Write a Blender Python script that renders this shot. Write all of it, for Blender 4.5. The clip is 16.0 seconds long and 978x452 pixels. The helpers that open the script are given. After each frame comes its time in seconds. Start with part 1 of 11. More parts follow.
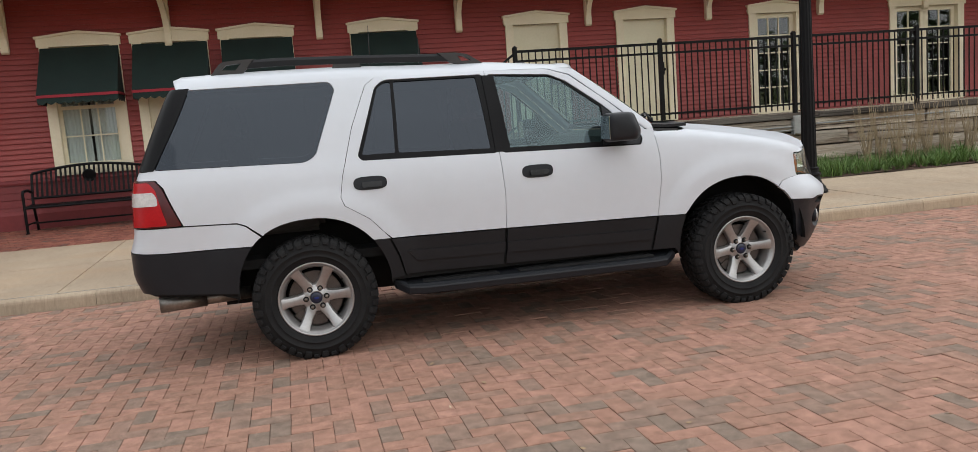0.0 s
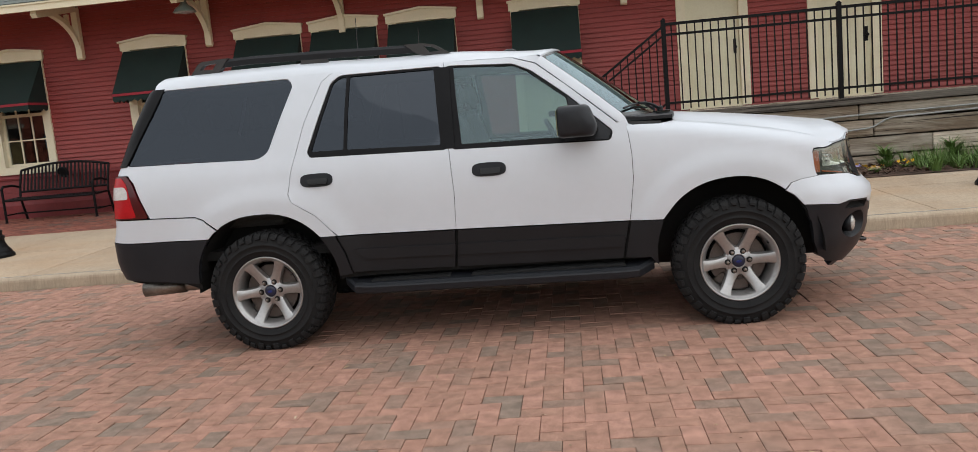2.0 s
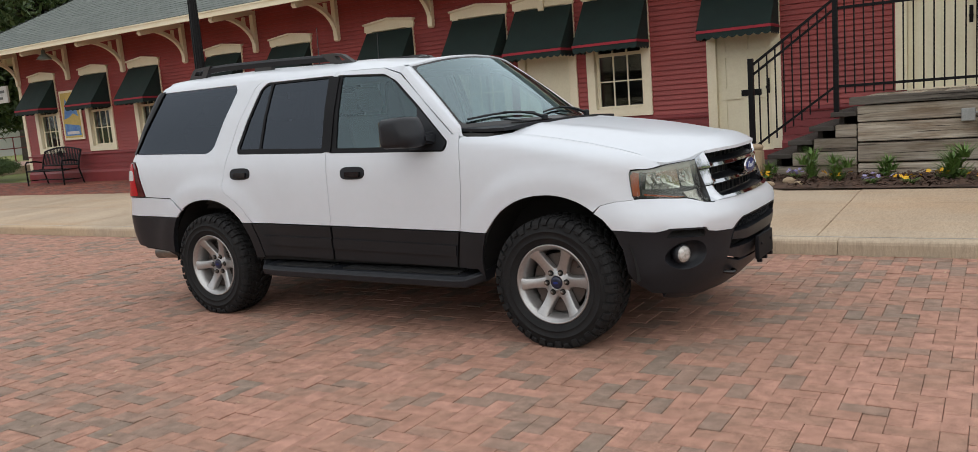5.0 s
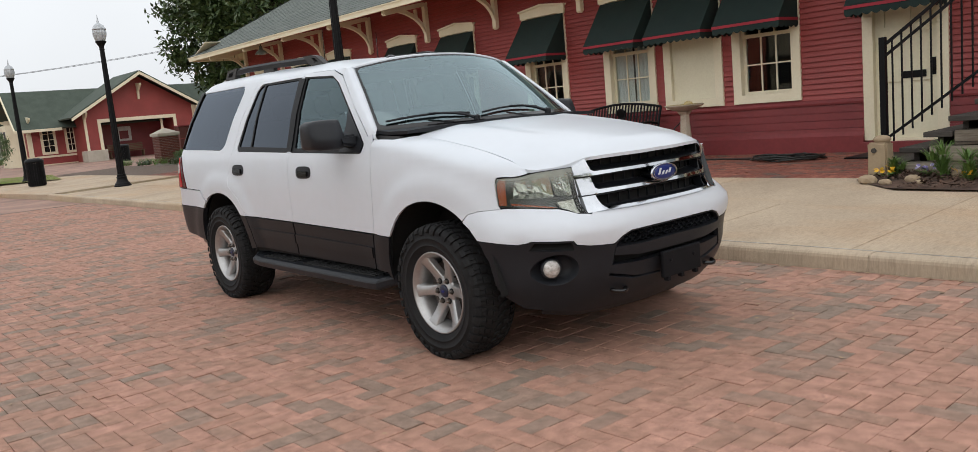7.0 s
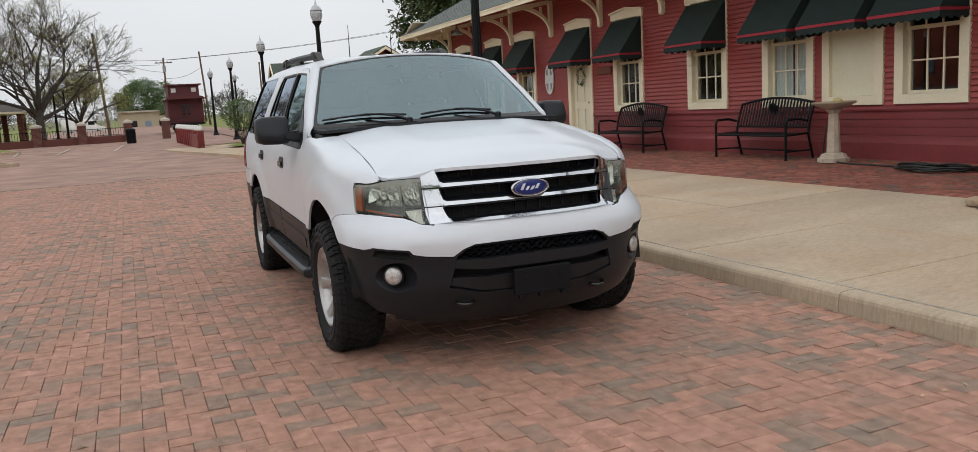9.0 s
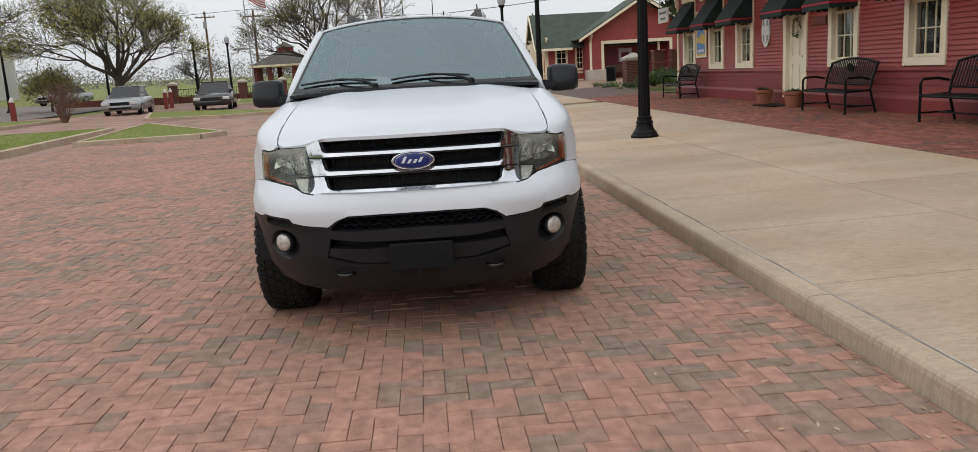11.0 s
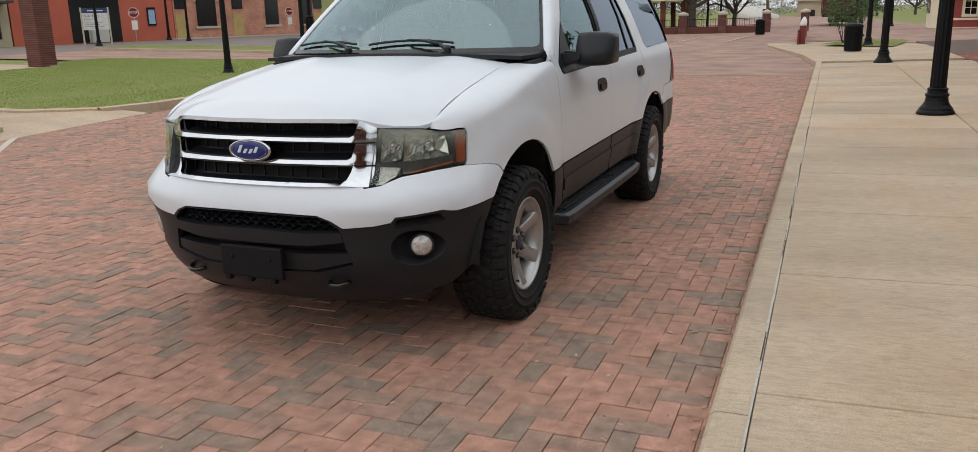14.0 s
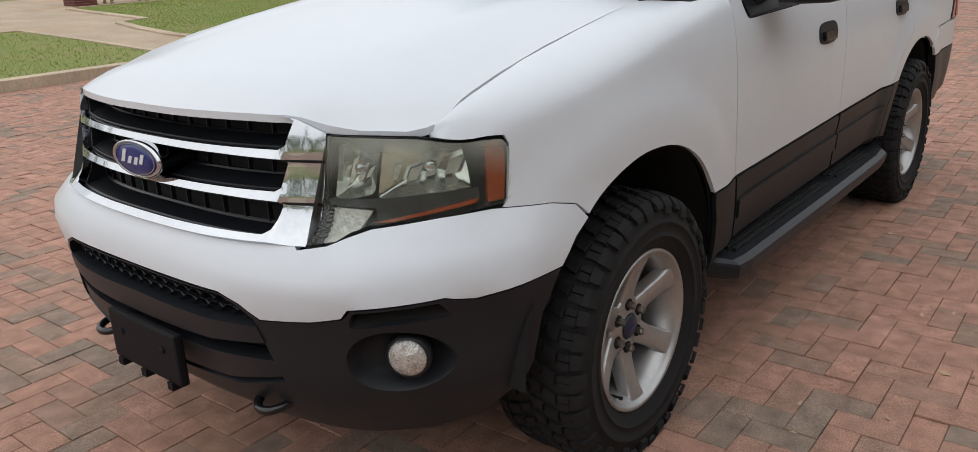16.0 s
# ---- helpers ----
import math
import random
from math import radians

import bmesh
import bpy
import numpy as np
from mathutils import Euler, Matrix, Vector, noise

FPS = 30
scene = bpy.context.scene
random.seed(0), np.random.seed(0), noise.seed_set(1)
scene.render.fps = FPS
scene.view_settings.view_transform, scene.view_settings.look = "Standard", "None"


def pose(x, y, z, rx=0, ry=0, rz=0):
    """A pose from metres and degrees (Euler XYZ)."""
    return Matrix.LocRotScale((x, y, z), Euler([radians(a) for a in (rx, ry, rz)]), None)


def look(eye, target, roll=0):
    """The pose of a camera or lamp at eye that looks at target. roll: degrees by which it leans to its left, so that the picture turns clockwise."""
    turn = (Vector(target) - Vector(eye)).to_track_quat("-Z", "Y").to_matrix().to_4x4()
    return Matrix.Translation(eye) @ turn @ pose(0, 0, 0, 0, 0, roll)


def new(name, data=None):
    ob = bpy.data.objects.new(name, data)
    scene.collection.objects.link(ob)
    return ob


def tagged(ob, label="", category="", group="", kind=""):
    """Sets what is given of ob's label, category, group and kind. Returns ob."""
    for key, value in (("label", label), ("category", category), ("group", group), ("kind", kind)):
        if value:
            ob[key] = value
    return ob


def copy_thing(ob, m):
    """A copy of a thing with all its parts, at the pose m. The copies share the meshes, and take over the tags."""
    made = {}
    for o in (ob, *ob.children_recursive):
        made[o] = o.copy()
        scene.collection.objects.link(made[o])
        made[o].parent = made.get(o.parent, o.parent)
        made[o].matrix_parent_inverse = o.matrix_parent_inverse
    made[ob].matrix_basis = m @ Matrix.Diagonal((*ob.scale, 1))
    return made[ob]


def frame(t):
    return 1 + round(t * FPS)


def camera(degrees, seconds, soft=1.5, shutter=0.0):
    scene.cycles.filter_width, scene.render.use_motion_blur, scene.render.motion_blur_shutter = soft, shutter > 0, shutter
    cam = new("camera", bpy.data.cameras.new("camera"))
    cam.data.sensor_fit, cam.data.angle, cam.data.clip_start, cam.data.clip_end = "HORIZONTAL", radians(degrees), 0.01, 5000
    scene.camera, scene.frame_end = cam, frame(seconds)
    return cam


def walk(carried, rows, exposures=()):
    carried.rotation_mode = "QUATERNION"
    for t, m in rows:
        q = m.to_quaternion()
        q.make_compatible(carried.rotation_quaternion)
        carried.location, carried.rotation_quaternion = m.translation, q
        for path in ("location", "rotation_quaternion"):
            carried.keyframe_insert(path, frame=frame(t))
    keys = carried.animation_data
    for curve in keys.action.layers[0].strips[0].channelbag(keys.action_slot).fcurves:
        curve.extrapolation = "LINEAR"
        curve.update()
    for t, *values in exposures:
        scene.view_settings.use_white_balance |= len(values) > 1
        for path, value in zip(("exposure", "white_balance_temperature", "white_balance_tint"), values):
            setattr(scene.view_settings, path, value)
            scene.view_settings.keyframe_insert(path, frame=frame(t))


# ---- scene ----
cam = camera(61.3, 16.0, soft=0.6)
PATH = [
    (0, (-0.083, -6.221, 1.427), (0.372, -4.29, 1.178), -4.3),
    (0.5, (0.447, -6.202, 1.435), (0.718, -4.236, 1.181), -4.4),
    (1, (0.99, -6.197, 1.451), (1.082, -4.215, 1.198), -4.6),
    (1.5, (1.519, -6.115, 1.444), (1.443, -4.132, 1.193), -4.8),
    (2, (2.067, -6.047, 1.417), (1.852, -4.076, 1.15), -5.1),
    (2.5, (2.617, -5.954, 1.398), (2.275, -4.003, 1.124), -5.2),
    (3, (3.167, -5.802, 1.42), (2.669, -3.884, 1.153), -5.0),
    (3.2, (3.392, -5.752, 1.399), (2.823, -3.851, 1.148), -4.8),
    (5.3, (5.51, -5.008, 1.463), (4.388, -3.376, 1.184), -4.6),
    (5.5, (5.655, -4.884, 1.418), (4.483, -3.285, 1.151), -4.6),
    (6, (6.064, -4.54, 1.428), (4.771, -3.04, 1.151), -5.1),
    (6.5, (6.408, -4.117, 1.421), (5.0, -2.725, 1.139), -5.4),
    (7, (6.794, -3.706, 1.41), (5.287, -2.422, 1.127), -5.3),
    (7.5, (7.129, -3.292, 1.405), (5.54, -2.113, 1.115), -4.8),
    (8, (7.451, -2.864, 1.426), (5.776, -1.812, 1.13), -4.3),
    (8.5, (7.758, -2.443, 1.435), (6.004, -1.527, 1.14), -3.8),
    (9, (7.958, -1.95, 1.43), (6.139, -1.171, 1.137), -3.3),
    (9.5, (8.138, -1.442, 1.403), (6.263, -0.812, 1.104), -3.4),
    (10, (8.288, -0.951, 1.402), (6.37, -0.481, 1.086), -3.4),
    (10.2, (8.307, -0.736, 1.415), (6.375, -0.333, 1.089), -3.3),
    (12.3, (7.954, 1.334, 1.384), (6.019, 1.058, 0.963), -2.9),
    (12.5, (7.84, 1.509, 1.377), (5.914, 1.176, 0.953), -2.6),
    (13, (7.553, 1.878, 1.417), (5.657, 1.415, 0.98), -2.2),
    (13.5, (7.32, 2.201, 1.51), (5.468, 1.601, 1.05), -2.1),
    (14, (6.949, 2.382, 1.503), (5.153, 1.647, 1.021), -1.5),
    (14.5, (6.491, 2.51, 1.486), (4.769, 1.638, 0.963), -1.0),
    (15, (6.016, 2.428, 1.456), (4.367, 1.445, 0.892), -1.0),
    (15.5, (5.528, 2.246, 1.471), (3.965, 1.158, 0.859), -1.8),
    (16, (5.026, 2.005, 1.444), (3.542, 0.825, 0.808), -2.4),
]
EXPOSURES = [(0.0, 0.34), (3.2, 0.33), (5.5, 0.30), (6.0, 0.33), (7.5, 0.30), (8.5, 0.27), (9.0, 0.15), (10.0, 0.14), (12.5, 0.24), (13.5, 0.22), (15.0, 0.32), (16.0, 0.30)]
walk(cam, [(t, look(eye, target, roll)) for t, eye, target, roll in PATH], EXPOSURES)

SKY_LOW, SKY_HIGH, SKY_TINT = 0.62, 1.05, (0.955, 0.985, 1.02, 1)

# ---- world, sun and exposure ----
world = bpy.data.worlds.new("overcast_sky")
scene.world = world
world.use_nodes = True
wn, wl = world.node_tree.nodes, world.node_tree.links
wn.clear()
w_out = wn.new("ShaderNodeOutputWorld")
w_bg = wn.new("ShaderNodeBackground")
w_sky = wn.new("ShaderNodeTexSky")
w_sky.sky_type = "NISHITA"
w_sky.sun_disc = False
w_sky.sun_elevation, w_sky.sun_rotation = radians(39), radians(138)
w_sky.dust_density, w_sky.air_density = 4.0, 1.0
w_coord = wn.new("ShaderNodeTexCoord")
w_sep = wn.new("ShaderNodeSeparateXYZ")
w_ramp = wn.new("ShaderNodeMapRange")      # an overcast sky is about twice as bright overhead as at the horizon
w_ramp.inputs["From Min"].default_value, w_ramp.inputs["From Max"].default_value = 0.0, 1.0
w_ramp.inputs["To Min"].default_value, w_ramp.inputs["To Max"].default_value = SKY_LOW, SKY_HIGH
w_noise = wn.new("ShaderNodeTexNoise")
w_noise.inputs["Scale"].default_value, w_noise.inputs["Detail"].default_value = 2.2, 5.0
w_cloud = wn.new("ShaderNodeMapRange")
w_cloud.inputs["From Min"].default_value, w_cloud.inputs["From Max"].default_value = 0.3, 0.7
w_cloud.inputs["To Min"].default_value, w_cloud.inputs["To Max"].default_value = 0.94, 1.06
w_mul = wn.new("ShaderNodeMath")
w_mul.operation = "MULTIPLY"
w_grey = wn.new("ShaderNodeMix")
w_grey.data_type, w_grey.blend_type = "RGBA", "MULTIPLY"
w_grey.inputs[0].default_value = 1.0
w_grey.inputs[6].default_value = SKY_TINT
w_mix = wn.new("ShaderNodeMix")
w_mix.data_type = "RGBA"
w_mix.inputs[0].default_value = 0.96
w_dim = wn.new("ShaderNodeMix")
w_dim.data_type, w_dim.blend_type = "RGBA", "MULTIPLY"
w_dim.inputs[0].default_value = 1.0
w_dim.inputs[7].default_value = (0.1, 0.1, 0.1, 1)
wl.new(w_coord.outputs["Generated"], w_sep.inputs[0])
w_rise = wn.new("ShaderNodeMath")
w_rise.operation, w_rise.use_clamp = "POWER", True
w_rise.inputs[1].default_value = 0.55
wl.new(w_sep.outputs["Z"], w_rise.inputs[0])
wl.new(w_rise.outputs[0], w_ramp.inputs["Value"])
wl.new(w_coord.outputs["Generated"], w_noise.inputs["Vector"])
wl.new(w_noise.outputs[0], w_cloud.inputs["Value"])
wl.new(w_ramp.outputs[0], w_mul.inputs[0])
wl.new(w_cloud.outputs[0], w_mul.inputs[1])
wl.new(w_mul.outputs[0], w_grey.inputs[7])
wl.new(w_sky.outputs[0], w_dim.inputs[6])
wl.new(w_dim.outputs[2], w_mix.inputs[6])
wl.new(w_grey.outputs[2], w_mix.inputs[7])
wl.new(w_mix.outputs[2], w_bg.inputs["Color"])
wl.new(w_bg.outputs[0], w_out.inputs["Surface"])

sun = new("sun", bpy.data.lights.new("sun", "SUN"))
sun.data.energy, sun.data.angle, sun.data.color = 0.6, radians(110), (1.0, 0.96, 0.9)
sun.matrix_world = look((18, -11, 20), (0, 0, 0))
scene.view_settings.exposure = 0.0


# ---- materials ----
def material(name, col, rough=0.6, metal=0.0, col2=None, scale=6.0, fine=60.0, var=0.25, bump=0.15, stretch=(1, 1, 1), spec=0.5, per_piece=0.0, coat=0.0):
    """A surface of two tones, mixed by coarse and fine noise, with fine relief. per_piece: how far each piece or copy differs."""
    m = bpy.data.materials.new(name)
    m.use_nodes = True
    n, l = m.node_tree.nodes, m.node_tree.links
    p = n["Principled BSDF"]
    p.inputs["Roughness"].default_value, p.inputs["Metallic"].default_value = rough, metal
    p.inputs["Specular IOR Level"].default_value = spec
    p.inputs["Coat Weight"].default_value, p.inputs["Coat Roughness"].default_value = coat, 0.04
    col2 = col2 or tuple(c * (1 - var) for c in col)
    co, mp = n.new("ShaderNodeTexCoord"), n.new("ShaderNodeMapping")
    mp.inputs["Scale"].default_value = stretch
    l.new(co.outputs["Object"], mp.inputs[0])
    a, b = n.new("ShaderNodeTexNoise"), n.new("ShaderNodeTexNoise")
    a.inputs["Scale"].default_value, a.inputs["Detail"].default_value = scale, 4
    b.inputs["Scale"].default_value, b.inputs["Detail"].default_value = fine, 3
    l.new(mp.outputs[0], a.inputs[0]), l.new(mp.outputs[0], b.inputs[0])
    mix = n.new("ShaderNodeMath")
    mix.operation = "MULTIPLY_ADD"
    mix.inputs[1].default_value, mix.inputs[2].default_value = 0.6, 0.0
    l.new(a.outputs[0], mix.inputs[0])
    add = n.new("ShaderNodeMath")
    add.operation = "MULTIPLY_ADD"
    add.inputs[1].default_value = 0.4
    l.new(b.outputs[0], add.inputs[0]), l.new(mix.outputs[0], add.inputs[2])
    ramp = n.new("ShaderNodeMapRange")
    ramp.inputs["From Min"].default_value, ramp.inputs["From Max"].default_value = 0.34, 0.66
    l.new(add.outputs[0], ramp.inputs[0])
    fac = ramp.outputs[0]
    if per_piece:
        info, geo = n.new("ShaderNodeObjectInfo"), n.new("ShaderNodeNewGeometry")
        s = n.new("ShaderNodeMath")
        s.operation = "ADD"
        l.new(info.outputs["Random"], s.inputs[0]), l.new(geo.outputs["Random Per Island"], s.inputs[1])
        fr = n.new("ShaderNodeMath")
        fr.operation = "FRACT"
        l.new(s.outputs[0], fr.inputs[0])
        blend = n.new("ShaderNodeMix")
        blend.data_type = "FLOAT"
        blend.inputs[0].default_value = per_piece
        l.new(fac, blend.inputs[2]), l.new(fr.outputs[0], blend.inputs[3])
        fac = blend.outputs[0]
    cm = n.new("ShaderNodeMix")
    cm.data_type = "RGBA"
    cm.inputs[6].default_value, cm.inputs[7].default_value = (*col, 1), (*col2, 1)
    l.new(fac, cm.inputs[0]), l.new(cm.outputs[2], p.inputs["Base Color"])
    if bump:
        bp = n.new("ShaderNodeBump")
        bp.inputs["Strength"].default_value, bp.inputs["Distance"].default_value = bump, 0.02
        l.new(add.outputs[0], bp.inputs["Height"]), l.new(bp.outputs[0], p.inputs["Normal"])
    return m


def glass(name, tint, rough=0.0, ior=1.6, sheen=(1, 1, 1), haze=0.0, milk=(0.6, 0.62, 0.57), bleached=None):
    """A thin pane: mostly see-through tint with a clear reflection by Fresnel."""
    m = bpy.data.materials.new(name)
    m.use_nodes = True
    n, l = m.node_tree.nodes, m.node_tree.links
    n.clear()
    out, tr, gl, mx = n.new("ShaderNodeOutputMaterial"), n.new("ShaderNodeBsdfTransparent"), n.new("ShaderNodeBsdfGlossy"), n.new("ShaderNodeMixShader")
    f0 = ((ior - 1) / (ior + 1)) ** 2
    lw, pw, fr = n.new("ShaderNodeLayerWeight"), n.new("ShaderNodeMath"), n.new("ShaderNodeMath")
    lw.inputs["Blend"].default_value = 0.5
    pw.operation, fr.operation = "POWER", "MULTIPLY_ADD"
    pw.inputs[1].default_value = 5.0
    fr.inputs[1].default_value, fr.inputs[2].default_value = 1 - f0, f0
    l.new(lw.outputs["Facing"], pw.inputs[0]), l.new(pw.outputs[0], fr.inputs[0])
    tr.inputs[0].default_value = (*tint, 1)
    gl.inputs["Roughness"].default_value = rough
    gl.inputs[0].default_value = (*sheen, 1)
    inner = tr
    if haze:          # weathered plastic: part of the light is scattered at the surface
        df, hz, no, rg = n.new("ShaderNodeBsdfDiffuse"), n.new("ShaderNodeMixShader"), n.new("ShaderNodeTexNoise"), n.new("ShaderNodeMapRange")
        df.inputs[0].default_value = (*milk, 1)
        co = n.new("ShaderNodeTexCoord")
        no.inputs["Scale"].default_value = 9.0
        rg.inputs["From Min"].default_value, rg.inputs["From Max"].default_value = 0.3, 0.7
        rg.inputs["To Min"].default_value, rg.inputs["To Max"].default_value = haze * 0.7, haze * 1.3
        l.new(co.outputs["Object"], no.inputs[0]), l.new(no.outputs[0], rg.inputs[0])
        worn = rg.outputs[0]
        if bleached:          # the haze is heaviest along the sunned upper edge
            sep, up, mul = n.new("ShaderNodeSeparateXYZ"), n.new("ShaderNodeMapRange"), n.new("ShaderNodeMath")
            up.interpolation_type = "SMOOTHSTEP"
            up.inputs["From Min"].default_value, up.inputs["From Max"].default_value = bleached
            up.inputs["To Min"].default_value, up.inputs["To Max"].default_value = 0.12, 1.7
            mul.operation = "MULTIPLY"
            l.new(co.outputs["Object"], sep.inputs[0]), l.new(sep.outputs["Z"], up.inputs["Value"])
            l.new(worn, mul.inputs[0]), l.new(up.outputs[0], mul.inputs[1])
            worn = mul.outputs[0]
        l.new(worn, hz.inputs[0])
        l.new(tr.outputs[0], hz.inputs[1]), l.new(df.outputs[0], hz.inputs[2])
        inner = hz
    l.new(fr.outputs[0], mx.inputs[0]), l.new(inner.outputs[0], mx.inputs[1]), l.new(gl.outputs[0], mx.inputs[2])
    l.new(mx.outputs[0], out.inputs[0])
    return m


def paver_material(name, reds, greys, grey_share):
    """Clay pavers: each one its own red, brown or grey, with broad weather stains, grit and relief."""
    m = bpy.data.materials.new(name)
    m.use_nodes = True
    n, l = m.node_tree.nodes, m.node_tree.links
    p = n["Principled BSDF"]
    p.inputs["Roughness"].default_value = 0.85
    p.inputs["Specular IOR Level"].default_value = 0.25
    geo, info, co = n.new("ShaderNodeNewGeometry"), n.new("ShaderNodeObjectInfo"), n.new("ShaderNodeTexCoord")
    s, fr = n.new("ShaderNodeMath"), n.new("ShaderNodeMath")
    s.operation, fr.operation = "ADD", "FRACT"
    l.new(info.outputs["Random"], s.inputs[0]), l.new(geo.outputs["Random Per Island"], s.inputs[1]), l.new(s.outputs[0], fr.inputs[0])
    big = n.new("ShaderNodeTexNoise")
    big.inputs["Scale"].default_value, big.inputs["Detail"].default_value = 0.55, 5
    l.new(geo.outputs["Position"], big.inputs[0])
    k = n.new("ShaderNodeMath")
    k.operation = "MULTIPLY_ADD"
    k.inputs[1].default_value = 1.5
    l.new(big.outputs[0], k.inputs[0])
    k.inputs[2].default_value = -0.75
    k2 = n.new("ShaderNodeMath")
    k2.operation = "ADD"
    l.new(k.outputs[0], k2.inputs[0]), l.new(fr.outputs[0], k2.inputs[1])
    ramp = n.new("ShaderNodeValToRGB")
    e = ramp.color_ramp.elements
    e[0].position, e[0].color = 0.0, (*greys[0], 1)
    e[1].position, e[1].color = 1.0, (*reds[2], 1)
    for pos, c in ((grey_share, greys[1]), (grey_share + 0.14, reds[0]), (0.72, reds[1])):
        x = e.new(pos)
        x.color = (*c, 1)
    l.new(k2.outputs[0], ramp.inputs[0])
    grit = n.new("ShaderNodeTexNoise")
    grit.inputs["Scale"].default_value, grit.inputs["Detail"].default_value = 240, 2
    l.new(geo.outputs["Position"], grit.inputs[0])
    mid = n.new("ShaderNodeTexNoise")
    mid.inputs["Scale"].default_value, mid.inputs["Detail"].default_value = 13, 6
    l.new(geo.outputs["Position"], mid.inputs[0])
    gs = n.new("ShaderNodeMapRange")
    gs.inputs["From Min"].default_value, gs.inputs["From Max"].default_value = 0.3, 0.75
    gs.inputs["To Min"].default_value, gs.inputs["To Max"].default_value = 0.62, 1.45
    l.new(grit.outputs[0], gs.inputs[0])
    ms = n.new("ShaderNodeMapRange")
    ms.inputs["From Min"].default_value, ms.inputs["From Max"].default_value = 0.3, 0.7
    ms.inputs["To Min"].default_value, ms.inputs["To Max"].default_value = 0.74, 1.22
    l.new(mid.outputs[0], ms.inputs[0])
    pr = n.new("ShaderNodeMath")
    pr.operation = "MULTIPLY"
    l.new(gs.outputs[0], pr.inputs[0]), l.new(ms.outputs[0], pr.inputs[1])
    mu = n.new("ShaderNodeVectorMath")
    mu.operation = "SCALE"
    l.new(ramp.outputs[0], mu.inputs[0]), l.new(pr.outputs[0], mu.inputs["Scale"])
    l.new(mu.outputs[0], p.inputs["Base Color"])
    bp = n.new("ShaderNodeBump")
    bp.inputs["Strength"].default_value, bp.inputs["Distance"].default_value = 0.35, 0.004
    l.new(grit.outputs[0], bp.inputs["Height"]), l.new(bp.outputs[0], p.inputs["Normal"])
    return m


def far_brick_material(name, c1, c2, mortar, size, turn=0.0):
    """Brickwork too far off to be built piece by piece."""
    m = bpy.data.materials.new(name)
    m.use_nodes = True
    n, l = m.node_tree.nodes, m.node_tree.links
    p = n["Principled BSDF"]
    p.inputs["Roughness"].default_value = 0.9
    co, mp, br, no = n.new("ShaderNodeTexCoord"), n.new("ShaderNodeMapping"), n.new("ShaderNodeTexBrick"), n.new("ShaderNodeTexNoise")
    mp.inputs["Rotation"].default_value = (turn, 0, 0)
    l.new(co.outputs["Object"], mp.inputs[0]), l.new(mp.outputs[0], br.inputs[0])
    br.inputs["Scale"].default_value = 1.0
    br.inputs["Brick Width"].default_value, br.inputs["Row Height"].default_value, br.inputs["Mortar Size"].default_value = size[0], size[1], 0.006
    br.inputs["Color1"].default_value, br.inputs["Color2"].default_value, br.inputs["Mortar"].default_value = (*c1, 1), (*c2, 1), (*mortar, 1)
    no.inputs["Scale"].default_value, no.inputs["Detail"].default_value = 0.8, 6
    l.new(co.outputs["Object"], no.inputs[0])
    ms = n.new("ShaderNodeMapRange")
    ms.inputs["From Min"].default_value, ms.inputs["From Max"].default_value = 0.3, 0.7
    ms.inputs["To Min"].default_value, ms.inputs["To Max"].default_value = 0.7, 1.25
    l.new(no.outputs[0], ms.inputs[0])
    mu = n.new("ShaderNodeVectorMath")
    mu.operation = "SCALE"
    l.new(br.outputs[0], mu.inputs[0]), l.new(ms.outputs[0], mu.inputs["Scale"])
    l.new(mu.outputs[0], p.inputs["Base Color"])
    return m


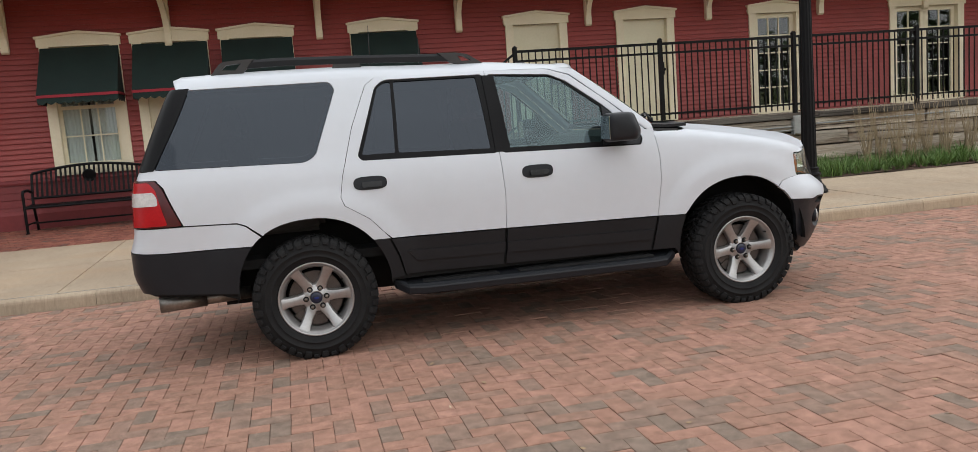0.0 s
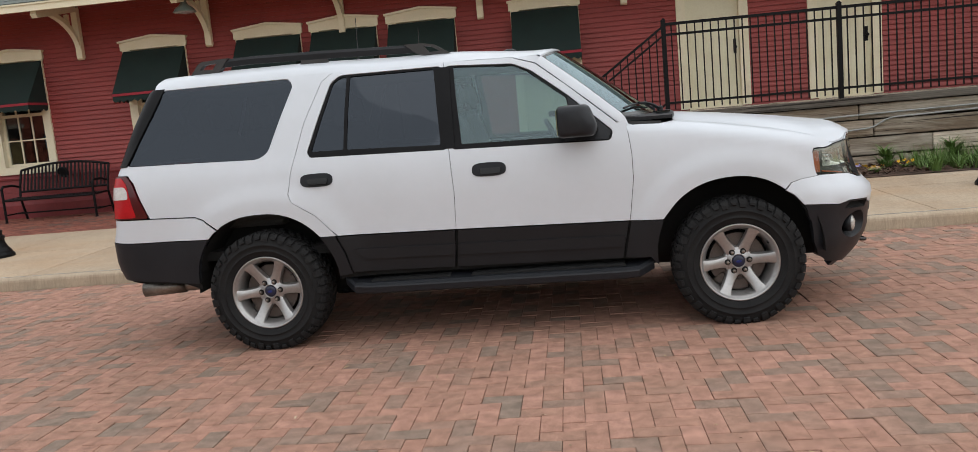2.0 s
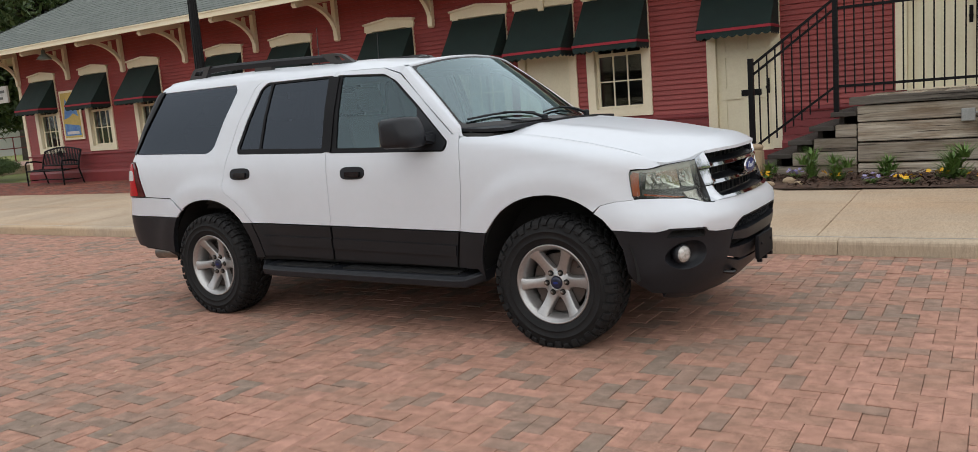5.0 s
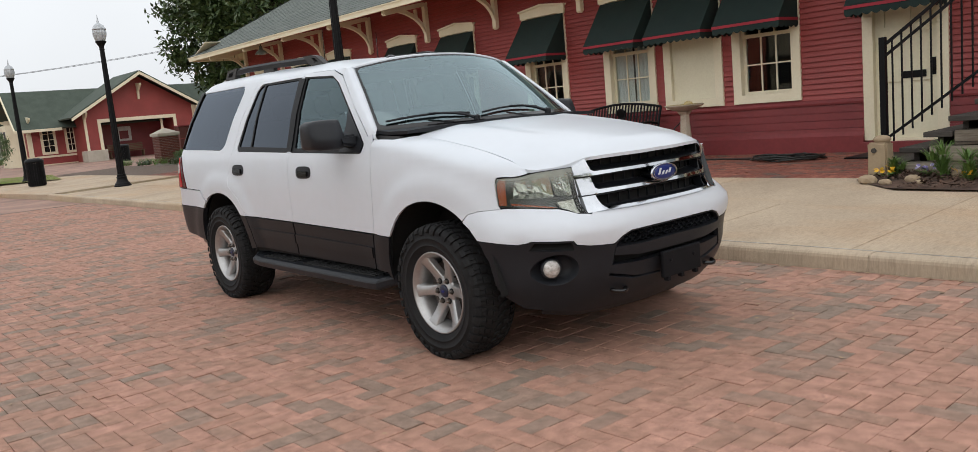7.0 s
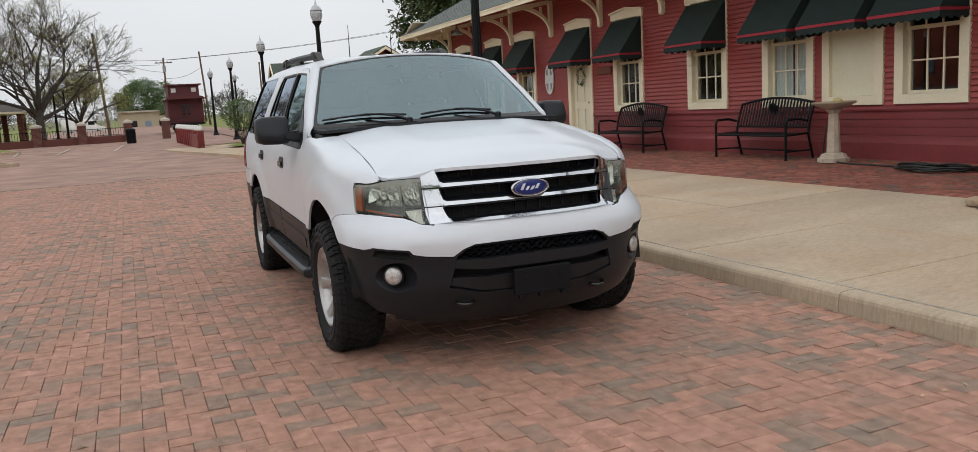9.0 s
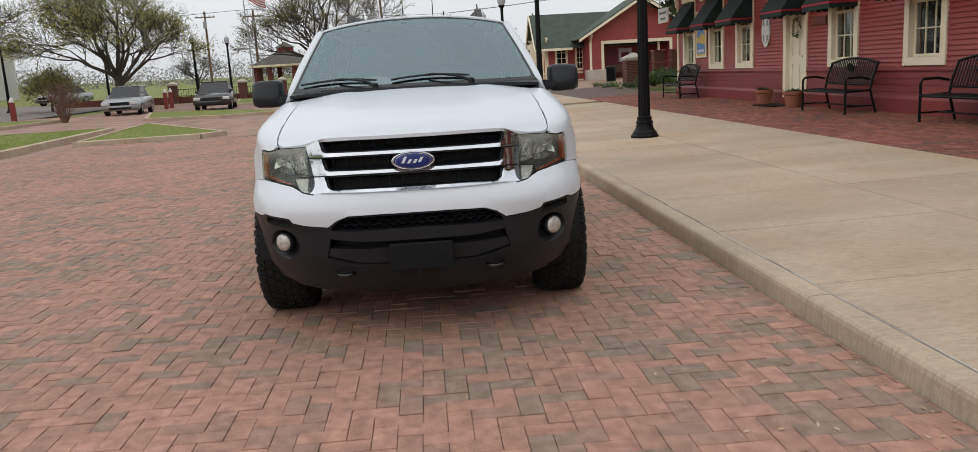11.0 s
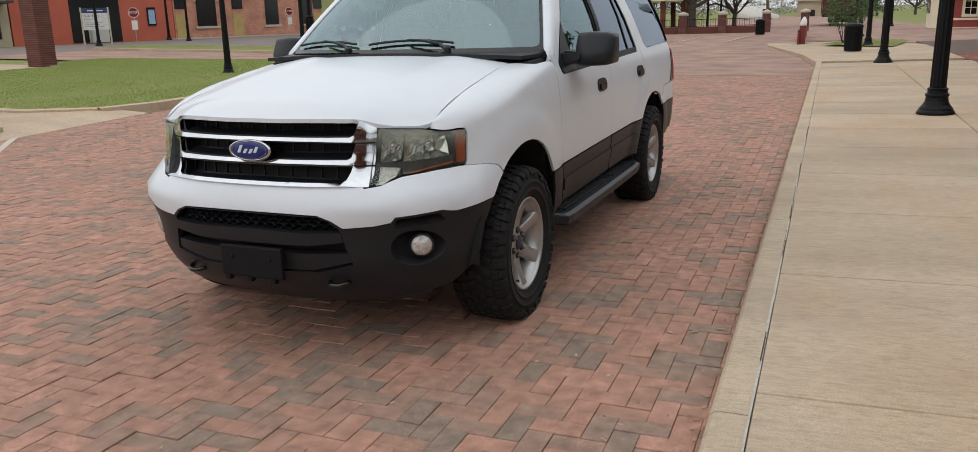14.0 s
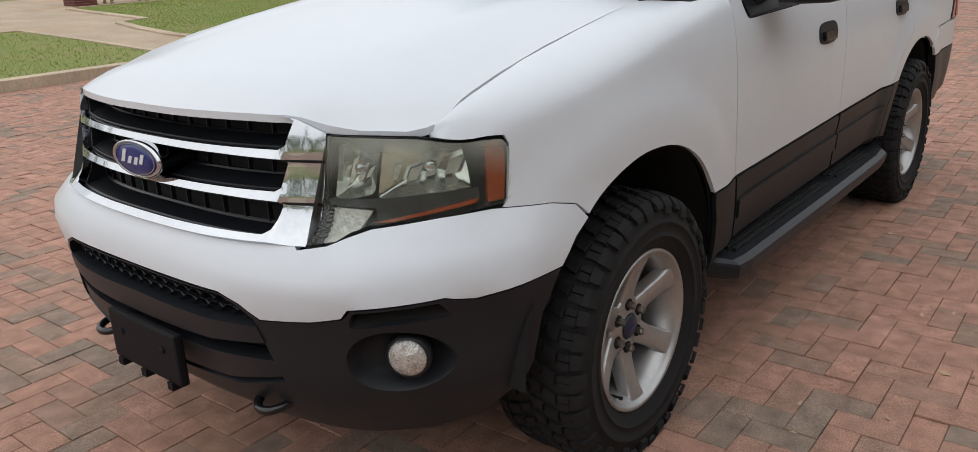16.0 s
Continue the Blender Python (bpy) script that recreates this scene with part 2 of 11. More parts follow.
def concrete_material(name, pale, dark, rust, stain=1.0):
    """Weathered concrete: mottling, ochre stains, fine dark speckle and streaks at several scales."""
    m = bpy.data.materials.new(name)
    m.use_nodes = True
    n, l = m.node_tree.nodes, m.node_tree.links
    p = n["Principled BSDF"]
    p.inputs["Roughness"].default_value, p.inputs["Specular IOR Level"].default_value = 0.9, 0.25
    geo, info = n.new("ShaderNodeNewGeometry"), n.new("ShaderNodeObjectInfo")

    def noise(scale, detail, lo, hi, a, b, stretch=None, rough=0.6):
        t, r = n.new("ShaderNodeTexNoise"), n.new("ShaderNodeMapRange")
        t.inputs["Scale"].default_value, t.inputs["Detail"].default_value, t.inputs["Roughness"].default_value = scale, detail, rough
        src = geo.outputs["Position"]
        if stretch:
            mp = n.new("ShaderNodeMapping")
            mp.inputs["Scale"].default_value = stretch
            l.new(src, mp.inputs[0])
            src = mp.outputs[0]
        l.new(src, t.inputs[0]), l.new(t.outputs[0], r.inputs[0])
        for k, v in (("From Min", lo), ("From Max", hi), ("To Min", a), ("To Max", b)):
            r.inputs[k].default_value = v
        return t, r.outputs[0]

    def mixed(fac, a, b):
        x = n.new("ShaderNodeMix")
        x.data_type = "RGBA"
        l.new(fac, x.inputs[0])
        for i, c in ((6, a), (7, b)):
            if isinstance(c, tuple):
                x.inputs[i].default_value = (*c, 1)
            else:
                l.new(c, x.inputs[i])
        return x.outputs[2]
    _, broad = noise(0.9, 5, 0.36, 0.72, 0.0, 0.75 * stain, (1.3, 0.6, 1))
    _, ochre = noise(0.6, 7, 0.48, 0.70, 0.0, 0.6, (0.5, 1.4, 1))
    speck_tex, speck = noise(170, 3, 0.34, 0.70, 0.82, 1.16)
    _, blot = noise(26, 7, 0.50, 0.70, 1.04, 0.80, (2.6, 0.7, 1), 0.75)
    _, mid = noise(6, 9, 0.45, 0.62, 1.05, 0.88, (9, 1.6, 1), 0.72)
    c = mixed(broad, pale, dark)
    c = mixed(ochre, c, rust)
    k1, k2, k3 = (n.new("ShaderNodeMath") for _ in range(3))
    for k in (k1, k2, k3):
        k.operation = "MULTIPLY"
    own = n.new("ShaderNodeMapRange")
    own.inputs["To Min"].default_value, own.inputs["To Max"].default_value = 0.93, 1.06
    l.new(info.outputs["Random"], own.inputs[0])
    l.new(speck, k1.inputs[0]), l.new(blot, k1.inputs[1])
    l.new(k1.outputs[0], k2.inputs[0]), l.new(mid, k2.inputs[1])
    l.new(k2.outputs[0], k3.inputs[0]), l.new(own.outputs[0], k3.inputs[1])
    mu = n.new("ShaderNodeVectorMath")
    mu.operation = "SCALE"
    l.new(c, mu.inputs[0]), l.new(k3.outputs[0], mu.inputs["Scale"]), l.new(mu.outputs[0], p.inputs["Base Color"])
    bp = n.new("ShaderNodeBump")
    bp.inputs["Strength"].default_value, bp.inputs["Distance"].default_value = 0.4, 0.004
    l.new(speck_tex.outputs[0], bp.inputs["Height"]), l.new(bp.outputs[0], p.inputs["Normal"])
    return m


def timber_material(name, pale, brown, crack):
    """Weathered railway timber: long grain along x, brown stains, dark splits, each piece its own tone."""
    m = bpy.data.materials.new(name)
    m.use_nodes = True
    n, l = m.node_tree.nodes, m.node_tree.links
    p = n["Principled BSDF"]
    p.inputs["Roughness"].default_value, p.inputs["Specular IOR Level"].default_value = 0.95, 0.2
    geo, info = n.new("ShaderNodeNewGeometry"), n.new("ShaderNodeObjectInfo")
    shift = n.new("ShaderNodeVectorMath")
    shift.operation = "MULTIPLY_ADD"
    shift.inputs[1].default_value = (1, 1, 1)
    comb = n.new("ShaderNodeCombineXYZ")
    far = n.new("ShaderNodeMath")
    far.operation = "MULTIPLY"
    far.inputs[1].default_value = 37.0
    l.new(info.outputs["Random"], far.inputs[0]), l.new(far.outputs[0], comb.inputs[0]), l.new(far.outputs[0], comb.inputs[2])
    l.new(geo.outputs["Position"], shift.inputs[0]), l.new(comb.outputs[0], shift.inputs[2])

    def grain(stretch, scale, detail, lo, hi, a, b):
        mp, t, r = n.new("ShaderNodeMapping"), n.new("ShaderNodeTexNoise"), n.new("ShaderNodeMapRange")
        mp.inputs["Scale"].default_value = stretch
        t.inputs["Scale"].default_value, t.inputs["Detail"].default_value, t.inputs["Roughness"].default_value = scale, detail, 0.65
        t.inputs["Distortion"].default_value = 0.4
        l.new(shift.outputs[0], mp.inputs[0]), l.new(mp.outputs[0], t.inputs[0]), l.new(t.outputs[0], r.inputs[0])
        for k, v in (("From Min", lo), ("From Max", hi), ("To Min", a), ("To Max", b)):
            r.inputs[k].default_value = v
        return r.outputs[0]
    stain = grain((0.5, 2, 3.5), 1.5, 5, 0.40, 0.62, 0.0, 1.0)
    split = grain((0.30, 6, 18), 1.6, 5, 0.57, 0.64, 0.0, 0.95)
    fibre = grain((1.2, 40, 60), 1.6, 4, 0.30, 0.70, 0.62, 1.25)
    own = n.new("ShaderNodeMapRange")
    own.inputs["To Min"].default_value, own.inputs["To Max"].default_value = 0.55, 1.15
    l.new(info.outputs["Random"], own.inputs[0])
    c1, c2 = n.new("ShaderNodeMix"), n.new("ShaderNodeMix")
    c1.data_type = c2.data_type = "RGBA"
    c1.inputs[6].default_value, c1.inputs[7].default_value, c2.inputs[7].default_value = (*pale, 1), (*brown, 1), (*crack, 1)
    l.new(stain, c1.inputs[0]), l.new(c1.outputs[2], c2.inputs[6]), l.new(split, c2.inputs[0])
    k = n.new("ShaderNodeMath")
    k.operation = "MULTIPLY"
    l.new(fibre, k.inputs[0]), l.new(own.outputs[0], k.inputs[1])
    mu = n.new("ShaderNodeVectorMath")
    mu.operation = "SCALE"
    l.new(c2.outputs[2], mu.inputs[0]), l.new(k.outputs[0], mu.inputs["Scale"]), l.new(mu.outputs[0], p.inputs["Base Color"])
    bp = n.new("ShaderNodeBump")
    bp.inputs["Strength"].default_value, bp.inputs["Distance"].default_value = 0.6, 0.006
    l.new(fibre, bp.inputs["Height"]), l.new(bp.outputs[0], p.inputs["Normal"])
    return m


RED_SIDING = material("red_painted_siding", (0.325, 0.056, 0.050), 0.55, col2=(0.240, 0.042, 0.038), scale=1.2, fine=30, bump=0.1)
RED_PLINTH = material("red_painted_base", (0.225, 0.032, 0.034), 0.5, col2=(0.165, 0.024, 0.026), scale=1.5, fine=20, bump=0.1)
CREAM = material("cream_painted_wood", (0.80, 0.73, 0.55), 0.55, col2=(0.72, 0.64, 0.46), scale=2.0, fine=35, bump=0.08)
CREAM_DOOR = material("cream_door_paint", (0.76, 0.71, 0.53), 0.5, col2=(0.68, 0.62, 0.45), scale=1.5, fine=30, bump=0.06)
SHINGLE = material("green_grey_shingles", (0.15, 0.17, 0.155), 0.95, col2=(0.10, 0.115, 0.105), scale=3, fine=40, per_piece=0.5, bump=0.3)
AWNING = material("dark_green_canvas", (0.006, 0.021, 0.018), 0.85, col2=(0.004, 0.014, 0.0125), scale=3, fine=200, bump=0.1)
AWNING_RED = material("red_canvas_band", (0.30, 0.02, 0.035), 0.8, scale=4, fine=200, bump=0.1)
PANE = glass("window_glass", (0.86, 0.9, 0.9))
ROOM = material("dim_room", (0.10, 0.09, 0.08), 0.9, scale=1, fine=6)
CURTAIN = material("white_lace_curtain", (0.85, 0.84, 0.80), 0.9, col2=(0.66, 0.65, 0.62), scale=1.5, fine=14, stretch=(6, 6, 0.6), bump=0.4)
IRON = material("black_painted_iron", (0.006, 0.006, 0.007), 0.45, spec=0.15, scale=6, fine=90, bump=0.08)
CONCRETE = concrete_material("weathered_concrete", (0.455, 0.362, 0.264), (0.325, 0.250, 0.180), (0.445, 0.285, 0.165))
KERB = concrete_material("kerb_concrete", (0.48, 0.385, 0.28), (0.33, 0.265, 0.195), (0.42, 0.29, 0.17), 1.2)
JOINT = material("sand_joint", (0.135, 0.095, 0.072), 1.0, scale=4, fine=150, bump=0.2)
PAVER = paver_material("street_pavers", ((0.328, 0.189, 0.137), (0.360, 0.198, 0.144), (0.398, 0.220, 0.164)), ((0.232, 0.172, 0.134), (0.282, 0.182, 0.138)), 0.22)
APRON = paver_material("platform_bricks", ((0.20, 0.075, 0.055), (0.25, 0.09, 0.065), (0.31, 0.12, 0.085)), ((0.13, 0.085, 0.07), (0.17, 0.085, 0.065)), 0.12)
TIMBER = timber_material("weathered_timber", (0.62, 0.55, 0.45), (0.30, 0.225, 0.16), (0.025, 0.018, 0.015))
TIMBER_CAP = timber_material("grey_cap_timber", (0.20, 0.18, 0.155), (0.12, 0.10, 0.085), (0.025, 0.02, 0.018))
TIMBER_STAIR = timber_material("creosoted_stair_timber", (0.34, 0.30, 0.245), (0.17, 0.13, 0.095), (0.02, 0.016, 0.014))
TIMBER_DARK = material("blackened_timber", (0.035, 0.030, 0.027), 0.9, col2=(0.075, 0.065, 0.055), scale=3.0, fine=26, stretch=(0.5, 3, 5), bump=0.6)
GRASS_EARTH = material("lawn_ground", (0.125, 0.185, 0.024), 1.0, col2=(0.22, 0.19, 0.07), scale=0.9, fine=18, bump=0.5)
MULCH = material("mulch_bed", (0.115, 0.062, 0.040), 1.0, col2=(0.045, 0.028, 0.020), scale=6, fine=45, bump=0.8)


# ---- mesh helpers ----
def link_mesh(name, bm, mat, parent=None, label="", smooth=False):
    me = bpy.data.meshes.new(name)
    bm.normal_update()
    bm.to_mesh(me)
    bm.free()
    if smooth:
        for f in me.polygons:
            f.use_smooth = True
    for one in (mat if isinstance(mat, (list, tuple)) else [mat]):
        me.materials.append(one)
    ob = new(name, me)
    if parent:
        ob.parent = parent
    if label:
        ob["label"] = label
    return ob


def part(name, bm, mat, parent=None, label="", smooth=False):
    return link_mesh(name, bm, mat, parent, label, smooth)


def thing(name, label, category, at=None, group="", kind=""):
    ob = new(name)
    ob.empty_display_size = 0.2
    if at is not None:
        ob.matrix_basis = at if isinstance(at, Matrix) else Matrix.Translation(at)
    return tagged(ob, label, category, group, kind)


def box(bm, x0, x1, y0, y1, z0, z1):
    v = [bm.verts.new((x, y, z)) for z in (z0, z1) for y in (y0, y1) for x in (x0, x1)]
    for q in ((0, 2, 3, 1), (4, 5, 7, 6), (0, 1, 5, 4), (2, 6, 7, 3), (0, 4, 6, 2), (1, 3, 7, 5)):
        bm.faces.new([v[i] for i in q])
    return bm


def a_box(*s, bevel=0.0):
    bm = box(bmesh.new(), *s)
    if bevel:
        bmesh.ops.bevel(bm, geom=bm.edges[:], offset=bevel, segments=2, affect="EDGES", profile=0.6)
    return bm


def tube(bm, p0, p1, r0, r1=None, n=8, caps=True):
    """A round bar from p0 to p1."""
    p0, p1 = Vector(p0), Vector(p1)
    r1 = r0 if r1 is None else r1
    q = (p1 - p0).to_track_quat("Z", "Y")
    ring = []
    for p, r in ((p0, r0), (p1, r1)):
        ring.append([bm.verts.new(p + q @ Vector((r * math.cos(a), r * math.sin(a), 0))) for a in (i * math.tau / n for i in range(n))])
    for i in range(n):
        bm.faces.new((ring[0][i], ring[0][(i + 1) % n], ring[1][(i + 1) % n], ring[1][i]))
    if caps:
        bm.faces.new(ring[0][::-1]), bm.faces.new(ring[1])
    return bm


def bent_tube(bm, pts, r, n=8):
    """A round bar along a bent line, with shared rings at the bends."""
    pts = [Vector(p) for p in pts]
    rings = []
    for i, p in enumerate(pts):
        d = (pts[min(i + 1, len(pts) - 1)] - pts[max(i - 1, 0)]).normalized()
        q = d.to_track_quat("Z", "Y")
        rr = r[i] if isinstance(r, (list, tuple)) else r
        rings.append([bm.verts.new(p + q @ Vector((rr * math.cos(a), rr * math.sin(a), 0))) for a in (k * math.tau / n for k in range(n))])
    for a, b in zip(rings, rings[1:]):
        off = min(range(n), key=lambda s: sum((a[i].co - b[(i + s) % n].co).length for i in range(n)))
        for i in range(n):
            bm.faces.new((a[i], a[(i + 1) % n], b[(i + 1 + off) % n], b[(i + off) % n]))
    bm.faces.new(rings[0][::-1]), bm.faces.new(rings[-1])
    return bm


def lathe(bm, profile, n=24, turn=None, caps=True):
    """A turned body: profile rows of (radius, height) about z, put in place by turn."""
    turn = turn or Matrix()
    rings = []
    for r, z in profile:
        rings.append([bm.verts.new(turn @ Vector((r * math.cos(a), r * math.sin(a), z))) for a in (i * math.tau / n for i in range(n))])
    for a, b in zip(rings, rings[1:]):
        for i in range(n):
            bm.faces.new((a[i], a[(i + 1) % n], b[(i + 1) % n], b[i]))
    if caps:
        bm.faces.new(rings[0][::-1]), bm.faces.new(rings[-1])
    return bm


def prism(bm, outline, axis, a, b):
    """A flat outline drawn out along an axis from a to b; the outline gives the other two coordinates in order."""
    def put(u, v, w):
        return {"x": (w, u, v), "y": (u, w, v), "z": (u, v, w)}[axis]
    lo = [bm.verts.new(put(u, v, a)) for u, v in outline]
    hi = [bm.verts.new(put(u, v, b)) for u, v in outline]
    bm.faces.new(lo[::-1]), bm.faces.new(hi)
    k = len(outline)
    for i in range(k):
        bm.faces.new((lo[i], lo[(i + 1) % k], hi[(i + 1) % k], hi[i]))
    bmesh.ops.recalc_face_normals(bm, faces=bm.faces[:])
    return bm


def quads_object(name, verts, faces, mat, parent=None, label="", kind="", smooth=False):
    me = bpy.data.meshes.new(name)
    me.from_pydata(verts, [], faces)
    me.materials.append(mat)
    if smooth:
        for f in me.polygons:
            f.use_smooth = True
    ob = new(name, me)
    if parent:
        ob.parent = parent
    return tagged(ob, label, kind=kind)


def lerp_table(rows, x):
    """Smooth value from rows of (x, value)."""
    if x <= rows[0][0]:
        return rows[0][1]
    for (a, va), (b, vb) in zip(rows, rows[1:]):
        if x <= b:
            return va + (vb - va) * (x - a) / (b - a)
    return rows[-1][1]


def land(x, y):
    """The height of the open ground: level by the kerb, rising a little far off."""
    return 0.0075 * max(0.0, math.hypot(x - 5, y) - 24) + 0.012 * max(0.0, -y - 13)


def walkway(y):
    """The height of the pavement, which falls from the building to the kerb."""
    return 0.125 + 0.0200 * (y - 2.06)

# ---- ground, street and pavement ----
def ground_sheet():
    """One sheet to the horizon, level near the kerb."""
    xs = [-900, -500, -300, -200, -150, -120, -100, -80, -65, -50, -40, -30, -20, -10, 0, 10, 20, 30, 45, 60, 80, 120, 200, 400, 900]
    ys = [-900, -500, -300, -200, -150, -120, -100, -80, -65, -50, -40, -30, -20, -10, 0, 10, 20, 30, 45, 60, 80, 120, 200, 400, 900]
    verts = [(x, y, land(x, y) - 0.06) for y in ys for x in xs]
    k = len(xs)
    faces = [(j * k + i, j * k + i + 1, (j + 1) * k + i + 1, (j + 1) * k + i) for j in range(len(ys) - 1) for i in range(k - 1)]
    ob = quads_object("ground", verts, faces, GRASS_EARTH)
    return tagged(ob, "grassy open ground round the town square", "ground", kind="structure")


ground_sheet()


def sheet(name, outline, mat, lift, label, step=6.0, category="road"):
    """A flat paved sheet inside an outline, laid on the land, in strips."""
    bm = bmesh.new()
    bm.faces.new([bm.verts.new((x, y, 0)) for x, y in outline])
    lo_x, hi_x = min(p[0] for p in outline), max(p[0] for p in outline)
    lo_y, hi_y = min(p[1] for p in outline), max(p[1] for p in outline)
    for axis, lo, hi in ((0, lo_x, hi_x), (1, lo_y, hi_y)):
        c = math.ceil(lo / step) * step
        while c < hi:
            no = Vector((0, 0, 0))
            no[axis] = 1
            at = Vector((0, 0, 0))
            at[axis] = c
            bmesh.ops.bisect_plane(bm, geom=bm.verts[:] + bm.edges[:] + bm.faces[:], plane_co=at, plane_no=no)
            c += step
    for v in bm.verts:
        v.co.z = land(v.co.x, v.co.y) + lift
    bmesh.ops.recalc_face_normals(bm, faces=bm.faces[:])
    ob = part(name, bm, mat)
    return tagged(ob, label, category, kind="structure")


STREET_FAR = far_brick_material("far_street_pavers", (0.32, 0.185, 0.14), (0.28, 0.175, 0.135), (0.24, 0.165, 0.13), (0.20, 0.10))
LIGHT_ROAD = material("pale_asphalt", (0.20, 0.165, 0.15), 0.9, col2=(0.16, 0.135, 0.125), scale=0.7, fine=40, bump=0.1)
road = sheet("road", [(-150, -11.4), (-20, -10.75), (-6.2, -10.3), (-4.6, -10.3), (-2.0, -9.5), (40, -9.3), (40, 2.04), (-19, 2.04), (-24, 1.5), (-33, -0.2), (-36, -0.4), (-38, 2.0), (-44, 9), (-70, 9), (-150, 5)], STREET_FAR, -0.03, "broad street paved with red and grey clay bricks", 5.0)

# pavers laid herringbone, square with the kerb
PW, GAP = 0.1016, 0.0020


def paver_mesh(long_x, lean, cut=9.0):
    """One clay paver with chamfered upper edges; lean tips it a little, cut shortens it across the street."""
    lx, ly = (2 * PW, PW) if long_x else (PW, 2 * PW)
    ly = min(ly, cut)
    g, c = GAP / 2, 0.0025
    vs = []
    for inset, z in ((g, -0.03), (g, -c), (g + c, 0.0)):
        for x, y in ((inset, inset), (lx - inset, inset), (lx - inset, ly - inset), (inset, ly - inset)):
            vs.append((x, y, z + (0 if z < -0.02 else lean[0] * (x - lx / 2) + lean[1] * (y - ly / 2))))
    fs = [(8, 9, 10, 11)]
    for r in (0, 4):
        for i in range(4):
            fs.append((r + i, r + (i + 1) % 4, r + 4 + (i + 1) % 4, r + 4 + i))
    return vs, fs


def lay_pavers():
    rnd = random.Random(5)
    shared = {}
    for long_x in (True, False):
        for k in range(3):
            vs, fs = paver_mesh(long_x, (rnd.uniform(-.012, .012), rnd.uniform(-.012, .012)))
            me = bpy.data.meshes.new("paver")
            me.from_pydata(vs, [], fs)
            me.materials.append(PAVER)
            shared[long_x, k] = me
    verts, faces, single = [], [], []
    for i in range(int(-15 / PW), int(10.5 / PW)):
        for j in range(int(-9.3 / PW), int(2.04 / PW) + 1):
            c = (i - j) % 4
            if c not in (0, 3):
                continue
            x, y = i * PW, j * PW
            room = 2.052 - y
            if room < 0.02:
                continue
            whole = room >= (PW if c == 0 else 2 * PW)
            z = rnd.gauss(0, 0.0016)
            near = 2.9 < x < 5.2 and 0.35 < y < 2.05 or 4.2 < x < 5.4 and -1.2 < y < 0.36
            if near and whole and len(single) < 300:
                single.append((x, y, z, c == 0))
                continue
            vs, fs = paver_mesh(c == 0, (rnd.gauss(0, .008), rnd.gauss(0, .008)), room)
            b = len(verts)
            verts += [(a[0] + x, a[1] + y, a[2] + z) for a in vs]
            faces += [tuple(b + q for q in f) for f in fs]
    quads_object("pavers", verts, faces, PAVER, road, "weathered clay pavers in herringbone", "stuff")
    for n, (x, y, z, long_x) in enumerate(single):
        ob = new("paver", shared[long_x, n % 3])
        ob.location = (x, y, z)
        ob.parent = road
    verts = [(-15.2, -9.3, -0.008), (10.6, -9.3, -0.008), (10.6, 2.062, -0.008), (-15.2, 2.062, -0.008)]
    ob = quads_object("bedding_sand", verts, [(0, 1, 2, 3)], JOINT, road, "dark sand in the joints between pavers")


